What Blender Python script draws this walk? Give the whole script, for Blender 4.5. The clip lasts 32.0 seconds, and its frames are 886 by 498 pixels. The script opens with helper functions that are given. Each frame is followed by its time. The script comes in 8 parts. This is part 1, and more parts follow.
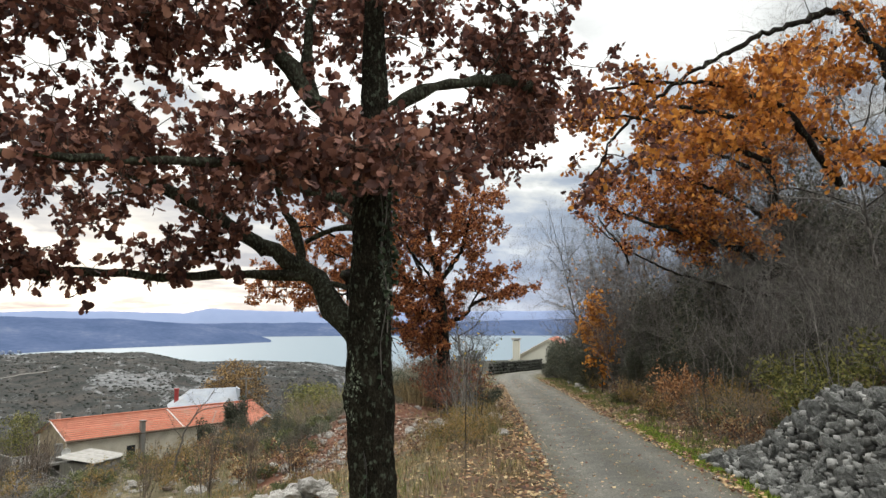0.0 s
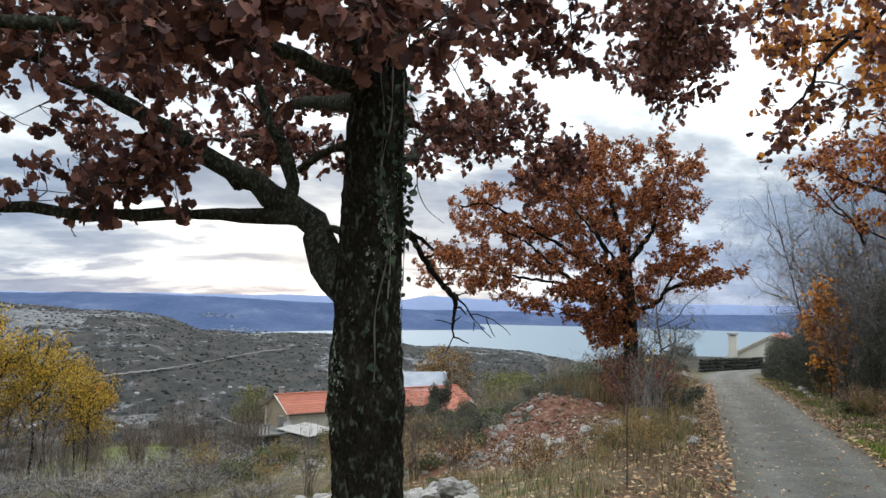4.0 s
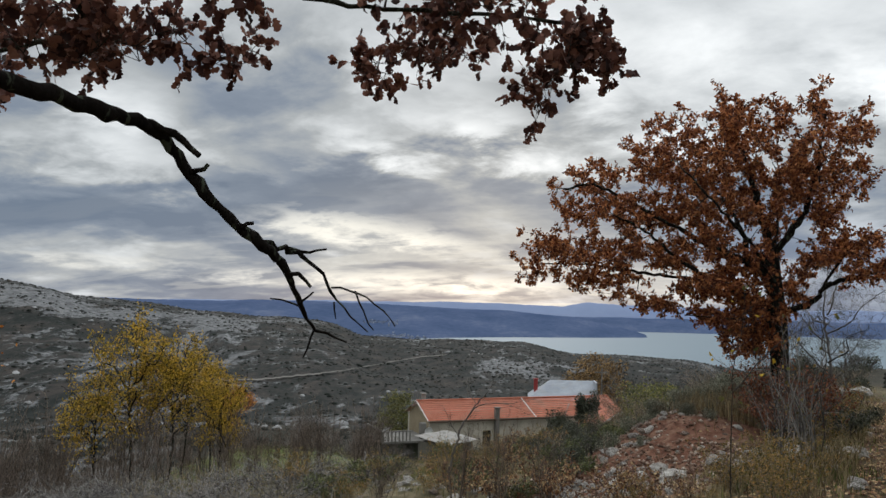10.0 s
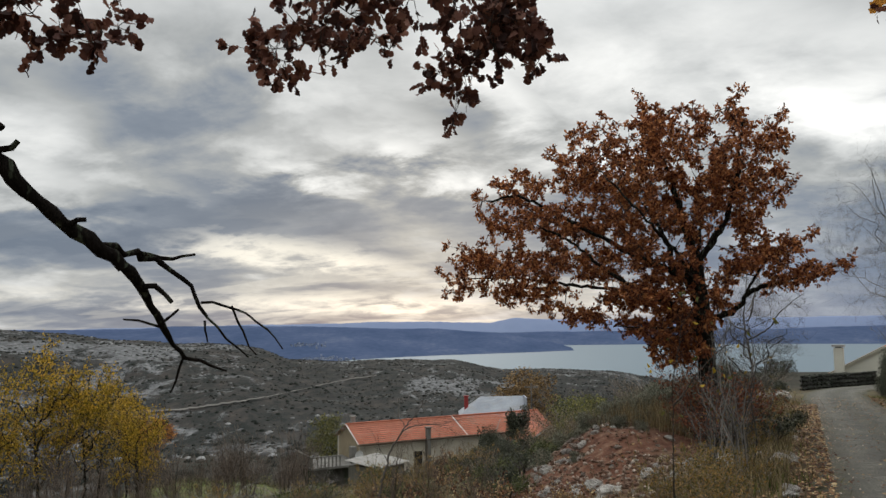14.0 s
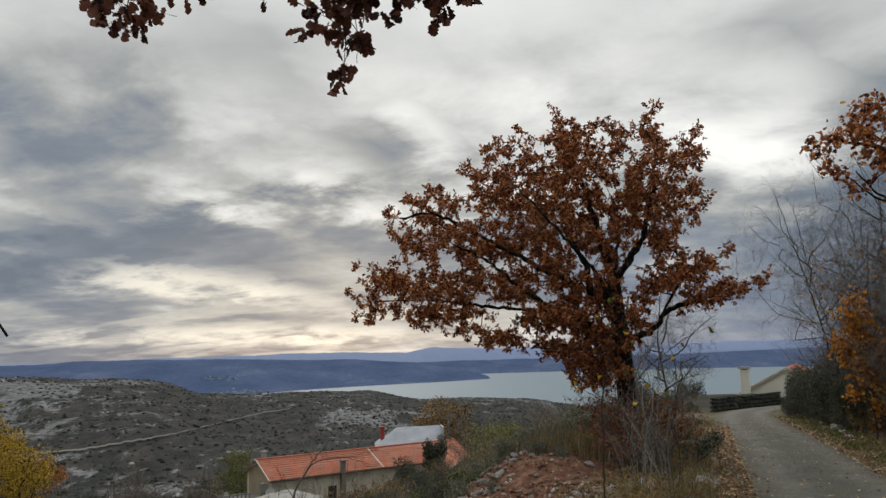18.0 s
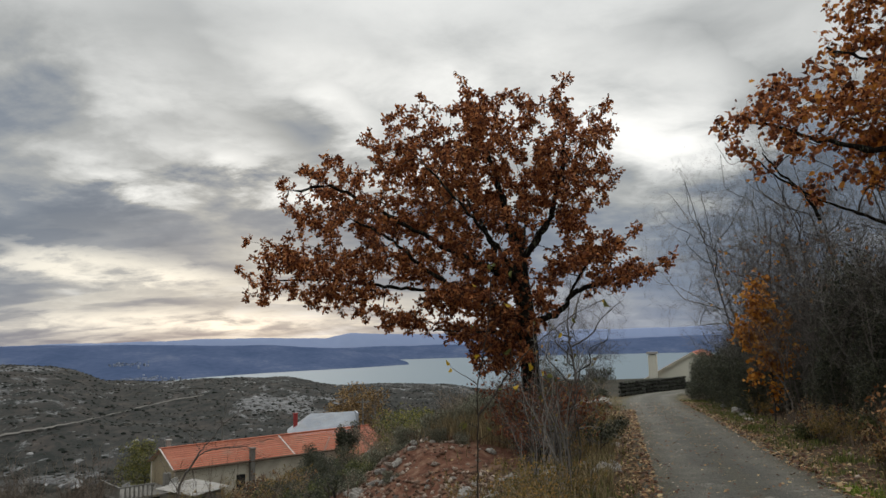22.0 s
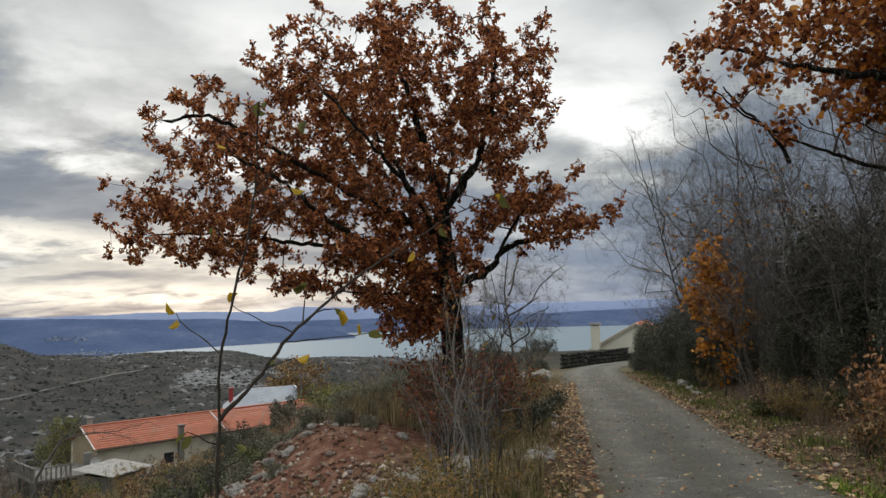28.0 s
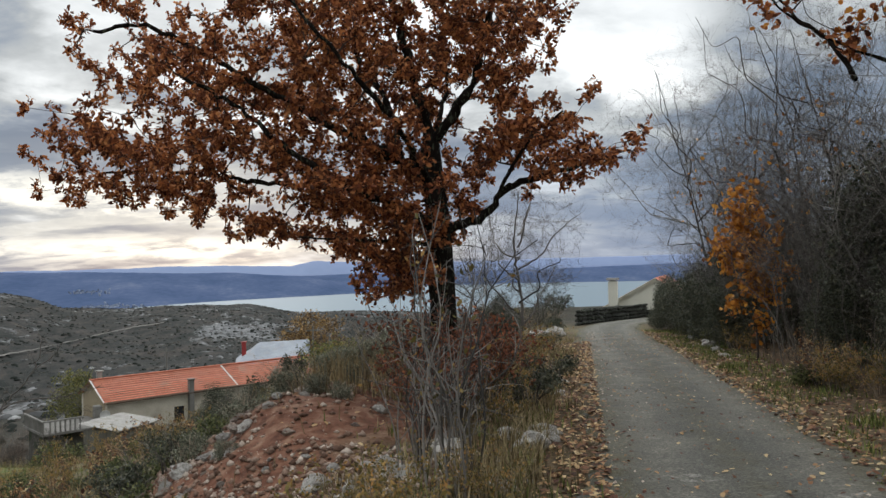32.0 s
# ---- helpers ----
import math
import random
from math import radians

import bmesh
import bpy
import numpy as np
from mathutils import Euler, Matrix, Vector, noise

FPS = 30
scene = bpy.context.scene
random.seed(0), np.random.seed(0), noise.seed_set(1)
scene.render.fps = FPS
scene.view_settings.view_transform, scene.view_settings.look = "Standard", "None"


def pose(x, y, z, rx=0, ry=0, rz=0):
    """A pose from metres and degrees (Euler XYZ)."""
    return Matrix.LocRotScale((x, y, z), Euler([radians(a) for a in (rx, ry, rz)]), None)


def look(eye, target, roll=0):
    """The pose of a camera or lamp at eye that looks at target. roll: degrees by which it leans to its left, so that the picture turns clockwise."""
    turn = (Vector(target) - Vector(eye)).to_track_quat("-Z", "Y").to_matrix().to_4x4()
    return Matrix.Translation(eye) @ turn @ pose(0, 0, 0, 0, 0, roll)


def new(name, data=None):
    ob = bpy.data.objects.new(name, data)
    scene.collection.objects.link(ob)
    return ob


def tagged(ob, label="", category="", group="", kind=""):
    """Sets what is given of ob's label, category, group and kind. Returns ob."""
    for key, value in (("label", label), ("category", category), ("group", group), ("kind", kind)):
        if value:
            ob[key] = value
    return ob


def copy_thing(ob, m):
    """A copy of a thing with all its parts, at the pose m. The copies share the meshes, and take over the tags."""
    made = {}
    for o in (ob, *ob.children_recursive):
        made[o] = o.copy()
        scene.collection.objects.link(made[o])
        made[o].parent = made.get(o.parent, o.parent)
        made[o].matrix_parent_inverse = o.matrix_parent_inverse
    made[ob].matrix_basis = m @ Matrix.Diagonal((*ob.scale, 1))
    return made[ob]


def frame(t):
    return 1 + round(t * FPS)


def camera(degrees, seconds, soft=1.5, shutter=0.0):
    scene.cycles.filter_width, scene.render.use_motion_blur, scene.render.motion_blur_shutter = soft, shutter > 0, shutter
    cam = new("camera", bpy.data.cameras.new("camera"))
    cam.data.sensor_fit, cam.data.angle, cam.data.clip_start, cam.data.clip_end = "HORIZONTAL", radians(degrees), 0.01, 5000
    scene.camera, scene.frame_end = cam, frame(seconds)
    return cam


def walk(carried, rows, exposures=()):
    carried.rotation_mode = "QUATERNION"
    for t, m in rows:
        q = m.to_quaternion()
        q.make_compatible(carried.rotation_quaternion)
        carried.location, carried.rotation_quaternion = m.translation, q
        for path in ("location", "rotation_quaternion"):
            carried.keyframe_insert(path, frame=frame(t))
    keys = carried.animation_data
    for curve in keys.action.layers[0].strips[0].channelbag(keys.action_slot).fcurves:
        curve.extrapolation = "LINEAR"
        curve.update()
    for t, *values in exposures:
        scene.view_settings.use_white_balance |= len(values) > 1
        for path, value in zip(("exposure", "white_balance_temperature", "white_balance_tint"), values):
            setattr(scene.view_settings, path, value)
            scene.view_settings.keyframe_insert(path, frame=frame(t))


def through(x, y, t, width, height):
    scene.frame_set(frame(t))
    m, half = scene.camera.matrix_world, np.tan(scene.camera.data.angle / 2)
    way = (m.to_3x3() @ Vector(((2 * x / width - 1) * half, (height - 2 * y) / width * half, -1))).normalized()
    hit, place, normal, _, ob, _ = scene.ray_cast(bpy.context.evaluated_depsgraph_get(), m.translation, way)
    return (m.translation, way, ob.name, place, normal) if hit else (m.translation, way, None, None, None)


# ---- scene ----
cam = camera(61.0, 32.0, soft=1.5)
PATH = [
    (0.0, (-1.553, -1.891, 1.587), (1.568, 7.568, 2.479), -0.04),
    (0.5, (-1.328, -1.640, 1.584), (0.776, 8.116, 2.206), -0.41),
    (1.0, (-1.201, -1.451, 1.566), (0.552, 8.379, 2.110), 0.54),
    (1.5, (-1.072, -1.260, 1.552), (0.745, 8.547, 2.285), 0.87),
    (2.0, (-0.897, -1.168, 1.526), (0.209, 8.743, 2.272), 1.29),
    (2.5, (-0.767, -0.971, 1.512), (-0.052, 8.970, 2.324), 1.64),
    (3.0, (-0.682, -0.791, 1.492), (0.256, 9.129, 2.336), 1.26),
    (3.5, (-0.553, -0.631, 1.481), (0.119, 9.320, 2.207), 1.31),
    (5.5, (-0.000, 0.000, 1.500), (0.063, 9.969, 2.285), 1.64),
    (6.0, (0.107, 0.215, 1.479), (0.270, 10.175, 2.352), 1.84),
    (6.5, (0.188, 0.392, 1.470), (0.788, 10.330, 2.409), 1.70),
    (7.0, (0.319, 0.557, 1.444), (0.522, 10.520, 2.271), 1.53),
    (7.5, (0.472, 0.731, 1.442), (0.309, 10.700, 2.213), 1.65),
    (8.0, (0.541, 0.968, 1.412), (0.471, 10.935, 2.223), 1.32),
    (8.5, (0.629, 1.169, 1.397), (0.256, 11.118, 2.333), 0.64),
    (9.0, (0.760, 1.380, 1.386), (-0.684, 11.239, 2.233), 0.61),
    (9.5, (0.817, 1.594, 1.377), (-1.040, 11.387, 2.189), 1.08),
    (10.0, (0.805, 1.861, 1.362), (-0.888, 11.687, 2.129), 1.38),
    (10.5, (0.851, 2.014, 1.342), (-1.393, 11.727, 2.128), 2.22),
    (11.0, (0.859, 2.230, 1.338), (-1.689, 11.860, 2.224), 2.26),
    (11.5, (0.831, 2.339, 1.349), (-0.761, 12.157, 2.381), 2.04),
    (12.0, (0.802, 2.377, 1.339), (0.004, 12.285, 2.436), 1.92),
    (12.5, (0.817, 2.320, 1.349), (-0.297, 12.210, 2.318), 2.53),
    (13.0, (0.800, 2.332, 1.345), (-0.778, 12.173, 2.168), 2.44),
    (13.5, (0.814, 2.314, 1.348), (-0.627, 12.169, 2.250), 1.63),
    (14.0, (0.794, 2.374, 1.347), (0.065, 12.295, 2.372), -0.64),
    (14.5, (0.840, 2.500, 1.326), (0.598, 12.420, 2.565), -1.34),
    (16.5, (0.792, 3.010, 1.259), (0.974, 12.903, 2.708), -1.39),
    (17.0, (0.831, 3.086, 1.254), (0.830, 12.979, 2.713), -1.27),
    (17.5, (0.849, 3.114, 1.249), (0.935, 13.008, 2.697), -1.31),
    (18.0, (0.861, 3.140, 1.245), (1.243, 13.035, 2.637), -1.57),
    (18.5, (1.006, 3.264, 1.243), (1.713, 13.134, 2.687), -1.59),
    (19.0, (1.099, 3.403, 1.247), (2.288, 13.224, 2.707), -0.72),
    (19.5, (1.100, 3.599, 1.213), (2.764, 13.365, 2.571), -0.57),
    (20.0, (1.085, 3.668, 1.193), (2.147, 13.533, 2.440), -0.60),
    (20.5, (1.091, 3.688, 1.193), (1.345, 13.616, 2.364), -0.63),
    (21.0, (1.103, 3.724, 1.196), (1.571, 13.641, 2.396), -1.15),
    (21.5, (1.145, 3.792, 1.191), (2.322, 13.654, 2.358), -1.71),
    (22.0, (1.263, 3.892, 1.180), (2.690, 13.719, 2.362), -1.46),
    (22.5, (1.375, 4.038, 1.169), (2.991, 13.838, 2.328), -1.17),
    (23.0, (1.399, 4.233, 1.146), (3.725, 13.891, 2.297), -1.33),
    (23.5, (1.470, 4.449, 1.122), (3.713, 14.117, 2.351), -1.39),
    (24.0, (1.593, 4.621, 1.098), (2.999, 14.448, 2.305), -0.74),
    (24.5, (1.670, 4.833, 1.078), (3.351, 14.627, 2.194), -0.53),
    (25.0, (1.697, 5.050, 1.069), (4.036, 14.732, 1.953), -1.20),
    (25.5, (1.788, 5.194, 1.043), (3.650, 14.970, 2.023), -1.23),
    (27.5, (2.052, 5.694, 1.048), (4.052, 15.458, 1.863), -1.26),
    (28.0, (2.154, 5.902, 1.025), (4.264, 15.642, 1.841), -1.54),
    (28.5, (2.201, 6.104, 1.020), (4.849, 15.720, 1.736), -2.50),
    (29.0, (2.335, 6.255, 1.002), (4.414, 16.013, 1.679), -1.55),
    (29.5, (2.455, 6.431, 0.998), (3.612, 16.350, 1.523), -0.14),
    (30.0, (2.510, 6.677, 0.982), (3.916, 16.568, 1.403), -0.93),
    (30.5, (2.570, 6.868, 0.978), (4.374, 16.691, 1.493), -1.31),
    (31.0, (2.692, 7.064, 0.976), (4.052, 16.958, 1.479), -0.59),
    (31.5, (2.800, 7.277, 0.973), (4.133, 17.180, 1.377), -0.48),
    (32.0, (2.878, 7.528, 0.964), (4.746, 17.350, 1.189), -1.31),
]
EXPOSURES = [(0.0, 1.0, 6700, 10), (1.0, 0.92, 6350, 10), (3.0, 0.84, 6050, 10), (6.0, 0.72, 6050, 10), (8.0, 0.42, 6150, 10), (9.0, 0.12, 6200, 10), (11.0, 0.02, 6400, 10), (14.0, 0.0, 6550, 10), (17.0, -0.14, 6600, 10), (19.0, -0.10, 6650, 10), (23.0, -0.03, 6600, 10), (25.0, 0.06, 6500, 10), (28.0, 0.15, 6550, 10), (29.0, 0.34, 6450, 10), (29.5, 0.18, 6400, 10), (30.0, 0.18, 6350, 10), (31.0, 0.26, 6350, 10), (32.0, 0.34, 6350, 10)]
walk(cam, [(t, look(eye, target, roll)) for t, eye, target, roll in PATH], EXPOSURES)

# ---- sky, sun ----
SUN_AZ, SUN_EL = radians(-6.0), radians(8.0)
world = bpy.data.worlds.new("overcast_sky")
scene.world = world
world.use_nodes = True
wt = world.node_tree
wt.nodes.clear()


def wmath(op, a, b=None, clamp=False):
    n = wt.nodes.new("ShaderNodeMath")
    n.operation, n.use_clamp = op, clamp
    for i, v in enumerate((a, b)):
        if v is None:
            continue
        if isinstance(v, (int, float)):
            n.inputs[i].default_value = v
        else:
            wt.links.new(v, n.inputs[i])
    return n.outputs[0]


def wramp(fac, stops):
    n = wt.nodes.new("ShaderNodeValToRGB")
    wt.links.new(fac, n.inputs[0])
    e = n.color_ramp.elements
    while len(e) < len(stops):
        e.new(0.5)
    for el, (p, c) in zip(e, stops):
        el.position, el.color = p, (*c, 1)
    return n.outputs[0]


def wmix(fac, a, b, mode="MIX"):
    n = wt.nodes.new("ShaderNodeMix")
    n.data_type, n.blend_type = "RGBA", mode
    for i, v in ((0, fac), (6, a), (7, b)):
        if isinstance(v, (int, float)):
            n.inputs[i].default_value = v
        elif isinstance(v, tuple):
            n.inputs[i].default_value = (*v, 1)
        else:
            wt.links.new(v, n.inputs[i])
    return n.outputs[2]


coord = wt.nodes.new("ShaderNodeTexCoord").outputs["Generated"]
sep = wt.nodes.new("ShaderNodeSeparateXYZ")
wt.links.new(coord, sep.inputs[0])
dx, dy, dz = sep.outputs
up = wmath("MAXIMUM", dz, 0.0)
flat = wmath("ADD", up, 0.22)
comb = wt.nodes.new("ShaderNodeCombineXYZ")
wt.links.new(wmath("DIVIDE", dx, flat), comb.inputs[0])
wt.links.new(wmath("DIVIDE", dy, flat), comb.inputs[1])
comb.inputs[2].default_value = 0.35


def cloud_noise(scale, detail, rough, off, stretch=(0.6, 1.0, 1.0), warp=0.0):
    m = wt.nodes.new("ShaderNodeMapping")
    m.inputs["Location"].default_value, m.inputs["Scale"].default_value = off, stretch
    m.inputs["Rotation"].default_value = (0, 0, radians(24))
    wt.links.new(comb.outputs[0], m.inputs[0])
    n = wt.nodes.new("ShaderNodeTexNoise")
    n.inputs["Scale"].default_value, n.inputs["Detail"].default_value = scale, detail
    n.inputs["Roughness"].default_value, n.inputs["Distortion"].default_value = rough, warp
    wt.links.new(m.outputs[0], n.inputs["Vector"])
    return n.outputs[0]


big = cloud_noise(0.75, 3, 0.5, (3.1, 1.7, 0), stretch=(0.8, 1.0, 1.0))
mid = cloud_noise(1.7, 6, 0.52, (0.4, 5.2, 0), stretch=(0.9, 1.0, 1.0), warp=0.3)
wisp = cloud_noise(4.2, 6, 0.6, (2.4, 9.2, 0), stretch=(0.8, 0.9, 1.0), warp=0.25)
# bearing and height over the skyline in degrees, with a drift that frays every edge
bearing = wmath("MULTIPLY", wmath("ARCTAN2", dx, dy), 57.2958)
rising = wmath("MULTIPLY", wmath("ARCSINE", dz), 57.2958)
dome = wt.nodes.new("ShaderNodeCombineXYZ")
wt.links.new(wmath("ADD", bearing, wmath("MULTIPLY", wmath("SUBTRACT", mid, 0.5), 13.0)), dome.inputs[0])
fray = wmath("ADD", wmath("MULTIPLY", wmath("SUBTRACT", big, 0.5), 5.0), wmath("MULTIPLY", wmath("SUBTRACT", wisp, 0.5), 7.0))
wt.links.new(wmath("ADD", rising, wmath("MULTIPLY", fray, wmath("MINIMUM", wmath("MULTIPLY", up, 6.0), 1.0))), dome.inputs[1])


def bank_sum(shapes):
    """Soft-edged breaks and banks of cloud: bearing, height, half width, half height, tilt, weight."""
    acc = None
    for az_, el_, wa, we, tilt, amp in shapes:
        m = wt.nodes.new("ShaderNodeMapping")
        m.vector_type = "TEXTURE"
        m.inputs["Location"].default_value = (az_, el_, 0)
        m.inputs["Rotation"].default_value = (0, 0, radians(tilt))
        m.inputs["Scale"].default_value = (wa, we, 1)
        g = wt.nodes.new("ShaderNodeTexGradient")
        g.gradient_type = "SPHERICAL"
        wt.links.new(dome.outputs[0], m.inputs[0])
        wt.links.new(m.outputs[0], g.inputs[0])
        one = wmath("MULTIPLY", wmath("SMOOTH_MIN", wmath("MULTIPLY", g.outputs["Fac"], 1.6), 1.0), amp)
        acc = one if acc is None else wmath("ADD", acc, one)
    return acc


BREAKS = [(-13.6, 13.3, 7.5, 2.8, -8, 0.065), (-6.2, 13.9, 6, 2.6, -20, 0.075), (-7.5, 13.2, 2.6, 1.2, -12, 0.045), (1.5, 17, 4, 2.6, -32, 0.09), (-34.3, 13.8, 5, 4, 0, 0.07), (-33, 9.5, 10, 2.2, -8, 0.07),
          (-24, 10, 4, 1.4, -15, 0.05), (25.0, 16.0, 9, 5.5, -38, 0.125), (35, 17, 12, 7, 0, 0.08), (26.5, 13.8, 4.5, 3, -20, 0.03), (21.5, 8.5, 9, 4, 10, 0.06), (8, 22, 14, 5, 0, 0.03), (-28, 21, 12, 5, 0, 0.04), (10, 28, 30, 7, 0, 0.03), (-13.5, 18.5, 11, 4.5, -25, 0.06), (-3, 20, 9, 4, 0, 0.035)]
BANKS = [(-23.9, 14.7, 12, 5, -10, -0.03), (-19, 9.3, 11, 2.6, 0, -0.075), (-8.6, 9.0, 13, 4.0, 0, -0.105), (-37, 5.7, 10, 2.8, 0, -0.05), (-28, 3.9, 10, 1.8, 0, -0.05),
         (2, 10, 11, 4.5, 0, -0.08), (-17, 20, 10, 4, 0, -0.02), (7, 7.0, 10, 4.5, 0, -0.08), (-3, 5.2, 13, 2.4, 0, -0.04), (16, 3.6, 9, 1.0, 3, 0.05), (21, 5.4, 8, 0.9, -2, 0.04)]
mixed = wmath("ADD", wmath("MULTIPLY", big, 0.50), wmath("MULTIPLY", mid, 0.50))
mixed = wmath("ADD", mixed, wmath("ADD", wmath("MULTIPLY", wmath("SUBTRACT", wisp, 0.5), 0.30), 0.022))
# higher up the cover grows evener; low over the bay it is thicker
high = wramp(up, [(0.22, (0, 0, 0)), (0.42, (1, 1, 1))])
mixed = wmath("ADD", mixed, wmath("MULTIPLY", high, wmath("MULTIPLY", wmath("SUBTRACT", 0.608, mixed), 0.68)))
bank = wramp(up, [(0.045, (0, 0, 0)), (0.085, (1, 1, 1)), (0.185, (1, 1, 1)), (0.28, (0, 0, 0))])
mixed = wmath("SUBTRACT", mixed, wmath("MULTIPLY", bank, 0.02))
mixed = wmath("ADD", mixed, bank_sum(BREAKS + BANKS))
cloud = wramp(mixed, [(0.40, (0.140, 0.178, 0.236)), (0.48, (0.215, 0.252, 0.305)), (0.545, (0.375, 0.395, 0.402)), (0.615, (0.62, 0.640, 0.640)), (0.74, (1.02, 1.03, 1.01))])
right = wramp(dx, [(0.08, (0, 0, 0)), (0.30, (1, 1, 1))])
# overhead the cover is brightest, as under any overcast
zenith = wramp(up, [(0.36, (0, 0, 0)), (0.80, (1, 1, 1))])
cloud = wmix(zenith, cloud, (1.28, 1.32, 1.33))
# thin cloud before the low sun, opening as streaks
sx, sy, sz = math.sin(SUN_AZ) * math.cos(SUN_EL), math.cos(SUN_AZ) * math.cos(SUN_EL), math.sin(SUN_EL)
dot = wmath("ADD", wmath("ADD", wmath("MULTIPLY", dx, sx), wmath("MULTIPLY", dy, sy)), wmath("MULTIPLY", dz, sz))
glow = wmath("POWER", wmath("MAXIMUM", dot, 0.0), 9.0)
streak = cloud_noise(2.6, 5, 0.55, (7.7, 2.0, 0), stretch=(0.45, 1.25, 1.0), warp=0.3)
gap = wramp(streak, [(0.50, (0, 0, 0)), (0.57, (1, 1, 1))])
low = wramp(up, [(0.0, (1, 1, 1)), (0.04, (0.9, 0.9, 0.9)), (0.085, (0.3, 0.3, 0.3)), (0.17, (0, 0, 0))])
open_low = wmath("MULTIPLY", wmath("MULTIPLY", gap, low), glow)
cloud = wmix(wmath("MULTIPLY", open_low, 0.35), cloud, (1.30, 1.22, 1.01))
LOW_LIGHT = [(-16.7, 5.7, 10, 1.7, -3, 0.8), (-8.4, 4.8, 8, 1.2, -5, 0.3), (-12.6, 1.8, 16, 1.1, 0, 0.9), (-4.8, 1.4, 7, 0.9, 0, 0.8), (-34.6, 2.7, 9, 0.6, 0, 0.5), (-27, 1.9, 8, 0.7, 0, 0.5)]
lit = wmath("MULTIPLY", bank_sum(LOW_LIGHT), wramp(wisp, [(0.40, (0.12, 0.12, 0.12)), (0.58, (0.95, 0.95, 0.95))]), clamp=True)
cloud = wmix(lit, cloud, (1.10, 1.05, 0.91))
# haze near the skyline, thicker and bluer to the right
skyline = wramp(up, [(0.0, (1, 1, 1)), (0.07, (0.75, 0.75, 0.75)), (0.17, (0, 0, 0))])
cloud = wmix(wmath("MULTIPLY", skyline, wmath("ADD", wmath("MULTIPLY", right, 0.56), 0.16)), cloud, (0.19, 0.245, 0.35))
sky = wt.nodes.new("ShaderNodeTexSky")
sky.sky_type, sky.sun_disc = "NISHITA", False
sky.sun_elevation, sky.sun_rotation = SUN_EL, SUN_AZ
clear = wmix(1.0, sky.outputs[0], (0.05, 0.05, 0.05), "MULTIPLY")
total = wmix(0.95, clear, cloud)
bg = wt.nodes.new("ShaderNodeBackground")
wt.links.new(total, bg.inputs[0])
bg.inputs[1].default_value = 1.12
wt.links.new(bg.outputs[0], wt.nodes.new("ShaderNodeOutputWorld").inputs[0])

sun = new("sun", bpy.data.lights.new("sun", "SUN"))
sun.data.energy, sun.data.angle, sun.data.color = 0.6, radians(14), (1.0, 0.95, 0.88)
sun.matrix_world = look((sx * 100, sy * 100, 30 + sz * 100), (0, 0, 0))


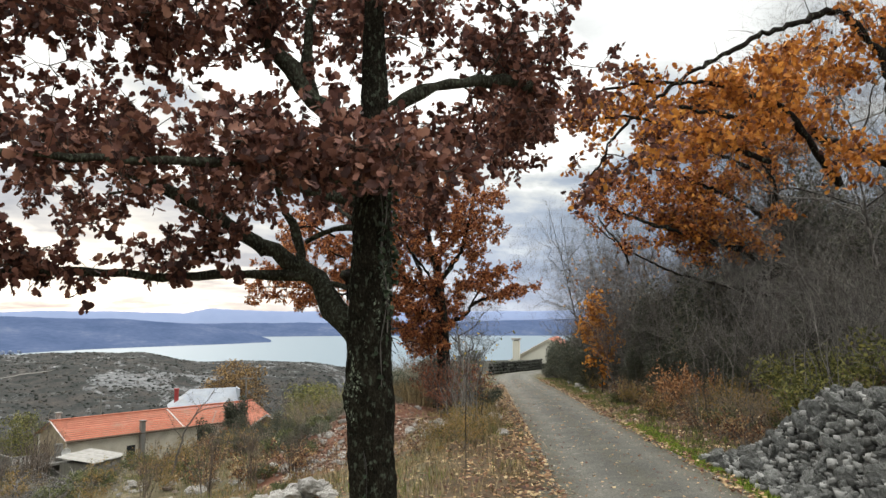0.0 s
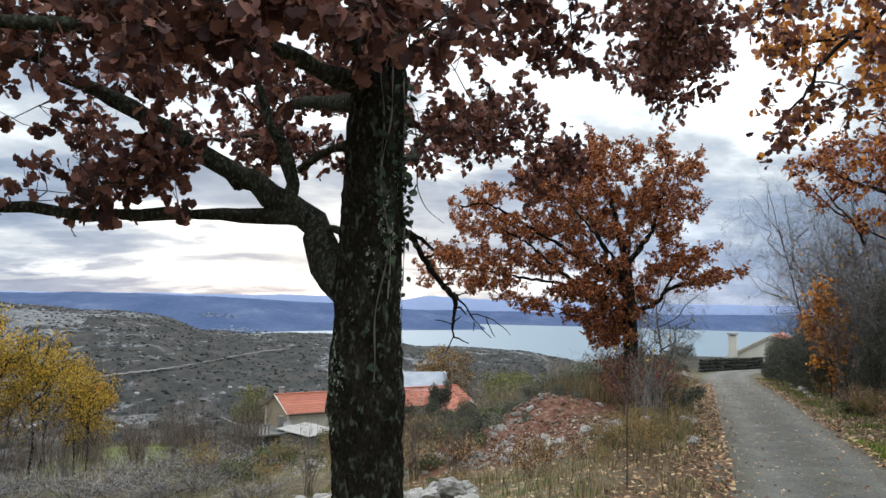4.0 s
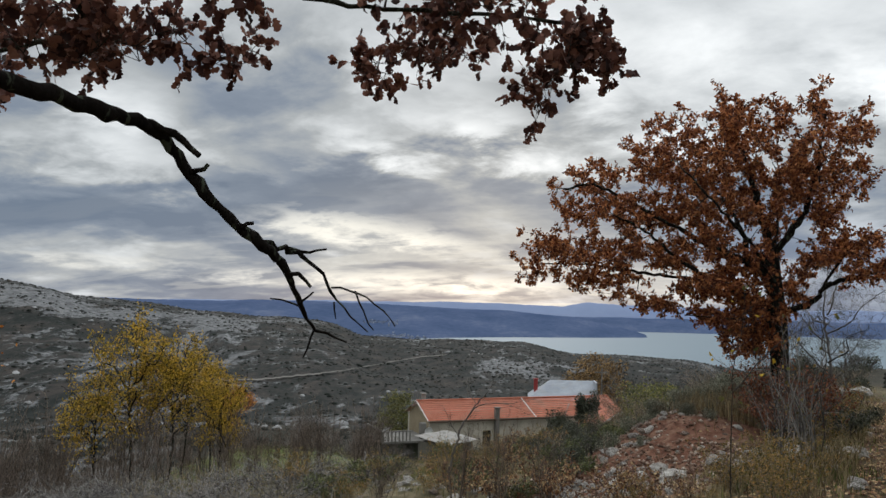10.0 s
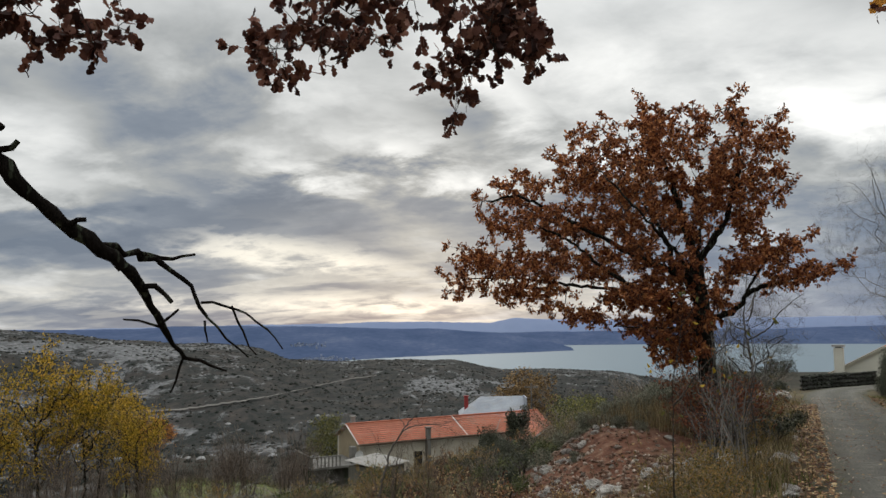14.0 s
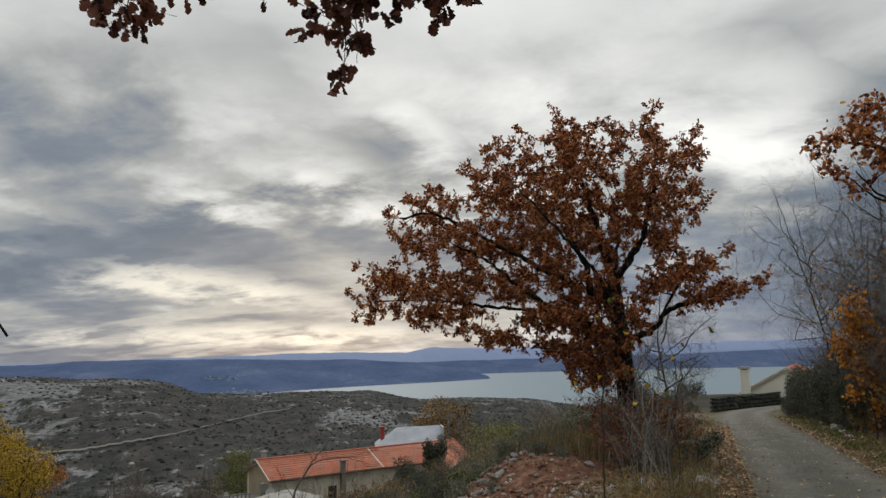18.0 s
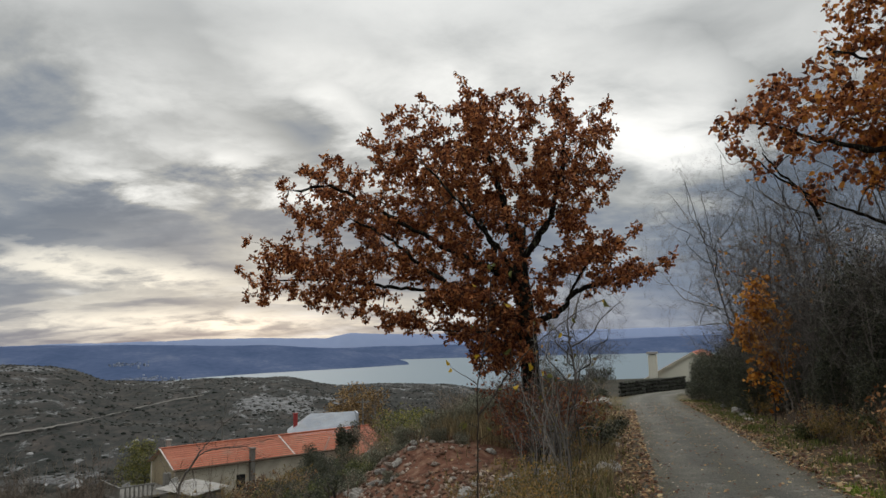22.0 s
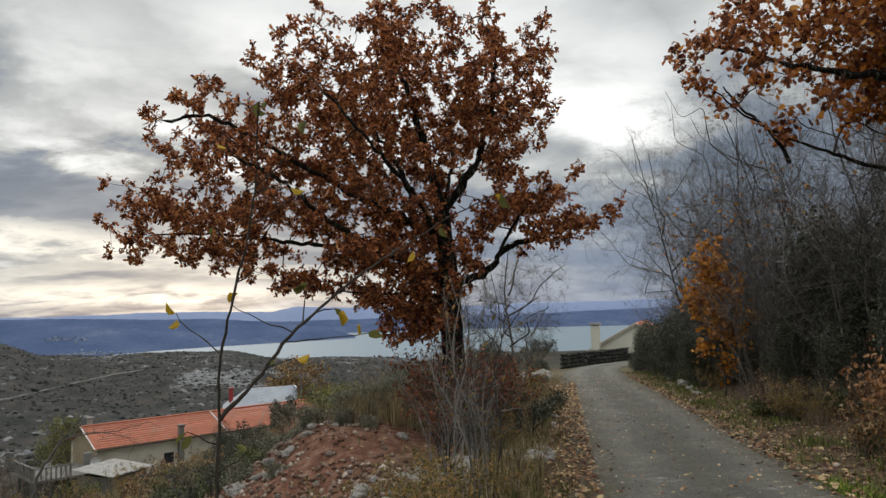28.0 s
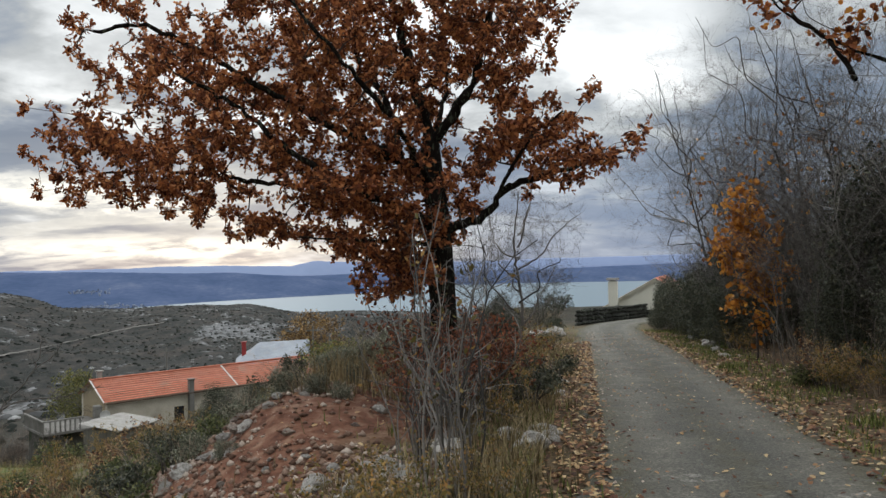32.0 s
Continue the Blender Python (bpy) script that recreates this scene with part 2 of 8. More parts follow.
# ---- materials ----
def mat(name, stops, scale=3.0, fine=40.0, rough=0.85, bump=0.4, vary=0.0, hue=0.0, per="object", through=0.0, metal=0.0, stretch=(1, 1, 1), blot=None, mixfine=0.35, spec=0.3):
    """A grained surface: a ramp over two sizes of noise, changed a little piece by piece; blot: (colour, scale, from, to), a second colour in stains."""
    m = bpy.data.materials.new(name)
    m.use_nodes = True
    t = m.node_tree
    t.nodes.clear()
    out, bs = t.nodes.new("ShaderNodeOutputMaterial"), t.nodes.new("ShaderNodeBsdfPrincipled")
    geo = t.nodes.new("ShaderNodeTexCoord")
    mp = t.nodes.new("ShaderNodeMapping")
    mp.inputs["Scale"].default_value = stretch
    t.links.new(geo.outputs["Object"], mp.inputs[0])

    def noi(sc, det):
        n = t.nodes.new("ShaderNodeTexNoise")
        n.inputs["Scale"].default_value, n.inputs["Detail"].default_value = sc, det
        t.links.new(mp.outputs[0], n.inputs["Vector"])
        return n.outputs[0]

    a, b = noi(scale, 4), noi(fine, 5)
    mx = t.nodes.new("ShaderNodeMix")
    mx.inputs[0].default_value = mixfine
    t.links.new(a, mx.inputs[2]), t.links.new(b, mx.inputs[3])
    fac = mx.outputs[0]
    if per == "island":
        isl = t.nodes.new("ShaderNodeNewGeometry").outputs["Random Per Island"]
        m2 = t.nodes.new("ShaderNodeMix")
        m2.inputs[0].default_value = 0.6
        t.links.new(fac, m2.inputs[2]), t.links.new(isl, m2.inputs[3])
        fac, rnd = m2.outputs[0], isl
    else:
        rnd = t.nodes.new("ShaderNodeObjectInfo").outputs["Random"]
    rp = t.nodes.new("ShaderNodeValToRGB")
    e = rp.color_ramp.elements
    while len(e) < len(stops):
        e.new(0.5)
    for el, (p, c) in zip(e, stops):
        el.position, el.color = p, (*c, 1)
    t.links.new(fac, rp.inputs[0])
    col = rp.outputs[0]
    if blot:
        bn = noi(blot[1], 6)
        br = t.nodes.new("ShaderNodeMapRange")
        br.inputs[1].default_value, br.inputs[2].default_value = blot[2], blot[3]
        t.links.new(bn, br.inputs[0])
        bm_ = t.nodes.new("ShaderNodeMix")
        bm_.data_type = "RGBA"
        t.links.new(br.outputs[0], bm_.inputs[0]), t.links.new(col, bm_.inputs[6])
        bm_.inputs[7].default_value = (*blot[0], 1)
        col = bm_.outputs[2]
    if vary or hue:
        hs = t.nodes.new("ShaderNodeHueSaturation")
        for inp, amt, mid_ in (("Value", vary, 1.0), ("Hue", hue, 0.5)):
            r = t.nodes.new("ShaderNodeMapRange")
            r.inputs[3].default_value, r.inputs[4].default_value = mid_ - amt, mid_ + amt
            t.links.new(rnd, r.inputs[0]), t.links.new(r.outputs[0], hs.inputs[inp])
        t.links.new(col, hs.inputs["Color"])
        col = hs.outputs[0]
    t.links.new(col, bs.inputs["Base Color"])
    bs.inputs["Roughness"].default_value, bs.inputs["Metallic"].default_value = rough, metal
    bs.inputs["Specular IOR Level"].default_value = spec
    if bump:
        bp = t.nodes.new("ShaderNodeBump")
        bp.inputs["Strength"].default_value, bp.inputs["Distance"].default_value = bump, 1.0 / fine
        t.links.new(b, bp.inputs["Height"]), t.links.new(bp.outputs[0], bs.inputs["Normal"])
    if through:
        tr, ms = t.nodes.new("ShaderNodeBsdfTranslucent"), t.nodes.new("ShaderNodeMixShader")
        t.links.new(col, tr.inputs[0])
        ms.inputs[0].default_value = through
        t.links.new(bs.outputs[0], ms.inputs[1]), t.links.new(tr.outputs[0], ms.inputs[2])
        t.links.new(ms.outputs[0], out.inputs[0])
    else:
        t.links.new(bs.outputs[0], out.inputs[0])
    return m


BARK = mat("oak_bark", [(0.3, (0.007, 0.006, 0.005)), (0.55, (0.017, 0.014, 0.012)), (0.75, (0.038, 0.033, 0.026))], 9, 60, 0.95, 1.0, stretch=(1, 1, 0.3), blot=((0.075, 0.085, 0.06), 34, 0.57, 0.64), spec=0.05)
BARK_TRUNK = mat("near_oak_bark", [(0.32, (0.005, 0.005, 0.004)), (0.52, (0.017, 0.015, 0.011)), (0.72, (0.046, 0.042, 0.030))], 16, 90, 1.0, 1.0, stretch=(1, 1, 0.6), blot=((0.075, 0.088, 0.064), 42, 0.56, 0.68), mixfine=0.6, spec=0.03)
BARK_LIMB = mat("mossy_oak_bark", [(0.3, (0.012, 0.011, 0.009)), (0.5, (0.030, 0.028, 0.021)), (0.72, (0.060, 0.060, 0.044))], 12, 60, 1.0, 1.0, stretch=(1, 1, 0.6), blot=((0.085, 0.098, 0.070), 75, 0.50, 0.66), spec=0.05)
BARK_FAR = mat("dark_bark", [(0.3, (0.025, 0.020, 0.016)), (0.7, (0.075, 0.06, 0.048))], 5, 40, 0.95, 0.8, stretch=(1, 1, 0.4))
TWIG_DARK = mat("dark_twigs", [(0.3, (0.050, 0.044, 0.039)), (0.7, (0.140, 0.126, 0.113))], 2, 30, 0.9, 0.3, vary=0.35, per="island")
TAN_TWIG = mat("tan_twigs", [(0.3, (0.11, 0.085, 0.06)), (0.7, (0.27, 0.22, 0.165))], 2, 30, 0.9, 0.3, vary=0.35, per="island")
TWIG_BROWN = mat("brown_twigs", [(0.3, (0.055, 0.042, 0.034)), (0.7, (0.165, 0.128, 0.10))], 2, 30, 0.9, 0.3, vary=0.35, per="island")
LICHEN = mat("lichen", [(0.3, (0.075, 0.09, 0.065)), (0.7, (0.20, 0.225, 0.165))], 20, 90, 1.0, 0.8, vary=0.3, per="island")
IVY = mat("ivy_leaf", [(0.3, (0.02, 0.035, 0.018)), (0.7, (0.055, 0.08, 0.045))], 10, 60, 0.6, 0.2, vary=0.3, per="island", through=0.2)
LEAF_BROWN = mat("oak_leaf_brown", [(0.2, (0.055, 0.026, 0.023)), (0.45, (0.125, 0.052, 0.040)), (0.7, (0.215, 0.095, 0.066)), (0.95, (0.36, 0.205, 0.145))], 1.2, 60, 0.7, 0.2, vary=0.3, per="island", through=0.24)
LEAF_RUST = mat("oak_leaf_rust", [(0.2, (0.10, 0.036, 0.022)), (0.45, (0.25, 0.085, 0.038)), (0.7, (0.40, 0.155, 0.054)), (0.95, (0.54, 0.29, 0.12))], 0.45, 40, 0.7, 0.2, vary=0.4, per="island", through=0.5)
LEAF_ORANGE = mat("leaf_orange", [(0.2, (0.28, 0.090, 0.02)), (0.5, (0.46, 0.168, 0.032)), (0.8, (0.57, 0.265, 0.055))], 0.8, 40, 0.7, 0.2, vary=0.3, per="island", through=0.4)
LEAF_YELLOW = mat("leaf_yellow", [(0.2, (0.27, 0.20, 0.022)), (0.5, (0.47, 0.32, 0.03)), (0.8, (0.60, 0.35, 0.04))], 0.4, 40, 0.7, 0.2, vary=0.3, per="island", through=0.4)
LEAF_GREEN = mat("leaf_dark_green", [(0.2, (0.030, 0.036, 0.024)), (0.6, (0.066, 0.074, 0.047)), (0.9, (0.13, 0.12, 0.076))], 0.7, 40, 0.55, 0.2, vary=0.3, per="island", through=0.15)
LEAF_OLIVE = mat("leaf_olive", [(0.2, (0.07, 0.08, 0.025)), (0.6, (0.17, 0.17, 0.05)), (0.9, (0.28, 0.24, 0.07))], 0.7, 40, 0.7, 0.2, vary=0.3, per="island", through=0.3)
LEAF_RED = mat("leaf_red_brown", [(0.2, (0.11, 0.040, 0.026)), (0.6, (0.22, 0.078, 0.042)), (0.9, (0.36, 0.15, 0.07))], 0.7, 40, 0.7, 0.2, vary=0.3, per="island", through=0.35)
LITTER = mat("fallen_leaves", [(0.2, (0.10, 0.05, 0.03)), (0.42, (0.22, 0.11, 0.055)), (0.6, (0.31, 0.175, 0.085)), (0.8, (0.39, 0.28, 0.17))], 3.0, 40, 0.75, 0.2, vary=0.5, hue=0.02, per="island", through=0.15)
GRASS_DRY = mat("dry_grass", [(0.2, (0.12, 0.09, 0.046)), (0.6, (0.245, 0.19, 0.10)), (0.9, (0.36, 0.29, 0.17))], 0.8, 30, 0.85, 0, vary=0.3, per="island", through=0.25)
GRASS_GREEN = mat("green_grass", [(0.2, (0.06, 0.08, 0.02)), (0.6, (0.13, 0.16, 0.04)), (0.9, (0.28, 0.24, 0.09))], 0.8, 30, 0.8, 0, vary=0.3, per="island", through=0.25)
ROCK = mat("limestone", [(0.3, (0.24, 0.22, 0.195)), (0.55, (0.44, 0.42, 0.385)), (0.8, (0.62, 0.60, 0.56))], 4, 35, 0.95, 0.9, vary=0.25, blot=((0.12, 0.115, 0.095), 9, 0.62, 0.74))
ROCK_PINK = mat("reddish_limestone", [(0.3, (0.17, 0.13, 0.105)), (0.55, (0.30, 0.26, 0.22)), (0.8, (0.50, 0.46, 0.41))], 5, 35, 0.95, 0.9, vary=0.28, blot=((0.20, 0.085, 0.05), 6, 0.54, 0.66))
ROCK_RED = mat("earth_stained_stone", [(0.3, (0.12, 0.066, 0.044)), (0.55, (0.22, 0.145, 0.105)), (0.8, (0.42, 0.36, 0.30))], 4, 35, 0.95, 0.9, vary=0.3, per="island")
RENDER_WALL = mat("old_render", [(0.3, (0.36, 0.32, 0.25)), (0.6, (0.53, 0.49, 0.40)), (0.8, (0.64, 0.60, 0.51))], 0.7, 12, 0.95, 0.3, blot=((0.28, 0.25, 0.20), 0.5, 0.54, 0.74))
CREAM_WALL = mat("cream_render", [(0.3, (0.52, 0.50, 0.42)), (0.7, (0.68, 0.66, 0.56))], 0.8, 20, 0.9, 0.2)
TILE = mat("red_roof_tile", [(0.3, (0.33, 0.105, 0.062)), (0.55, (0.44, 0.155, 0.095)), (0.8, (0.53, 0.235, 0.155))], 2.2, 14, 0.85, 0.4, vary=0.07, blot=((0.34, 0.18, 0.125), 0.7, 0.56, 0.75))
STONEWORK = mat("dark_rubble_wall", [(0.3, (0.035, 0.033, 0.028)), (0.55, (0.085, 0.08, 0.068)), (0.8, (0.19, 0.18, 0.16))], 2.2, 16, 0.95, 0.8, blot=((0.03, 0.04, 0.02), 1.1, 0.5, 0.62))
OCHRE_WALL = mat("ochre_render", [(0.3, (0.20, 0.16, 0.10)), (0.7, (0.34, 0.28, 0.185))], 0.8, 12, 0.95, 0.3, blot=((0.14, 0.12, 0.085), 0.6, 0.52, 0.7))
WHITE_ROOF = mat("white_sheet_roof", [(0.3, (0.25, 0.275, 0.31)), (0.7, (0.36, 0.385, 0.42))], 0.8, 10, 0.6, 0.3, blot=((0.30, 0.31, 0.32), 1.2, 0.5, 0.65))
PALE_SHEET = mat("weathered_fibre_cement", [(0.3, (0.20, 0.19, 0.172)), (0.7, (0.41, 0.395, 0.37))], 1.5, 14, 0.9, 0.4, blot=((0.25, 0.24, 0.2), 1.3, 0.5, 0.66))
CONCRETE = mat("weathered_concrete", [(0.3, (0.22, 0.21, 0.19)), (0.7, (0.40, 0.38, 0.35))], 1.0, 20, 0.95, 0.4)
DARK_WOOD = mat("dark_wood", [(0.3, (0.05, 0.035, 0.025)), (0.7, (0.13, 0.09, 0.06))], 3, 40, 0.8, 0.4)
DARK_HOLE = mat("dark_window", [(0.3, (0.012, 0.013, 0.015)), (0.7, (0.03, 0.032, 0.036))], 3, 20, 0.15, 0.0, spec=0.5)
WHITE_PAINT = mat("white_paint", [(0.3, (0.66, 0.66, 0.64)), (0.7, (0.80, 0.80, 0.78))], 3, 30, 0.6, 0.1)
RED_PAINT = mat("red_chimney", [(0.3, (0.22, 0.025, 0.025)), (0.7, (0.33, 0.05, 0.045))], 4, 30, 0.7, 0.1)
# wooded hills over the bay: the blue is distance haze painted into the colour
RIDGE = mat("far_ridge_haze_blue", [(0.35, (0.055, 0.082, 0.15)), (0.55, (0.08, 0.108, 0.185)), (0.72, (0.125, 0.15, 0.22))], 0.006, 0.05, 1.0, 0, stretch=(1, 0.5, 3), spec=0.0)
# paler still: thicker haze of the farthest range, put into its base colour
MOUNT = mat("far_mountains_haze_pale", [(0.35, (0.20, 0.25, 0.38)), (0.7, (0.235, 0.285, 0.41))], 0.002, 0.02, 1.0, 0, spec=0.0)
BRUSH = mat("cut_brushwood", [(0.3, (0.04, 0.036, 0.033)), (0.7, (0.22, 0.205, 0.19))], 2, 30, 0.9, 0.3, vary=0.35, per="island")
ROCK_DARK = mat("mossy_wall_stone", [(0.3, (0.03, 0.03, 0.026)), (0.55, (0.06, 0.06, 0.053)), (0.8, (0.13, 0.127, 0.115))], 4, 35, 0.95, 0.9, vary=0.35, blot=((0.035, 0.042, 0.022), 5, 0.5, 0.62))
GRASS_MOSS = mat("mossy_grass", [(0.2, (0.10, 0.16, 0.015)), (0.6, (0.19, 0.27, 0.03)), (0.9, (0.28, 0.33, 0.06))], 0.8, 30, 0.8, 0, vary=0.3, per="island", through=0.25)
LEAF_SAGE = mat("leaf_grey_green", [(0.2, (0.10, 0.105, 0.075)), (0.6, (0.20, 0.205, 0.15)), (0.9, (0.30, 0.29, 0.22))], 0.9, 40, 0.85, 0.2, vary=0.3, per="island", through=0.2)
LEAF_HERB = mat("leaf_herb_green", [(0.2, (0.05, 0.065, 0.025)), (0.6, (0.11, 0.125, 0.05)), (0.9, (0.19, 0.18, 0.085))], 0.6, 40, 0.8, 0.2, vary=0.35, per="island", through=0.25)
ROCK_HEAP = mat("heap_stone", [(0.3, (0.075, 0.076, 0.070)), (0.55, (0.19, 0.19, 0.178)), (0.8, (0.46, 0.455, 0.43))], 4, 35, 0.95, 0.9, vary=0.35, blot=((0.07, 0.075, 0.06), 6, 0.54, 0.68))
LEAF_AMBER = mat("leaf_amber", [(0.2, (0.28, 0.095, 0.02)), (0.5, (0.46, 0.185, 0.03)), (0.8, (0.58, 0.29, 0.055))], 0.8, 40, 0.7, 0.2, vary=0.3, per="island", through=0.45)
LEAF_STRAW = mat("leaf_straw", [(0.2, (0.10, 0.085, 0.03)), (0.45, (0.20, 0.16, 0.05)), (0.65, (0.31, 0.20, 0.065)), (0.9, (0.36, 0.17, 0.06))], 0.8, 40, 0.75, 0.2, vary=0.35, per="island", through=0.3)
TWIG_MID = mat("brown_grey_twigs", [(0.3, (0.070, 0.064, 0.058)), (0.7, (0.20, 0.185, 0.168))], 2, 30, 0.9, 0.3, vary=0.35, per="island")
LEAF_GOLD = mat("leaf_gold_brown", [(0.2, (0.13, 0.078, 0.034)), (0.5, (0.23, 0.14, 0.055)), (0.8, (0.33, 0.215, 0.09))], 0.9, 40, 0.8, 0.2, vary=0.35, per="island", through=0.3)
LEAF_TAN = mat("leaf_tan_orange", [(0.2, (0.20, 0.085, 0.035)), (0.5, (0.34, 0.165, 0.07)), (0.8, (0.48, 0.28, 0.14))], 0.9, 40, 0.75, 0.2, vary=0.35, per="island", through=0.35)


# ---- ground ----
U, N = np.array([0.361, 0.9325]), np.array([0.9325, -0.361])


def road_line():
    """Middle of the lane: straight, then a bend to the right."""
    pts, s = [], -14.0
    while s < 35.5:
        pts.append(U * s + N * (1.12 - 0.25 * smooth((s - 22) / 10)))
        s += 0.5
    p, a = pts[-1], math.atan2(U[0], U[1])
    for i in range(44):
        a += radians(1.9) * min(1.0, i / 8)
        p = p + np.array([math.sin(a), math.cos(a)]) * 0.6
        pts.append(p)
    return np.array(pts)


def smooth(t):
    t = np.clip(t, 0, 1)
    return t * t * (3 - 2 * t)


ROAD = road_line()
HALF = 1.13


def along(x, y):
    return U[0] * x + U[1] * y, N[0] * x + N[1] * y


def road_z(s):
    s = np.asarray(s, float)
    return -0.155 - 0.0385 * np.minimum(s, 48.0)


def wob(x, y, f, seed=0.0):
    """A cheap, smooth unevenness, about -1 to 1."""
    return (np.sin(x * f + 1.3 + seed) * np.cos(y * f * 1.13 + 0.7 * seed) + 0.6 * np.sin(x * f * 2.17 + y * f * 1.71 + seed * 2) + 0.35 * np.sin(x * f * 4.3 - y * f * 3.9 + seed)) / 1.9


AZ_C = [-180, -60, -45, -39, -35.8, -33, -28.6, -24, -19.5, -17.8, -16, -11.5, -8, -3.6, 0, 5, 8.5, 10.5, 14, 20, 30, 60, 180]
EL_C = [2.5, 2.5, 1.6, 0.9, 0.2, -0.05, -0.58, -1.0, -1.1, -1.6, -2.3, -2.55, -2.45, -2.6, -3.35, -3.35, -3.5, -3.9, -4.6, -5.5, -6.0, -4, 2.5]


def near_height(x, y):
    s, n = along(x, y)
    base = road_z(s) + 0.022 * np.clip(n, -8, 8)
    lef = np.maximum(-n, 0)
    spoil = smooth((s - 13.2) / 3.6)
    mound = 0.30 * np.exp(-((n + 3.3) / 1.1) ** 2) * spoil * (1 - smooth((s - 22) / 8))
    edge, steep = 1.35 + 2.5 * spoil, 0.29 + 0.18 * spoil
    drop = steep * np.maximum(lef - edge, 0) - (steep - 0.255) * np.maximum(lef - edge - 2.7, 0) - 0.165 * (1 - smooth((s - 19) / 10)) * (np.clip(lef - 8, 0, 8) - np.clip(lef - 17, 0, 8)) + 0.10 * np.maximum(s - 44, 0) * smooth((lef - 1) / 5) + 0.12 * np.maximum(s - 60, 0)
    drop = drop + 0.9 * smooth((s - 26) / 14) * smooth((lef - 9) / 8) + 0.8 * np.exp(-((x + 8.5) ** 2 + (y - 55) ** 2) / 30)
    drop = drop - 3.0 * np.exp(-((x + 18) / 7) ** 2 - ((y - 46) / 10) ** 2) + 0.4 * np.exp(-((x + 7) / 4) ** 2 - ((y - 24.5) / 3.5) ** 2)
    rgt = np.maximum(n - 3.5, 0) * (1 - 0.75 * smooth((s - 18) / 12)) * (1 - smooth((s - 33) / 9))
    rise = 0.34 * np.minimum(rgt, 6) + 0.08 * np.maximum(rgt - 6, 0)
    rough = 0.07 * spoil * (1 - smooth((s - 24) / 4)) * smooth((lef - 1.5) / 1.5) * (1 - smooth((lef - 8) / 3)) * wob(x, y, 3.1, 9) + 0.05 * wob(x, y, 1.7) * smooth(lef / 1.5) + 0.12 * wob(x, y, 0.55, 2) * smooth((lef - 4) / 5) + 0.08 * wob(x, y, 1.1, 4) * smooth(rgt / 2)
    return base + mound - drop + rise + rough


def height(x, y):
    x, y = np.asarray(x, float), np.asarray(y, float)
    ox, oy = x - 2.0, y - 6.0
    r, az = np.hypot(ox, oy), np.degrees(np.arctan2(ox, oy))
    h = np.maximum(near_height(x, y), -14 - 0.10 * np.maximum(r - 90, 0))
    h = np.minimum(h, 30.0)
    el = np.interp(az, AZ_C, EL_C)
    rc = np.interp(az, [-180, -40, 0, 15, 180], [480, 480, 680, 700, 480])
    zc = 1.2 + rc * np.tan(np.radians(el))
    zv = np.interp(az, [-60, 0, 15, 40], [-30, -31, -45, -20])
    k = np.clip((r - 230) / (rc - 230), 0, 1.0)
    crag = 3.0 * wob(x, y, 0.021, 1) + 2.0 * wob(x, y, 0.06, 3) + 0.8 * wob(x, y, 0.17, 5)
    hill = zv + (zc - zv) * (1 - (1 - k) ** 1.7) + crag * np.sin(np.pi * np.clip(k, 0, 1)) + 1.2 * wob(x, y, 0.05, 8) * smooth((k - 0.8) / 0.2)
    back = smooth((r - rc) / 500)
    hill = hill * (1 - back) + (-112) * back
    t = smooth((r - 100) / 130)
    return h * (1 - t) + hill * t


def mesh_from(name, verts, faces, material=None):
    """A mesh from arrays; faces is an array with one row per face, or a list of such arrays."""
    me = bpy.data.meshes.new(name)
    verts = np.asarray(verts, np.float32).reshape(-1, 3)
    groups = faces if isinstance(faces, list) else [faces]
    groups = [np.asarray(g, np.int32) for g in groups if len(g)]
    tot = np.concatenate([np.full(len(g), g.shape[1], np.int32) for g in groups])
    loops = np.concatenate([g.ravel() for g in groups])
    me.vertices.add(len(verts)), me.loops.add(len(loops)), me.polygons.add(len(tot))
    me.vertices.foreach_set("co", verts.ravel())
    me.loops.foreach_set("vertex_index", loops)
    me.polygons.foreach_set("loop_start", np.concatenate([[0], np.cumsum(tot)[:-1]]).astype(np.int32))
    me.update(calc_edges=True)
    me.validate()
    if material:
        me.materials.append(material)
    return me


def shade_smooth(me):
    me.polygons.foreach_set("use_smooth", np.ones(len(me.polygons), bool))
    return me


def part_mesh(name, me, parent=None, label=""):
    ob = new(name, me)
    if parent:
        ob.parent = parent
    if label:
        ob["label"] = label
    return ob


def part(name, bm, material, parent, label=""):
    me = bpy.data.meshes.new(name)
    bm.to_mesh(me)
    bm.free()
    me.materials.append(material)
    return part_mesh(name, me, parent, label)


def grid_faces(rows, cols, wrap=False):
    i = np.arange(rows - 1)[:, None] * cols
    j = np.arange(cols if wrap else cols - 1)[None, :]
    k = (j + 1) % cols
    return np.stack([i + j, i + k, i + cols + k, i + cols + j], -1).reshape(-1, 4)


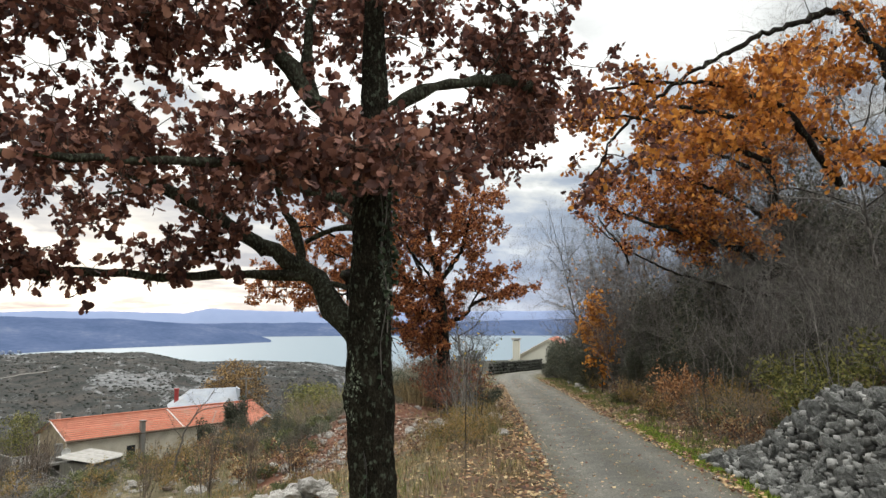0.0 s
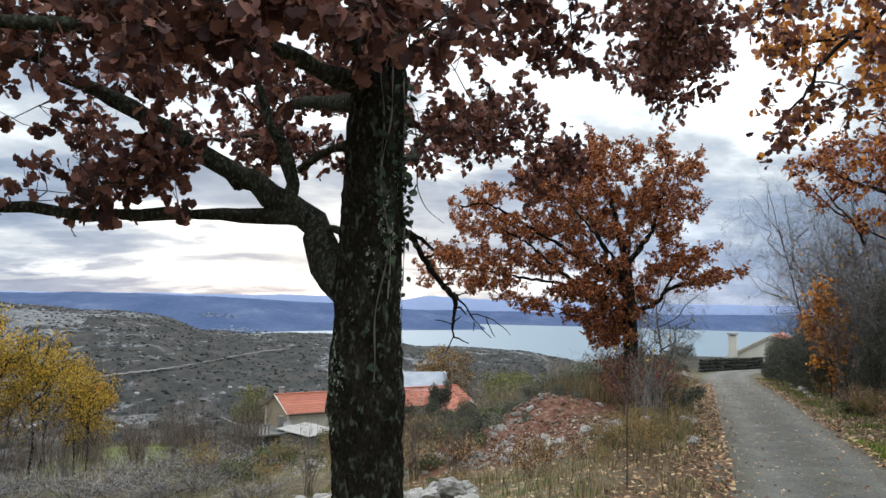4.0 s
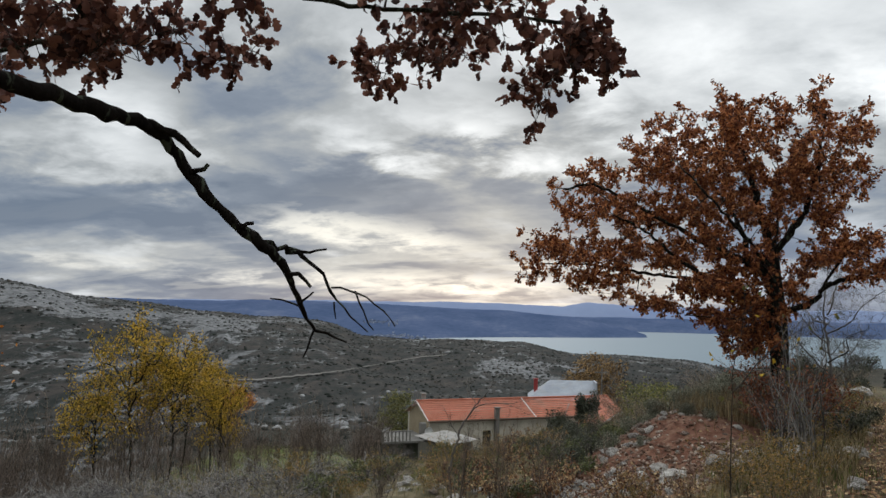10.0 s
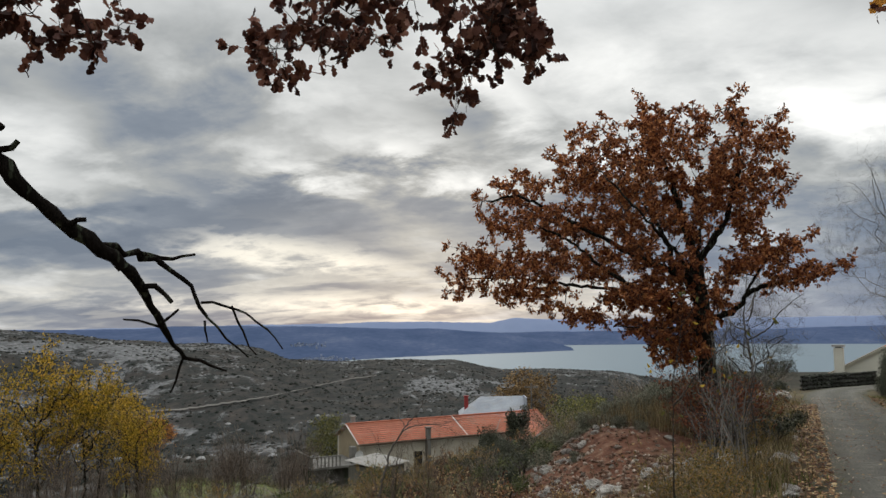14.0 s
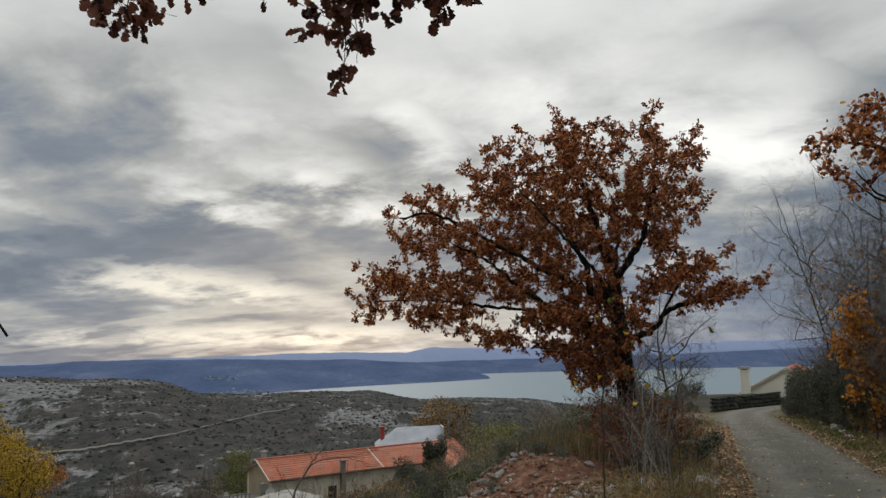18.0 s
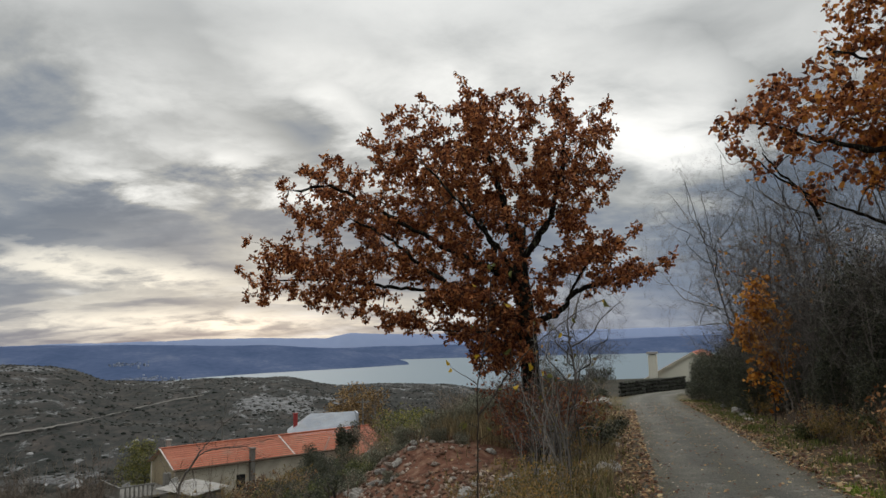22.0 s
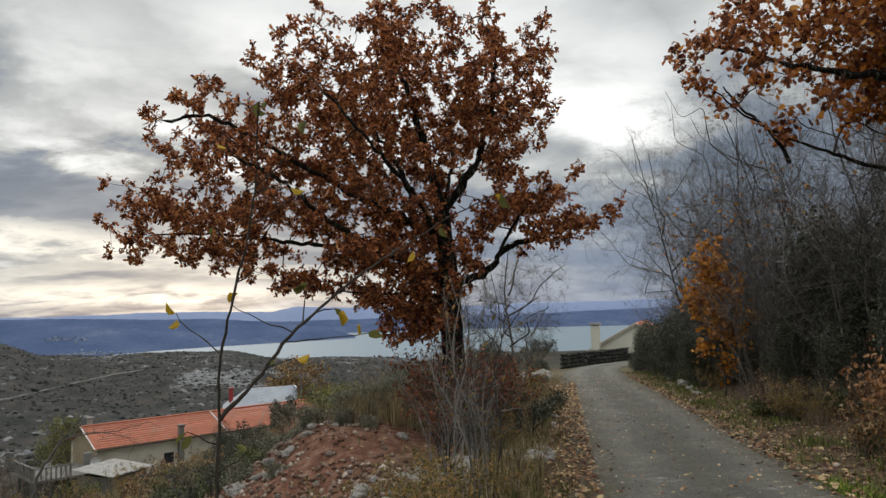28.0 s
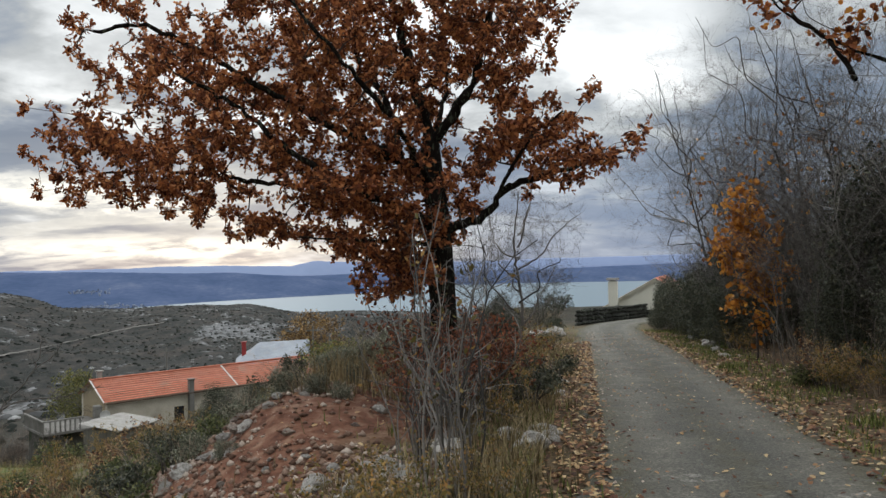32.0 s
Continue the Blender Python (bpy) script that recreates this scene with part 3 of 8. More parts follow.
def ground_material():
    """Verge grass, leaf mould and red earth near by; grey karst with scrub further off."""
    m = bpy.data.materials.new("karst_ground")
    m.use_nodes = True
    t = m.node_tree
    bs = t.nodes["Principled BSDF"]
    bs.inputs["Roughness"].default_value, bs.inputs["Specular IOR Level"].default_value = 0.95, 0.1
    co = t.nodes.new("ShaderNodeTexCoord").outputs["Object"]

    def noi(sc, det, stretch=(1, 1, 1), warp=0.0, rough=0.55):
        mp, n = t.nodes.new("ShaderNodeMapping"), t.nodes.new("ShaderNodeTexNoise")
        mp.inputs["Scale"].default_value = stretch
        t.links.new(co, mp.inputs[0]), t.links.new(mp.outputs[0], n.inputs["Vector"])
        n.inputs["Scale"].default_value, n.inputs["Detail"].default_value = sc, det
        n.inputs["Distortion"].default_value, n.inputs["Roughness"].default_value = warp, rough
        return n.outputs[0]

    def ramp(f, stops):
        n = t.nodes.new("ShaderNodeValToRGB")
        e = n.color_ramp.elements
        while len(e) < len(stops):
            e.new(0.5)
        for el, (p, c) in zip(e, stops):
            el.position, el.color = p, (*c, 1) if isinstance(c, tuple) else (c, c, c, 1)
        t.links.new(f, n.inputs[0])
        return n.outputs[0]

    def mix(f, a, b):
        n = t.nodes.new("ShaderNodeMix")
        n.data_type = "RGBA"
        t.links.new(f, n.inputs[0]), t.links.new(a, n.inputs[6]), t.links.new(b, n.inputs[7])
        return n.outputs[2]

    def attr(name):
        n = t.nodes.new("ShaderNodeAttribute")
        n.attribute_name = name
        return n.outputs["Fac"]

    grass = ramp(noi(3.0, 8), [(0.3, (0.050, 0.050, 0.024)), (0.5, (0.115, 0.098, 0.056)), (0.7, (0.21, 0.172, 0.108))])
    leafy = ramp(noi(14, 8), [(0.3, (0.035, 0.027, 0.018)), (0.5, (0.085, 0.06, 0.038)), (0.7, (0.19, 0.125, 0.075))])
    red = ramp(noi(6, 9), [(0.3, (0.085, 0.038, 0.026)), (0.5, (0.17, 0.080, 0.051)), (0.72, (0.28, 0.175, 0.12))])
    scrub = ramp(noi(0.11, 12, (1, 0.45, 1), 0.3, 0.78), [(0.36, (0.010, 0.013, 0.012)), (0.46, (0.020, 0.023, 0.021)), (0.54, (0.036, 0.034, 0.031)), (0.66, (0.066, 0.054, 0.046))])
    stone = ramp(noi(0.35, 10, rough=0.75), [(0.34, (0.06, 0.063, 0.066)), (0.5, (0.15, 0.153, 0.157)), (0.66, (0.29, 0.292, 0.29))])
    crag = t.nodes.new("ShaderNodeMix")
    crag.inputs[0].default_value = 0.62
    t.links.new(noi(0.013, 5, (1, 0.35, 0.7), 0.6), crag.inputs[2]), t.links.new(noi(0.10, 13, (1, 0.35, 0.8), 0.6, 0.80), crag.inputs[3])
    rocky = t.nodes.new("ShaderNodeMath")
    rocky.operation = "MULTIPLY_ADD"
    rocky.inputs[1].default_value = 0.062
    t.links.new(attr("rocky"), rocky.inputs[0]), t.links.new(crag.outputs[0], rocky.inputs[2])
    bare = ramp(rocky.outputs[0], [(0.536, 0.0), (0.560, 0.82)])
    lawn = ramp(noi(0.9, 9), [(0.36, (0.15, 0.135, 0.07)), (0.48, (0.10, 0.115, 0.04)), (0.64, (0.13, 0.16, 0.05))])
    karst = mix(bare, scrub, stone)
    col = mix(attr("leafy"), grass, leafy)
    col = mix(attr("earth"), col, red)
    col = mix(attr("karst"), col, karst)
    col = mix(attr("garden"), col, lawn)
    t.links.new(col, bs.inputs["Base Color"])
    bp = t.nodes.new("ShaderNodeBump")
    bp.inputs["Strength"].default_value, bp.inputs["Distance"].default_value = 0.7, 0.05
    t.links.new(noi(12, 8), bp.inputs["Height"]), t.links.new(bp.outputs[0], bs.inputs["Normal"])
    return m


def dist_to_road(x, y):
    d = np.full(np.shape(x), 1e9)
    for p, q in zip(ROAD[:-1:2], ROAD[1::2]):
        d = np.minimum(d, np.hypot(x - (p[0] + q[0]) / 2, y - (p[1] + q[1]) / 2))
    return d


def build_ground():
    rad = np.concatenate([[0.02], np.arange(0.3, 42, 0.3), 42 * 1.035 ** np.arange(0, 140)])
    rad = rad[rad < 4900]
    az = np.radians(np.concatenate([np.arange(-52, 66, 0.28), np.arange(66, 308, 4.0)]))
    R, A = np.meshgrid(rad, az, indexing="ij")
    X, Y = 2.0 + R * np.sin(A), 6.0 + R * np.cos(A)
    Z = height(X, Y)
    dr = dist_to_road(X, Y)
    s, n = along(X, Y)
    lane = road_z(s) + 0.022 * np.clip(n, -2, 4)
    k = 1 - smooth((dr - 1.5) / 1.2)
    Z = Z * (1 - k) + (lane - 0.05) * k
    me = mesh_from("ground", np.stack([X, Y, Z], -1), grid_faces(len(rad), len(az), wrap=True), ground_material())
    shade_smooth(me)
    BEAR = (np.degrees(A) + 180) % 360 - 180
    masks = {
        "leafy": np.clip(smooth((n - 2.2) / 0.8) * (1 - smooth((n - 9) / 4)) + 0.8 * smooth((1.0 - np.abs(n + 0.5) + 0.2 * wob(X, Y, 2.1, 1)) / 0.5) * (1 - smooth((s - 33) / 5)) + 0.5 * smooth((wob(X, Y, 0.9, 3)) / 0.6) * (n < 0), 0, 1) * (R < 60),
        "earth": smooth((1.15 - np.hypot((n + 3.9) / 2.3, (s - 16.6) / 4.8) + 0.3 * wob(X, Y, 1.3, 6)) / 0.35),
        "rocky": smooth((-BEAR - 15) / 13) * smooth((R - 200) / 120) * (0.75 + 0.5 * wob(X, Y, 0.012, 4)) + 0.9 * np.exp(-((BEAR + 4.5) / 3.0) ** 2 - ((R - 360) / 90) ** 2),
        "garden": smooth((1.25 - np.hypot((X + 17) / 10, (Y - 45) / 13) + 0.25 * wob(X, Y, 0.4, 5)) / 0.4),
        "karst": np.max([smooth((R - 110) / 90), 0.9 * smooth((-n - 17) / 12) * smooth((R - 22) / 14), 0.8 * smooth((s - 39) / 6) * (np.abs(n) < 40)], axis=0),
    }
    for key, val in masks.items():
        a = me.attributes.new(key, "FLOAT", "POINT")
        a.data.foreach_set("value", val.ravel().astype(np.float32))
    return tagged(new("ground", me), "rough verge, red earth and grey karst hillside", "ground", kind="structure")


def ground_z(x, y):
    """Height of the built sheet at a place."""
    z = float(height(x, y))
    d = float(dist_to_road(np.array(x), np.array(y)))
    s, n = along(x, y)
    k = float(1 - smooth((d - 1.5) / 1.2))
    return z * (1 - k) + (float(road_z(s)) + 0.022 * float(np.clip(n, -2, 4)) - 0.05) * k


def ground_zs(x, y):
    z, d = height(x, y), dist_to_road(x, y)
    s, n = along(x, y)
    k = 1 - smooth((d - 1.5) / 1.2)
    return z * (1 - k) + (road_z(s) + 0.022 * np.clip(n, -2, 4) - 0.05) * k


build_ground()


def road_material():
    """Old asphalt: dark binder with pale worn stone, paler wheel tracks, moss and dirt at the edges."""
    m = bpy.data.materials.new("worn_asphalt")
    m.use_nodes = True
    t = m.node_tree
    bs = t.nodes["Principled BSDF"]
    bs.inputs["Roughness"].default_value, bs.inputs["Specular IOR Level"].default_value = 0.88, 0.25
    co = t.nodes.new("ShaderNodeTexCoord").outputs["Object"]

    def noi(sc, det, rough=0.6, warp=0.0):
        n = t.nodes.new("ShaderNodeTexNoise")
        t.links.new(co, n.inputs["Vector"])
        n.inputs["Scale"].default_value, n.inputs["Detail"].default_value = sc, det
        n.inputs["Roughness"].default_value, n.inputs["Distortion"].default_value = rough, warp
        return n.outputs[0]

    def ramp(f, stops):
        n = t.nodes.new("ShaderNodeValToRGB")
        e = n.color_ramp.elements
        while len(e) < len(stops):
            e.new(0.5)
        for el, (p, c) in zip(e, stops):
            el.position, el.color = p, (*c, 1) if isinstance(c, tuple) else (c, c, c, 1)
        t.links.new(f, n.inputs[0])
        return n.outputs[0]

    def mix(f, a, b, mode="MIX"):
        n = t.nodes.new("ShaderNodeMix")
        n.data_type, n.blend_type = "RGBA", mode
        for i, v in ((0, f), (6, a), (7, b)):
            if isinstance(v, float):
                n.inputs[i].default_value = v
            elif isinstance(v, tuple):
                n.inputs[i].default_value = (*v, 1)
            else:
                t.links.new(v, n.inputs[i])
        return n.outputs[2]

    def attr(name):
        n = t.nodes.new("ShaderNodeAttribute")
        n.attribute_name = name
        return n.outputs["Fac"]

    grain = ramp(noi(55, 6, 0.75), [(0.34, (0.028, 0.029, 0.026)), (0.5, (0.074, 0.074, 0.065)), (0.64, (0.18, 0.175, 0.15))])
    pale = ramp(noi(38, 6, 0.75), [(0.34, (0.065, 0.062, 0.052)), (0.5, (0.15, 0.142, 0.118)), (0.64, (0.32, 0.30, 0.255))])
    blotch = ramp(noi(1.4, 9, 0.74, 0.5), [(0.46, 0.0), (0.64, 0.7)])
    col = mix(blotch, grain, pale)
    worn = mix(1.0, attr("track"), ramp(noi(2.2, 8, 0.72, 0.3), [(0.36, 0.15), (0.58, 1.0)]), "MULTIPLY")
    col = mix(worn, col, pale)
    scar = ramp(noi(1.1, 10, 0.78, 1.5), [(0.60, 0.0), (0.65, 0.75)])
    col = mix(scar, col, (0.36, 0.345, 0.31))
    moss = mix(1.0, attr("edge"), ramp(noi(4.0, 6, 0.65), [(0.38, 0.0), (0.56, 1.0)]), "MULTIPLY")
    col = mix(moss, col, ramp(noi(20, 5), [(0.35, (0.045, 0.048, 0.022)), (0.65, (0.14, 0.115, 0.06))]))
    t.links.new(col, bs.inputs["Base Color"])
    bp = t.nodes.new("ShaderNodeBump")
    bp.inputs["Strength"].default_value, bp.inputs["Distance"].default_value = 0.9, 0.012
    t.links.new(noi(70, 5, 0.7), bp.inputs["Height"]), t.links.new(bp.outputs[0], bs.inputs["Normal"])
    return m


def build_road():
    d = np.gradient(ROAD, axis=0)
    d /= np.linalg.norm(d, axis=1)[:, None]
    side = np.stack([d[:, 1], -d[:, 0]], 1)
    cols = np.linspace(-1, 1, 21)
    wear, rim = [], []
    V = []
    for i, (p, q) in enumerate(zip(ROAD, side)):
        for c in cols:
            w = HALF * c
            if abs(c) == 1:
                w += 0.10 * math.sin(i * 0.9 + c) + 0.07 * math.sin(i * 2.3 + 2 * c)
            x, y = p + q * w
            s, n = along(x, y)
            z = float(road_z(s)) + 0.022 * float(np.clip(n, -2, 4)) + 0.012 * (1 - c * c) - (0.05 if abs(c) == 1 else 0)
            V.append((x, y, z + 0.006 * math.sin(i * 1.7 + c * 5)))
            wear.append(0.75 * math.exp(-((abs(c - 0.05) - 0.52) / 0.2) ** 2))
            rim.append(max(0.0, (abs(c) - 0.55) / 0.45) + 0.35 * math.exp(-((c - 0.05) / 0.16) ** 2))
    me = mesh_from("road", V, grid_faces(len(ROAD), len(cols))[:, ::-1], road_material())
    shade_smooth(me)
    for key, val in (("track", wear), ("edge", rim)):
        me.attributes.new(key, "FLOAT", "POINT").data.foreach_set("value", np.array(val, np.float32))
    return tagged(new("road", me), "narrow worn grey asphalt lane with pale patches", "road", kind="structure")


build_road()

# lake and the far shores
lake = bpy.data.materials.new("lake_water")
lake.use_nodes = True
lb = lake.node_tree.nodes["Principled BSDF"]
lb.inputs["Base Color"].default_value = (0.15, 0.20, 0.235, 1)
lb.inputs["Roughness"].default_value = 0.6
lb.inputs["Specular IOR Level"].default_value = 0.12
ln = lake.node_tree.nodes.new("ShaderNodeTexNoise")
ln.inputs["Scale"].default_value = 0.05
lbu = lake.node_tree.nodes.new("ShaderNodeBump")
lbu.inputs["Strength"].default_value = 0.15
lake.node_tree.links.new(ln.outputs[0], lbu.inputs["Height"])
lake.node_tree.links.new(lbu.outputs[0], lb.inputs["Normal"])
a = np.radians(np.arange(-60, 90, 2.0))
lr = np.array([600.0, 1500, 3000, 4880])
LX, LA = np.meshgrid(lr, a, indexing="ij")
tagged(new("water", mesh_from("water", np.stack([2 + LX * np.sin(LA), 6 + LX * np.cos(LA), 0 * LX - 100], -1), grid_faces(4, len(a))[:, ::-1], lake)), "pale grey-blue bay between wooded shores", "water", kind="structure")


def far_band(name, az, shore, top_r, top_el, material, label, seed):
    """A range of hills from its shore up to its skyline, with a back."""
    aa = np.arange(-60, 80, 0.25)
    rs, rt, el = np.interp(aa, az, shore), np.interp(aa, az, top_r), np.interp(aa, az, top_el)
    el = el + 0.05 * wob(aa, aa * 0.3, 0.5, seed) + 0.025 * wob(aa, aa, 2.1, seed)
    V = []
    ks = [0, 0.04, 0.2, 0.4, 0.6, 0.8, 0.93, 1.0, 1.05]
    for k in ks:
        r = rs + (rt - rs) * k
        zt = 1.2 + rt * np.tan(np.radians(el))
        f = min(k, 1.0)
        z = -101 + (zt + 101) * (1 - (1 - f) ** 1.35) + (6 * wob(aa, aa + k * 40, 0.7, seed + k * 9) * math.sin(math.pi * f))
        if k > 1:
            z = np.full_like(z, -101.0)
        V.append(np.stack([2 + r * np.sin(np.radians(aa)), 6 + r * np.cos(np.radians(aa)), z], -1))
    me = shade_smooth(mesh_from(name, np.concatenate(V), grid_faces(len(ks), len(aa))[:, ::-1], material))
    return tagged(new(name, me), label, "hills", kind="structure")


far_band("backdrop_far_shore", [-60, -12, 0, 6.0, 9.8, 20, 40], [3850, 3850, 3880, 3900, 3950, 4000, 4000], [4450] * 7, [-0.3, -0.3, -0.5, -0.47, -0.43, -0.4, 0.2], RIDGE, "low hills along the far shore, painted haze blue", 2)
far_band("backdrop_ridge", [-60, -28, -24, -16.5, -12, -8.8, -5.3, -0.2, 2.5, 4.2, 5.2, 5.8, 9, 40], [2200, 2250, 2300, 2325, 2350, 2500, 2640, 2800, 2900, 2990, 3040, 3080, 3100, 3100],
         [3300, 3300, 3300, 3300, 3350, 3450, 3500, 3550, 3500, 3400, 3300, 3250, 3250, 3250], [0.2, 0.05, 0.2, 0.17, 0.05, -0.08, -0.12, -0.55, -0.95, -1.35, -1.62, -2.0, -2.2, -2.2], RIDGE, "long wooded ridge running out into the bay, painted haze blue", 1)
far_band("backdrop_mountains", [-60, -30, -12, -6.8, -2, -0.7, 1.1, 3, 5, 8.8, 14, 20, 40], [4600] * 13, [4820] * 13, [0.1, 0.1, 0.35, 0.42, 0.27, 0.2, 0.6, 0.5, 0.42, 0.38, 0.3, 0.4, 0.5], MOUNT, "mountains on the skyline, painted pale haze blue", 4)


# ---- plants: how they are made ----
def tube_set(paths, radii, sides):
    """Tubes along many polylines of one length. paths (S, K, 3), radii (S, K)."""
    paths, radii = np.asarray(paths, float), np.asarray(radii, float)
    S, K = radii.shape
    tan = np.gradient(paths, axis=1)
    tan /= np.linalg.norm(tan, axis=2, keepdims=True) + 1e-9
    mean = tan.mean(1)
    ref = np.where(np.abs(mean[:, 2:3]) > 0.75, np.array([[1.0, 0.05, 0]]), np.array([[0.03, 0.05, 1.0]]))
    a = np.cross(tan, ref[:, None, :])
    a /= np.linalg.norm(a, axis=2, keepdims=True) + 1e-9
    b = np.cross(tan, a)
    ang = np.arange(sides) * 2 * np.pi / sides
    ring = a[:, :, None, :] * np.cos(ang)[None, None, :, None] + b[:, :, None, :] * np.sin(ang)[None, None, :, None]
    V = paths[:, :, None, :] + ring * radii[:, :, None, None]
    one = grid_faces(K, sides, wrap=True)
    F = (one[None] + (np.arange(S) * K * sides)[:, None, None]).reshape(-1, 4)
    return V.reshape(-1, 3), F


def join(pieces):
    """Joins (verts, faces) pieces with four corners a face."""
    V, F, o = [], [], 0
    for v, f in pieces:
        V.append(v), F.append(f + o)
        o += len(v)
    return np.concatenate(V), np.concatenate(F)


def resample(pts, step):
    pts = np.asarray(pts, float)
    seg = np.linalg.norm(np.diff(pts, axis=0), axis=1)
    cum = np.concatenate([[0], np.cumsum(seg)])
    n = max(4, int(cum[-1] / step) + 1)
    # smoothed corners
    t = np.linspace(0, cum[-1], n)
    out = np.stack([np.interp(t, cum, pts[:, c]) for c in range(3)], 1)
    for _ in range(2):
        out[1:-1] = 0.25 * out[:-2] + 0.5 * out[1:-1] + 0.25 * out[2:]
    return out


OAK_LEAF = np.array([(0, 0, 0), (0, 0.42, 0.03), (0, 0.80, 0.02), (0, 1.0, -0.03),
                     (0.17, 0.12, 0.05), (0.13, 0.25, 0.04), (0.30, 0.42, 0.09), (0.19, 0.55, 0.06), (0.29, 0.74, 0.08), (0.14, 0.93, 0.02),
                     (-0.17, 0.12, 0.05), (-0.13, 0.25, 0.04), (-0.30, 0.42, 0.09), (-0.19, 0.55, 0.06), (-0.29, 0.74, 0.08), (-0.14, 0.93, 0.02)])
OAK_QUADS = np.array([(0, 4, 5, 1), (1, 5, 6, 7), (1, 7, 8, 2), (2, 8, 9, 3), (0, 1, 11, 10), (1, 13, 12, 11), (1, 2, 14, 13), (2, 3, 15, 14)])
OAK_LEAF[:, 0] *= 1.22
OVAL_LEAF = np.array([(0, 0, 0), (0.22, 0.3, 0.05), (0.2, 0.65, 0.05), (0, 1, -0.02), (-0.2, 0.65, 0.05), (-0.22, 0.3, 0.05)])
OVAL_QUADS = np.array([(0, 1, 2, 3), (0, 3, 4, 5)])


def leaf_set(at, size, rng, shape=(OAK_LEAF, OAK_QUADS), droop=0.35, spread=0.35, toward=None):
    """Leaves at many places, turned at random, hanging a little. Returns verts, faces."""
    at = np.asarray(at, float)
    n = len(at)
    T, Q = shape
    d = rng.normal(size=(n, 3))
    if toward is not None:
        d = d * 0.8 + toward
    d[:, 2] -= droop * 1.5
    d /= np.linalg.norm(d, axis=1, keepdims=True)
    k = rng.normal(size=(n, 3))
    a = np.cross(d, k)
    a /= np.linalg.norm(a, axis=1, keepdims=True) + 1e-9
    c = np.cross(a, d)
    sz = size * (1 + spread * rng.uniform(-1, 1, n))
    curl = rng.uniform(-1.5, 2.5, n)
    V = at[:, None, :] + sz[:, None, None] * (T[None, :, 0:1] * a[:, None, :] + T[None, :, 1:2] * d[:, None, :] + (T[None, :, 2:3] * curl[:, None, None]) * c[:, None, :])
    F = (Q[None] + (np.arange(n) * len(T))[:, None, None]).reshape(-1, 4)
    return V.reshape(-1, 3), F


def grow(limbs, targets, rng, step=0.2, tip=0.004, wander=0.25, power=0.42, gain=1.0):
    """Branches from the given limbs to each target, each from the nearest wood. limbs: (points, radius at start, radius at end).
    Returns tube pieces and the twig lines."""
    pieces, pos, rad = [], [], []
    for pts, r0, r1 in limbs:
        p = resample(pts, 0.10)
        n = len(p)
        w = rng.normal(size=(n, 3)) * 0.017 * min(1, 14 * r0)
        w[0] = 0
        p = p + w
        r = r0 + (r1 - r0) * np.linspace(0, 1, n) ** 0.8
        r = r * (1 + 0.11 * rng.normal(size=n))
        v, f = tube_set(p[None], r[None], 18 if r0 > 0.03 else 9)
        if r0 > 0.03:
            mid_ = np.repeat(p, 18, axis=0)
            v = mid_ + (v - mid_) * (1 + 0.22 * np.array([noise.fractal(Vector(q) * 17.0, 0.6, 2.0, 3) for q in v]))[:, None]
        pieces.append((v, f))
        for i in range(n // 5, n):
            pos.append(p[i]), rad.append(r[i])
    pos, rad = [np.array(pos)], [np.array(rad)]
    base = pos[0]
    d0 = np.min(np.linalg.norm(targets[:, None, :] - base[None], axis=2), axis=1)
    chains, count = [], []
    P, R, owner = pos[0], rad[0], np.full(len(pos[0]), -1)
    for ti in np.argsort(d0):
        t = targets[ti]
        d = np.linalg.norm(P - t, axis=1)
        j = int(np.argmin(d * (1 + 0.08 * rng.random(len(d)))))
        L = d[j]
        if L < 0.05:
            continue
        n = max(3, int(L / step) + 2)
        f = np.linspace(0, 1, n)[:, None]
        line = P[j] + (t - P[j]) * f
        bow = rng.normal(size=3) * wander * L * 0.35
        bow[2] += 0.12 * L
        line = line + bow * (f * (1 - f) * 2) + rng.normal(size=(n, 3)) * wander * step * 0.30 * np.sin(np.pi * f)
        chains.append((line, owner[j], R[j]))
        P = np.concatenate([P, line[1:]])
        R = np.concatenate([R, np.full(n - 1, 9.0)])
        owner = np.concatenate([owner, np.full(n - 1, len(chains) - 1)])
    load = np.ones(len(chains))
    for i in range(len(chains) - 1, -1, -1):
        o = chains[i][1]
        if o >= 0:
            load[o] += load[i]
    by = {}
    rs = [0.0] * len(chains)
    for i, (line, o, rp) in enumerate(chains):
        cap = rp * 0.75 if o < 0 else rs[o] * 0.85
        rs[i] = min(cap, gain * tip * (1 + load[i]) ** power)
        r = np.linspace(rs[i], max(tip * 0.7, rs[i] * 0.35), len(line))
        by.setdefault(len(line), []).append((line, r))
    for n, items in by.items():
        pieces.append(tube_set(np.array([i[0] for i in items]), np.array([i[1] for i in items]), 5))
    return pieces, [c[0] for c in chains]


def blob_points(blobs, total, rng, depth=None):
    """Places scattered in ellipsoids (x, y, z, rx, ry, rz[, weight]), thicker near their skins."""
    w = np.array([b[3] * b[4] * b[5] if len(b) < 7 else b[6] * b[3] * b[4] * b[5] for b in blobs]) ** 0.75
    n = np.maximum(1, (total * w / w.sum()).astype(int))
    out = []
    for b, k in zip(blobs, n):
        v = rng.normal(size=(k, 3))
        v /= np.linalg.norm(v, axis=1, keepdims=True)
        out.append(np.array(b[:3]) + v * (rng.random((k, 1)) ** 0.45) * np.array(b[3:6]))
    return np.concatenate(out)


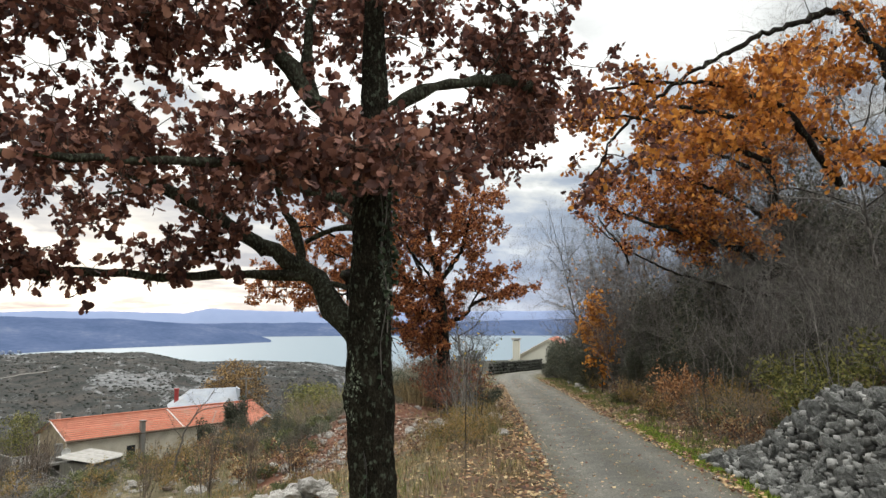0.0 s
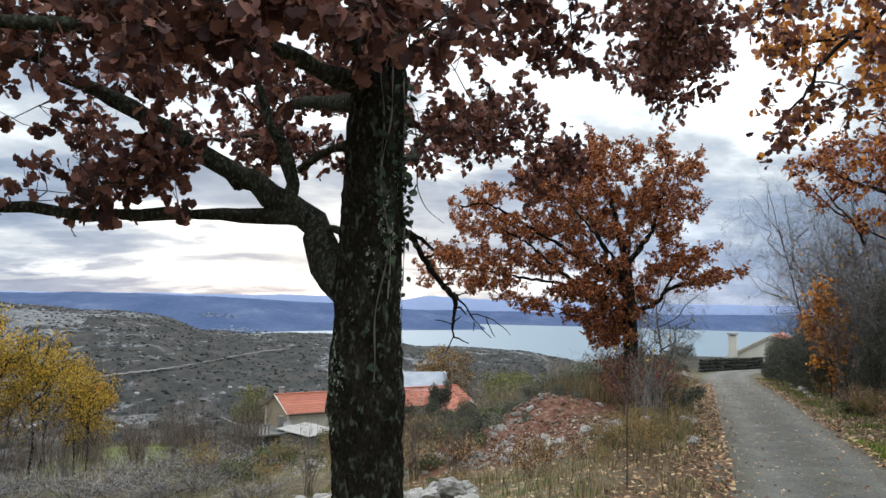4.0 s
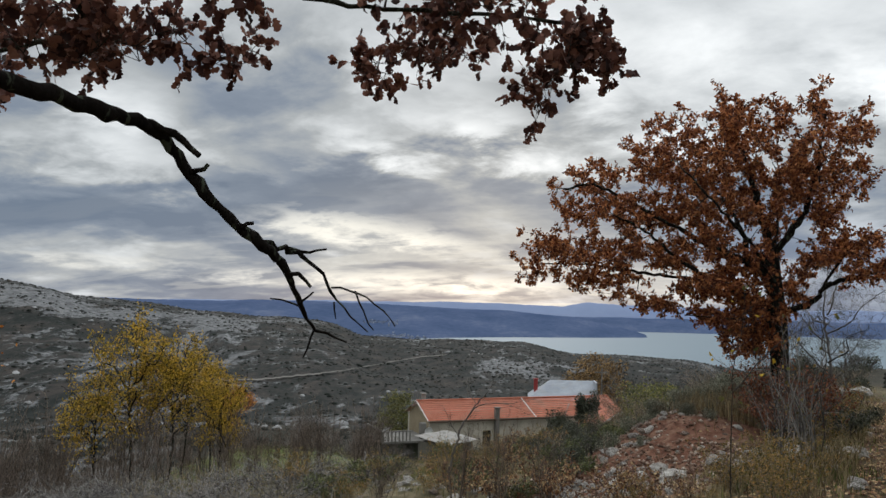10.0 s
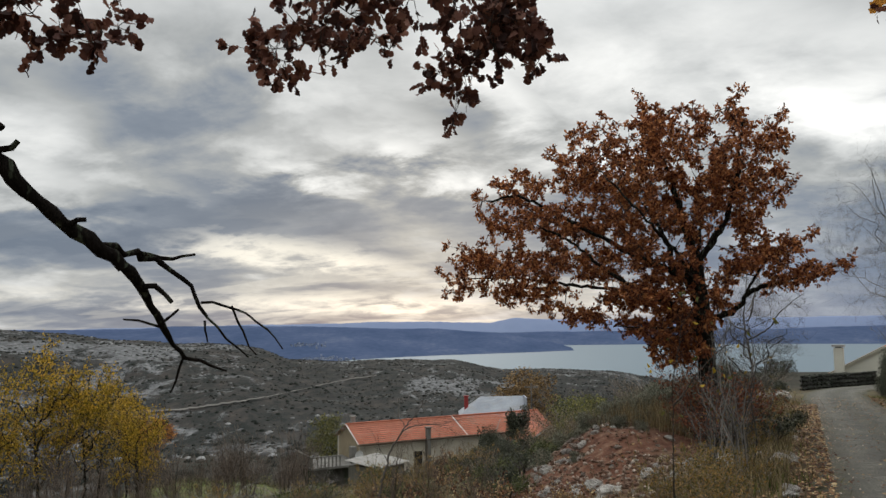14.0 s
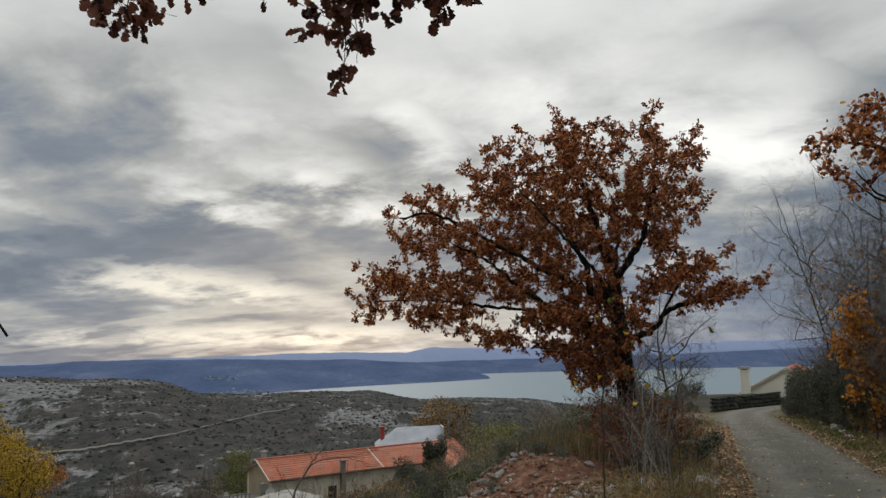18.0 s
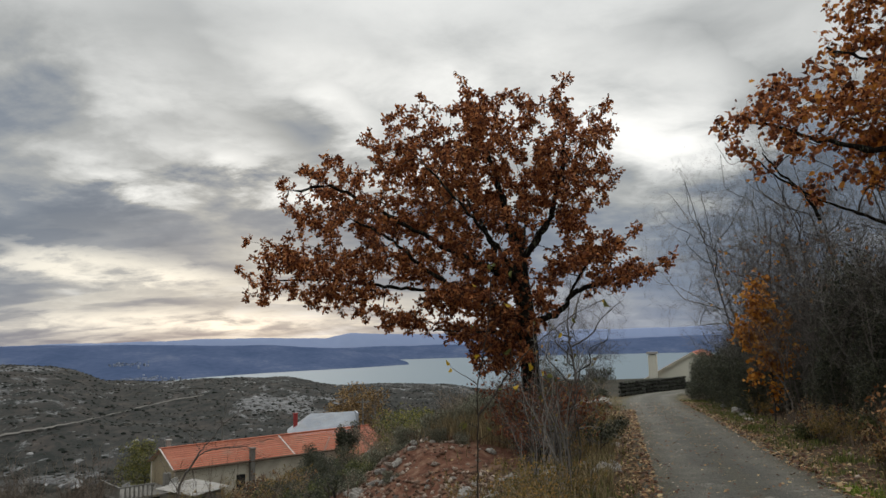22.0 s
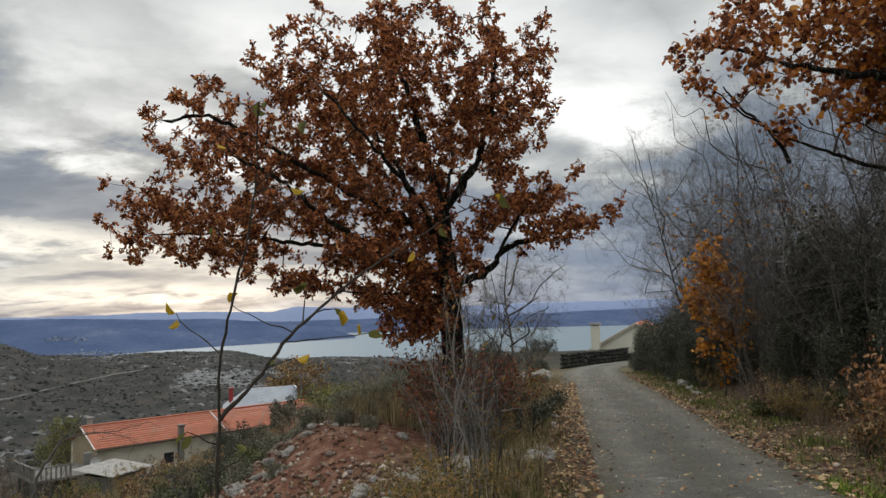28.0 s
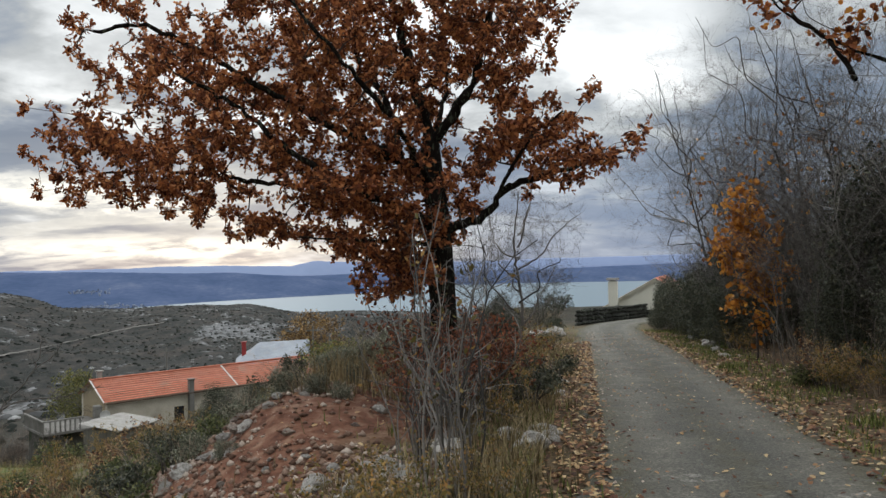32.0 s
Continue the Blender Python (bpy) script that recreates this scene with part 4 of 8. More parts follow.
def twiglets(ends, length, rng, per=4, r=0.0022, up=0.2):
    """Short last twigs from each place; returns the tube piece and places for leaves along them."""
    ends = np.repeat(np.asarray(ends), per, axis=0)
    d = rng.normal(size=ends.shape)
    d[:, 2] += up
    d /= np.linalg.norm(d, axis=1, keepdims=True)
    L = length * rng.uniform(0.5, 1.3, len(ends))[:, None]
    f = np.linspace(0, 1, 4)
    sag = rng.normal(size=ends.shape) * 0.15
    paths = ends[:, None, :] + (d[:, None, :] * f[None, :, None] + sag[:, None, :] * (f ** 2)[None, :, None]) * L[:, None, :]
    radii = np.repeat(np.array([[1.0, 0.8, 0.6, 0.35]]) * r, len(ends), axis=0)
    return tube_set(paths, radii, 3), paths


def along_twigs(paths, per, rng, jitter=0.02, lo=0.25):
    S, K, _ = paths.shape
    i = np.repeat(np.arange(S), per)
    f = rng.uniform(lo, 1.0, len(i)) * (K - 1)
    k = np.minimum(f.astype(int), K - 2)
    u = (f - k)[:, None]
    return paths[i, k] * (1 - u) + paths[i, k + 1] * u + rng.normal(size=(len(i), 3)) * jitter


def outward(paths, per):
    """The run of each twig, once for each of its leaves."""
    d = paths[:, -1] - paths[:, 0]
    d /= np.linalg.norm(d, axis=1, keepdims=True) + 1e-9
    return np.repeat(d, per, axis=0)


def thing(name, at, label, category, group=""):
    ob = new(name)
    ob.location = at
    return tagged(ob, label, category, group)


def plant_part(name, pieces, material, parent, label="", smooth_=False, stuff=False):
    v, f = join(pieces)
    me = mesh_from(name, v, f, material)
    if smooth_:
        shade_smooth(me)
    ob = part_mesh(name, me, parent, label)
    if stuff:
        ob["kind"] = "stuff"
    return ob


# ---- the oak by the road: lichened trunk, brown leaves, one dead bough ----
def near_oak():
    rng = np.random.default_rng(5)
    ox, oy = -0.57, 2.41
    oz = ground_z(ox, oy) - 0.05
    t = thing("oak_tree", (ox, oy, oz), "near oak with dark lichened trunk and brown leaves", "tree")

    def loc(pts):
        return np.array(pts) - np.array([ox, oy, oz])

    trunk = resample(loc([(-0.53, 2.41, oz), (-0.55, 2.41, 0.5), (-0.585, 2.41, 1.2), (-0.58, 2.41, 1.9), (-0.565, 2.41, 2.4), (-0.56, 2.41, 2.8), (-0.57, 2.42, 3.3), (-0.54, 2.5, 4.2)]), 0.022)
    z = trunk[:, 2]
    r = np.interp(z, [0, 0.12, 0.5, 1.2, 1.45, 1.7, 2.2, 2.8, 4.3], [0.21, 0.165, 0.138, 0.128, 0.142, 0.128, 0.116, 0.102, 0.035])
    v, f = tube_set(trunk[None], r[None], 72)
    c = np.repeat(trunk, 72, axis=0)
    out = v - c
    ridges = np.array([noise.fractal(Vector((p[0] * 22, p[1] * 22, p[2] * 5)), 0.7, 2.0, 4) for p in v])
    crust = np.array([noise.fractal(Vector((p[0] * 70, p[1] * 70, p[2] * 34)), 0.6, 2.0, 3) for p in v])
    v = c + out * (1 + 0.11 * ridges + 0.035 * crust)[:, None]
    me = shade_smooth(mesh_from("trunk", v, f, BARK_TRUNK))
    part_mesh("trunk", me, t, "dark furrowed bark with pale lichen")
    limbs = [
        ([(-0.60, 2.43, 1.34), (-0.69, 2.56, 1.58), (-0.76, 2.66, 1.69), (-0.82, 2.70, 1.80), (-0.93, 2.71, 1.875), (-1.01, 2.71, 1.915), (-1.10, 2.72, 1.945), (-1.20, 2.72, 2.005)], 0.088, 0.046),
        ([(-1.15, 2.72, 1.975), (-1.20, 2.72, 2.005), (-1.33, 2.73, 2.097), (-1.43, 2.74, 2.165), (-1.6, 2.78, 2.26), (-2.05, 2.88, 2.50), (-2.6, 2.9, 2.7), (-3.3, 3.1, 2.95)], 0.044, 0.014),
        ([(-0.84, 2.70, 1.81), (-0.94, 2.70, 1.835), (-1.22, 2.70, 1.835), (-1.45, 2.68, 1.825), (-1.9, 2.5, 1.82), (-2.6, 2.35, 1.81), (-3.3, 2.35, 1.85)], 0.034, 0.014),
        ([(-0.95, 2.71, 1.89), (-0.945, 2.73, 1.96), (-0.915, 2.73, 2.04), (-0.93, 2.74, 2.095), (-1.0, 2.74, 2.13), (-1.048, 2.74, 2.20), (-1.08, 2.74, 2.285), (-1.07, 2.74, 2.36), (-1.12, 2.76, 2.50), (-1.25, 2.82, 2.68)], 0.034, 0.010),
        ([(-0.62, 2.48, 2.11), (-0.70, 2.58, 2.125), (-0.78, 2.63, 2.12), (-0.855, 2.67, 2.085), (-0.91, 2.72, 2.04)], 0.024, 0.019),
        ([(-0.62, 2.50, 1.72), (-0.68, 2.56, 1.772), (-0.75, 2.62, 1.786), (-0.80, 2.68, 1.79)], 0.015, 0.018),
    ]
    limbs += [
        ([(-0.60, 2.4, 2.45), (-0.75, 2.35, 2.62), (-0.93, 2.3, 2.78), (-1.14, 2.28, 3.04), (-1.35, 2.2, 3.5), (-1.7, 2.1, 4.1)], 0.07, 0.025),
        ([(-0.93, 2.3, 2.78), (-0.98, 2.45, 3.1), (-0.9, 2.6, 3.6)], 0.04, 0.018),
        ([(-0.54, 2.4, 2.76), (-0.38, 2.33, 2.88), (-0.12, 2.3, 3.0), (0.25, 2.4, 3.08), (0.6, 2.7, 3.18), (1.0, 3.6, 3.35), (1.4, 4.8, 3.55), (1.9, 6.0, 3.8)], 0.040, 0.012),
    ]
    limbs += [
        ([(-0.52, 2.45, 1.99), (-0.47, 2.75, 2.10), (-0.42, 3.3, 2.22), (-0.44, 4.0, 2.40), (-0.40, 4.7, 2.64), (-0.20, 5.2, 2.76), (0.25, 5.5, 2.84), (0.8, 5.7, 2.84)], 0.019, 0.009),
        ([(-0.62, 2.35, 2.30), (-0.9, 2.1, 2.36), (-1.4, 1.9, 2.34), (-2.0, 1.75, 2.30), (-2.6, 1.7, 2.3)], 0.035, 0.012),
        ([(-0.62, 2.32, 2.35), (-0.68, 1.9, 2.42), (-0.72, 1.5, 2.38), (-0.70, 1.2, 2.32)], 0.026, 0.010),
    ]
    limbs += [
        ([(-0.62, 2.45, 2.25), (-0.9, 3.0, 2.42), (-1.15, 3.8, 2.60), (-1.3, 4.6, 2.72), (-1.6, 5.2, 2.72), (-2.3, 5.4, 2.7)], 0.036, 0.012),
        ([(-0.58, 2.5, 3.2), (-0.4, 3.1, 3.6), (-0.1, 3.9, 3.9)], 0.04, 0.014),
    ]
    limbs = [(loc(p), a, b) for p, a, b in limbs]
    # clumps of leaves, bough by bough
    clumps_a = [(-1.7, 2.5, 1.93, 0.55, 0.2, 0.10, 4.0), (-2.7, 2.35, 1.95, 0.7, 0.3, 0.18, 3.0), (-2.75, 2.3, 1.70, 0.4, 0.2, 0.10, 2.0), (-2.1, 2.4, 1.76, 0.35, 0.15, 0.06, 3.0)]
    clumps_b = [(-1.9, 2.6, 2.45, 0.7, 0.4, 0.3, 0.8), (-2.8, 2.8, 2.7, 0.7, 0.5, 0.35, 0.8), (-2.4, 1.8, 2.35, 0.8, 0.4, 0.3, 0.8), (-1.5, 1.85, 2.46, 0.6, 0.4, 0.22, 1.2)]
    clumps_c = [(-0.75, 1.6, 2.32, 0.45, 0.40, 0.14, 2.6), (-0.35, 1.95, 2.42, 0.35, 0.35, 0.12, 1.8), (-0.95, 2.0, 2.55, 0.5, 0.3, 0.2, 1.5), (-1.25, 1.7, 2.25, 0.4, 0.3, 0.14, 2.0)]
    clumps_d = [(-1.3, 2.3, 3.3, 0.7, 0.6, 0.45, 1.2), (-2.0, 2.2, 3.2, 0.8, 0.7, 0.5, 1.5), (-2.9, 2.4, 3.1, 0.7, 0.6, 0.5, 1.6), (-0.6, 2.5, 3.7, 0.8, 0.8, 0.5), (0.2, 2.4, 3.35, 0.6, 0.5, 0.35)]
    clumps_e = [(0.7, 2.9, 3.3, 0.5, 0.6, 0.3, 1.5), (1.2, 4.3, 3.45, 0.45, 0.8, 0.25, 2.2), (1.6, 5.2, 3.40, 0.45, 0.6, 0.28, 2.2), (0.0, 3.0, 2.75, 0.5, 0.5, 0.3, 1.1)]
    clumps_f = [(-0.10, 4.2, 2.66, 0.45, 0.6, 0.14, 1.5), (0.30, 5.3, 2.92, 0.5, 0.5, 0.22, 2.0), (0.78, 5.8, 2.72, 0.26, 0.35, 0.22, 3.2), (0.60, 6.1, 2.55, 0.16, 0.2, 0.14, 3.5), (1.0, 6.0, 2.75, 0.14, 0.2, 0.14, 3.0)]
    clumps_g = [(-0.35, 6.0, 2.80, 0.25, 0.3, 0.14, 2.5), (0.05, 6.0, 2.82, 0.25, 0.3, 0.14, 2.5), (-0.95, 5.3, 2.55, 0.22, 0.25, 0.12, 2.2), (-1.25, 5.0, 2.62, 0.3, 0.4, 0.16, 2.0), (-1.5, 4.6, 2.5, 0.3, 0.4, 0.12, 1.8)]
    clumps_h = [(-0.75, 4.7, 2.85, 0.4, 0.5, 0.2, 1.2), (-1.6, 3.9, 2.9, 0.6, 0.6, 0.35, 0.6), (-2.2, 4.6, 3.1, 0.6, 0.6, 0.35, 0.6), (-1.2, 4.2, 2.75, 0.4, 0.4, 0.2, 0.8), (-0.9, 3.4, 2.85, 0.5, 0.6, 0.25, 0.7), (-0.1, 3.9, 3.9, 0.8, 0.8, 0.4)]
    clumps_i = [(1.65, 6.0, 3.60, 0.35, 0.5, 0.22, 2.6), (2.1, 6.2, 3.75, 0.35, 0.5, 0.22, 2.4)]
    behind = [(-2.7, 5.4, 2.75, 0.6, 0.5, 0.4, 0.4), (-2.1, 5.5, 2.6, 0.5, 0.5, 0.35, 0.4), (-1.6, 5.3, 2.75, 0.45, 0.5, 0.35, 0.35), (-2.4, 4.9, 2.35, 0.4, 0.4, 0.2, 0.4)]
    blobs = behind + clumps_a + clumps_b + clumps_c + clumps_d + clumps_e + clumps_f + clumps_g + clumps_h + clumps_i
    targets = loc(blob_points(blobs, 720, rng))
    pieces, lines = grow(limbs, targets, rng, step=0.12, tip=0.0028, wander=0.35)
    tw, paths = twiglets(np.concatenate([targets, np.array([l[len(l) // 2] for l in lines])]), 0.16, rng, per=3, r=0.0023)
    boughs = pieces[: len(limbs)]
    for bough in boughs:
        plant_part("bough", [bough], BARK_LIMB, t, smooth_=True)
    plant_part("twigwork", pieces[len(limbs):] + [tw], BARK_FAR, t, "thin dark twigs", stuff=True)
    plant_part("foliage", [leaf_set(along_twigs(paths, 9, rng, 0.010, 0.42), 0.052, rng, droop=0.25, toward=outward(paths, 9))], LEAF_BROWN, t, "dull red-brown lobed oak leaves", stuff=True)
    # dead bough
    dead = [
        ([(-0.47, 2.42, 1.79), (-0.52, 2.75, 1.84), (-0.585, 3.03, 1.87), (-0.56, 3.4, 1.885), (-0.50, 3.62, 1.885), (-0.43, 3.88, 1.875), (-0.41, 3.96, 1.83), (-0.342, 3.99, 1.729), (-0.255, 4.06, 1.623), (-0.15, 4.20, 1.51)], 0.029, 0.017),
        ([(-0.15, 4.20, 1.51), (-0.14, 4.33, 1.43), (-0.15, 4.45, 1.345), (-0.135, 4.56, 1.262)], 0.015, 0.006),
        ([(-0.20, 4.14, 1.56), (-0.155, 4.30, 1.55), (-0.11, 4.42, 1.52), (-0.05, 4.42, 1.45), (-0.01, 4.40, 1.38)], 0.010, 0.0045),
        ([(-0.155, 4.30, 1.55), (-0.13, 4.37, 1.538), (-0.112, 4.43, 1.548), (-0.10, 4.44, 1.562), (-0.066, 4.44, 1.557)], 0.007, 0.004),
    ]
    dead += [
        ([(-0.03, 4.41, 1.42), (0.06, 4.40, 1.41), (0.14, 4.38, 1.37), (0.22, 4.36, 1.29)], 0.0042, 0.0020),
        ([(-0.01, 4.40, 1.38), (0.04, 4.41, 1.33), (0.10, 4.42, 1.27)], 0.0042, 0.0020),
        ([(-0.015, 4.40, 1.37), (-0.01, 4.42, 1.31)], 0.0036, 0.0020),
        ([(0.06, 4.40, 1.41), (0.09, 4.41, 1.34), (0.13, 4.42, 1.27)], 0.0036, 0.0020),
        ([(-0.135, 4.56, 1.262), (-0.09, 4.60, 1.24), (-0.03, 4.62, 1.225)], 0.006, 0.0026),
        ([(-0.136, 4.55, 1.27), (-0.165, 4.57, 1.21), (-0.185, 4.58, 1.16)], 0.005, 0.0024),
    ]
    dead += [
        ([(-0.147, 4.42, 1.365), (-0.10, 4.43, 1.405)], 0.005, 0.003),
        ([(-0.148, 4.44, 1.35), (-0.215, 4.44, 1.375), (-0.265, 4.44, 1.37)], 0.005, 0.0024),
        ([(-0.14, 4.28, 1.46), (-0.09, 4.31, 1.455), (-0.075, 4.32, 1.42)], 0.008, 0.005),
        ([(-0.45, 3.84, 1.88), (-0.38, 3.92, 1.875), (-0.33, 3.93, 1.82), (-0.30, 3.93, 1.79)], 0.013, 0.009),
        ([(-0.36, 3.985, 1.75), (-0.31, 3.98, 1.76), (-0.30, 3.98, 1.78)], 0.009, 0.006),
        ([(-0.23, 4.08, 1.60), (-0.19, 4.08, 1.615)], 0.008, 0.006),
        ([(-0.50, 2.60, 1.95), (-0.54, 2.9, 1.93), (-0.58, 3.12, 1.87), (-0.565, 3.2, 1.80), (-0.55, 3.24, 1.73), (-0.545, 3.25, 1.70)], 0.013, 0.009),
    ]
    dead += [
        ([(-0.45, 2.62, 1.81), (-0.47, 2.60, 1.86), (-0.50, 2.58, 1.92)], 0.010, 0.008),
    ]
    pcs = []
    for pts, a, b in dead:
        p = resample(loc(pts), 0.035)
        p[1:] += rng.normal(size=(len(p) - 1, 3)) * 0.004
        pcs.append(tube_set(p[None], (np.linspace(a, b, len(p)) * (1 + 0.1 * rng.normal(size=len(p))))[None], 8))
    for pts in (HANGING, FORKED):
        p = resample(loc(pts), 0.02)
        pcs.append(tube_set(p[None], np.linspace(0.0032, 0.0012, len(p))[None], 5))
    plant_part("dead_bough", pcs, BARK, t, "bare black dead bough, broken at the tips", smooth_=True)
    # lichen scales and ivy on the trunk
    n = 16000
    k = (6 + (len(trunk) * 0.66) * rng.random(n) ** 0.7).astype(int)
    a = rng.uniform(0, 2 * np.pi, n)
    zz_ = trunk[k, 2]
    on = np.sin(a * 2 + 4.5 * zz_) + np.sin(a * 3.0 - 7 * zz_ + 1) + np.sin(3.2 * zz_ + 2) + 0.7 * np.sin(a * 7 + 19 * zz_) > 1.75
    k, a, n = k[on], a[on], int(on.sum())
    d = np.stack([np.cos(a), np.sin(a), 0 * a], 1)
    at = trunk[k] + d * (r[k] * 1.035)[:, None] + np.stack([0 * a, 0 * a, rng.uniform(-0.025, 0.025, n)], 1)
    sz = 0.0018 + 0.0060 * rng.random(n) ** 2.0
    up_ = np.array([0, 0, 1.0])
    sidev = np.cross(d, up_)
    ang = np.arange(6) * np.pi / 3
    wob6 = rng.uniform(0.35, 1.35, (n, 6))
    V = at[:, None, :] + (sz[:, None] * wob6 * np.cos(ang))[:, :, None] * sidev[:, None, :] + (1.2 * sz[:, None] * wob6 * np.sin(ang))[:, :, None] * up_ + d[:, None, :] * 0.003
    plant_part("lichen", [(V.reshape(-1, 3), (np.array([[0, 1, 2, 3], [0, 3, 4, 5]])[None] + (np.arange(n) * 6)[:, None, None]).reshape(-1, 4))], LICHEN, t, "grey-green lichen scales", stuff=True)
    vines, spots = [], []
    for a0, z0, z1 in ((-1.25, 1.55, 2.9), (-1.02, 1.85, 3.0), (-0.35, 1.9, 2.7), (-1.95, 0.5, 1.2)):
        zz = np.linspace(z0, z1, 40)
        aa = a0 + 0.18 * np.sin(zz * 5 + a0 * 7) + 0.1 * np.sin(zz * 13)
        cx = np.stack([np.interp(zz, z, trunk[:, i]) for i in range(2)] + [zz], 1)
        rr = np.interp(zz, z, r) * 1.06 + 0.004
        p = cx + np.stack([np.cos(aa) * rr, np.sin(aa) * rr, 0 * zz], 1)
        vines.append(tube_set(p[None], 0.0030 * (1 + 0.5 * np.sin(zz * 31 + a0))[None], 5))
        spots.append(p[zz > 0.9])
    plant_part("ivy_stem", vines, TWIG_DARK, t, "thin ivy stems")
    sp = np.concatenate(spots)
    sp = np.concatenate([sp[rng.integers(0, len(sp), 110)], sp[sp[:, 2] > 2.05][rng.integers(0, int((sp[:, 2] > 2.05).sum()), 150)]])
    sp = sp + rng.normal(size=sp.shape) * 0.016
    plant_part("ivy_foliage", [leaf_set(sp, 0.034, rng, (OVAL_LEAF * [1.6, 1, 2], OVAL_QUADS))], IVY, t, "small dull green ivy leaves", stuff=True)


HANGING = [(-0.42, 2.74, 2.10), (-0.405, 2.72, 2.06), (-0.41, 2.72, 1.99), (-0.39, 2.72, 1.93), (-0.36, 2.73, 1.88), (-0.285, 2.735, 1.828)]
FORKED = [(-0.41, 2.72, 1.99), (-0.435, 2.715, 1.93), (-0.47, 2.71, 1.897)]
near_oak()


# ---- the round-crowned oak further on ----
def road_oak():
    rng = np.random.default_rng(11)
    bx, by = 4.60, 16.80
    bz = ground_z(bx, by) - 0.05
    rt, fw = np.array([0.971, -0.240, 0]), np.array([0.240, 0.971, 0])
    t = thing("oak_tree", (bx, by, bz), "round-crowned oak with rust-red autumn leaves beside the lane", "tree")

    def w(px, py, d=0.0):
        """From a drawing of the tree, a hundredth of a metre a unit, to its own space."""
        return rt * ((px - 800) * 0.0093) + fw * d + np.array([0, 0, 2.56 + (400 - py) * 0.0093 + (px - 790) * 0.0002 - bz])

    base = np.array([0.0, 0, 0])
    trunk_pts = [base, w(803, 640), w(801, 560), w(798, 500), w(792, 440), w(790, 405)]
    trunk = resample(trunk_pts, 0.08)
    z = trunk[:, 2]
    r = np.interp(z, [0, 0.25, 1.2, 2.4, 3.8], [0.30, 0.20, 0.165, 0.15, 0.10])
    v, f = tube_set(trunk[None], r[None], 22)
    c = np.repeat(trunk, 22, axis=0)
    rid = np.array([noise.fractal(Vector((p[0] * 14, p[1] * 14, p[2] * 4)), 0.7, 2.0, 4) for p in v])
    part_mesh("trunk", shade_smooth(mesh_from("trunk", c + (v - c) * (1 + 0.09 * rid[:, None]), f, BARK)), t, "dark rough trunk")
    limbs = [
        ([w(790, 410), w(782, 370), w(770, 320), w(755, 260), w(745, 210, 0.3), w(720, 150, 0.5), w(712, 90, 0.6)], 0.085, 0.02),
        ([w(791, 408), w(815, 380), w(850, 330), w(868, 270), w(880, 210, -0.3), w(888, 140, -0.4)], 0.075, 0.02),
        ([w(797, 490), w(770, 440), w(745, 425, 0.2), w(738, 370, 0.5), w(720, 320, 0.8), w(690, 270, 1.0), w(650, 200, 1.2)], 0.085, 0.02),
    ]
    limbs += [
        ([w(745, 425, 0.2), w(700, 400, -0.2), w(650, 375, -0.5), w(590, 340, -0.7), w(530, 300, -0.9), w(450, 260, -1.1), (w(390, 270, -1.2))], 0.06, 0.018),
        ([w(799, 520), w(740, 490, -0.3), w(680, 460, -0.6), w(620, 420, -0.8), w(570, 370, -1.0), w(500, 330, -1.1)], 0.065, 0.018),
        ([w(700, 470, -0.4), w(620, 450, 0.3), w(540, 440, 0.6), w(450, 420, 0.8), w(360, 410, 0.8), w(280, 410, 0.8)], 0.045, 0.012),
    ]
    limbs += [
        ([w(801, 525), w(840, 515, 0.1), w(870, 500, 0.2), w(890, 465, 0.2), w(940, 455, 0.3), w(1000, 440, 0.3), w(1060, 425, 0.3)], 0.07, 0.012),
        ([w(872, 498, 0.2), w(900, 440, 0.1), w(930, 400, 0), w(970, 370, 0)], 0.03, 0.012),
        ([w(801, 545), w(760, 540, -0.6), w(700, 535, -1.0), w(640, 530, -1.2)], 0.035, 0.01),
        ([w(790, 420), w(800, 350, 0.8), w(810, 280, 1.4), w(800, 200, 1.6)], 0.05, 0.015),
    ]
    limbs += [
        ([w(795, 470), w(760, 400, -1.0), w(700, 330, -1.7), w(640, 260, -1.9)], 0.05, 0.015),
    ]
    # clumps of the crown, bough by bough: x, y in the drawing; half width, half height; weight
    crown_top = [(712, 85, 38, 45, 1), (740, 130, 45, 35, 1), (885, 100, 38, 42, 1), (800, 130, 45, 40, 0.9), (690, 150, 50, 45, 1), (620, 140, 45, 35, 1), (560, 125, 22, 25, 1), (935, 150, 35, 35, 0.9), (970, 185, 22, 15, 0.8)]
    crown_high = [(520, 180, 45, 35, 0.9), (450, 205, 35, 30, 0.7), (590, 210, 65, 55, 1), (680, 230, 65, 55, 1), (760, 220, 55, 50, 0.9), (850, 200, 50, 55, 0.9), (925, 230, 40, 45, 0.9), (955, 275, 22, 28, 0.7)]
    crown_middle = [(400, 240, 45, 38, 1.1), (340, 262, 25, 25, 1), (380, 300, 40, 35, 0.9), (470, 300, 60, 50, 0.9), (560, 300, 65, 55, 1.1), (650, 310, 60, 50, 1), (730, 300, 45, 45, 0.8), (830, 280, 35, 40, 0.6), (910, 310, 45, 45, 0.9)]
    crown_wide = [(300, 370, 45, 32, 1.1), (260, 410, 28, 30, 0.8), (250, 455, 22, 18, 0.8), (340, 385, 50, 35, 1), (420, 390, 55, 45, 1), (510, 390, 60, 45, 1), (600, 400, 60, 45, 1), (390, 450, 55, 35, 1), (310, 440, 35, 22, 0.7), (470, 445, 50, 28, 0.8), (680, 390, 50, 45, 0.9)]
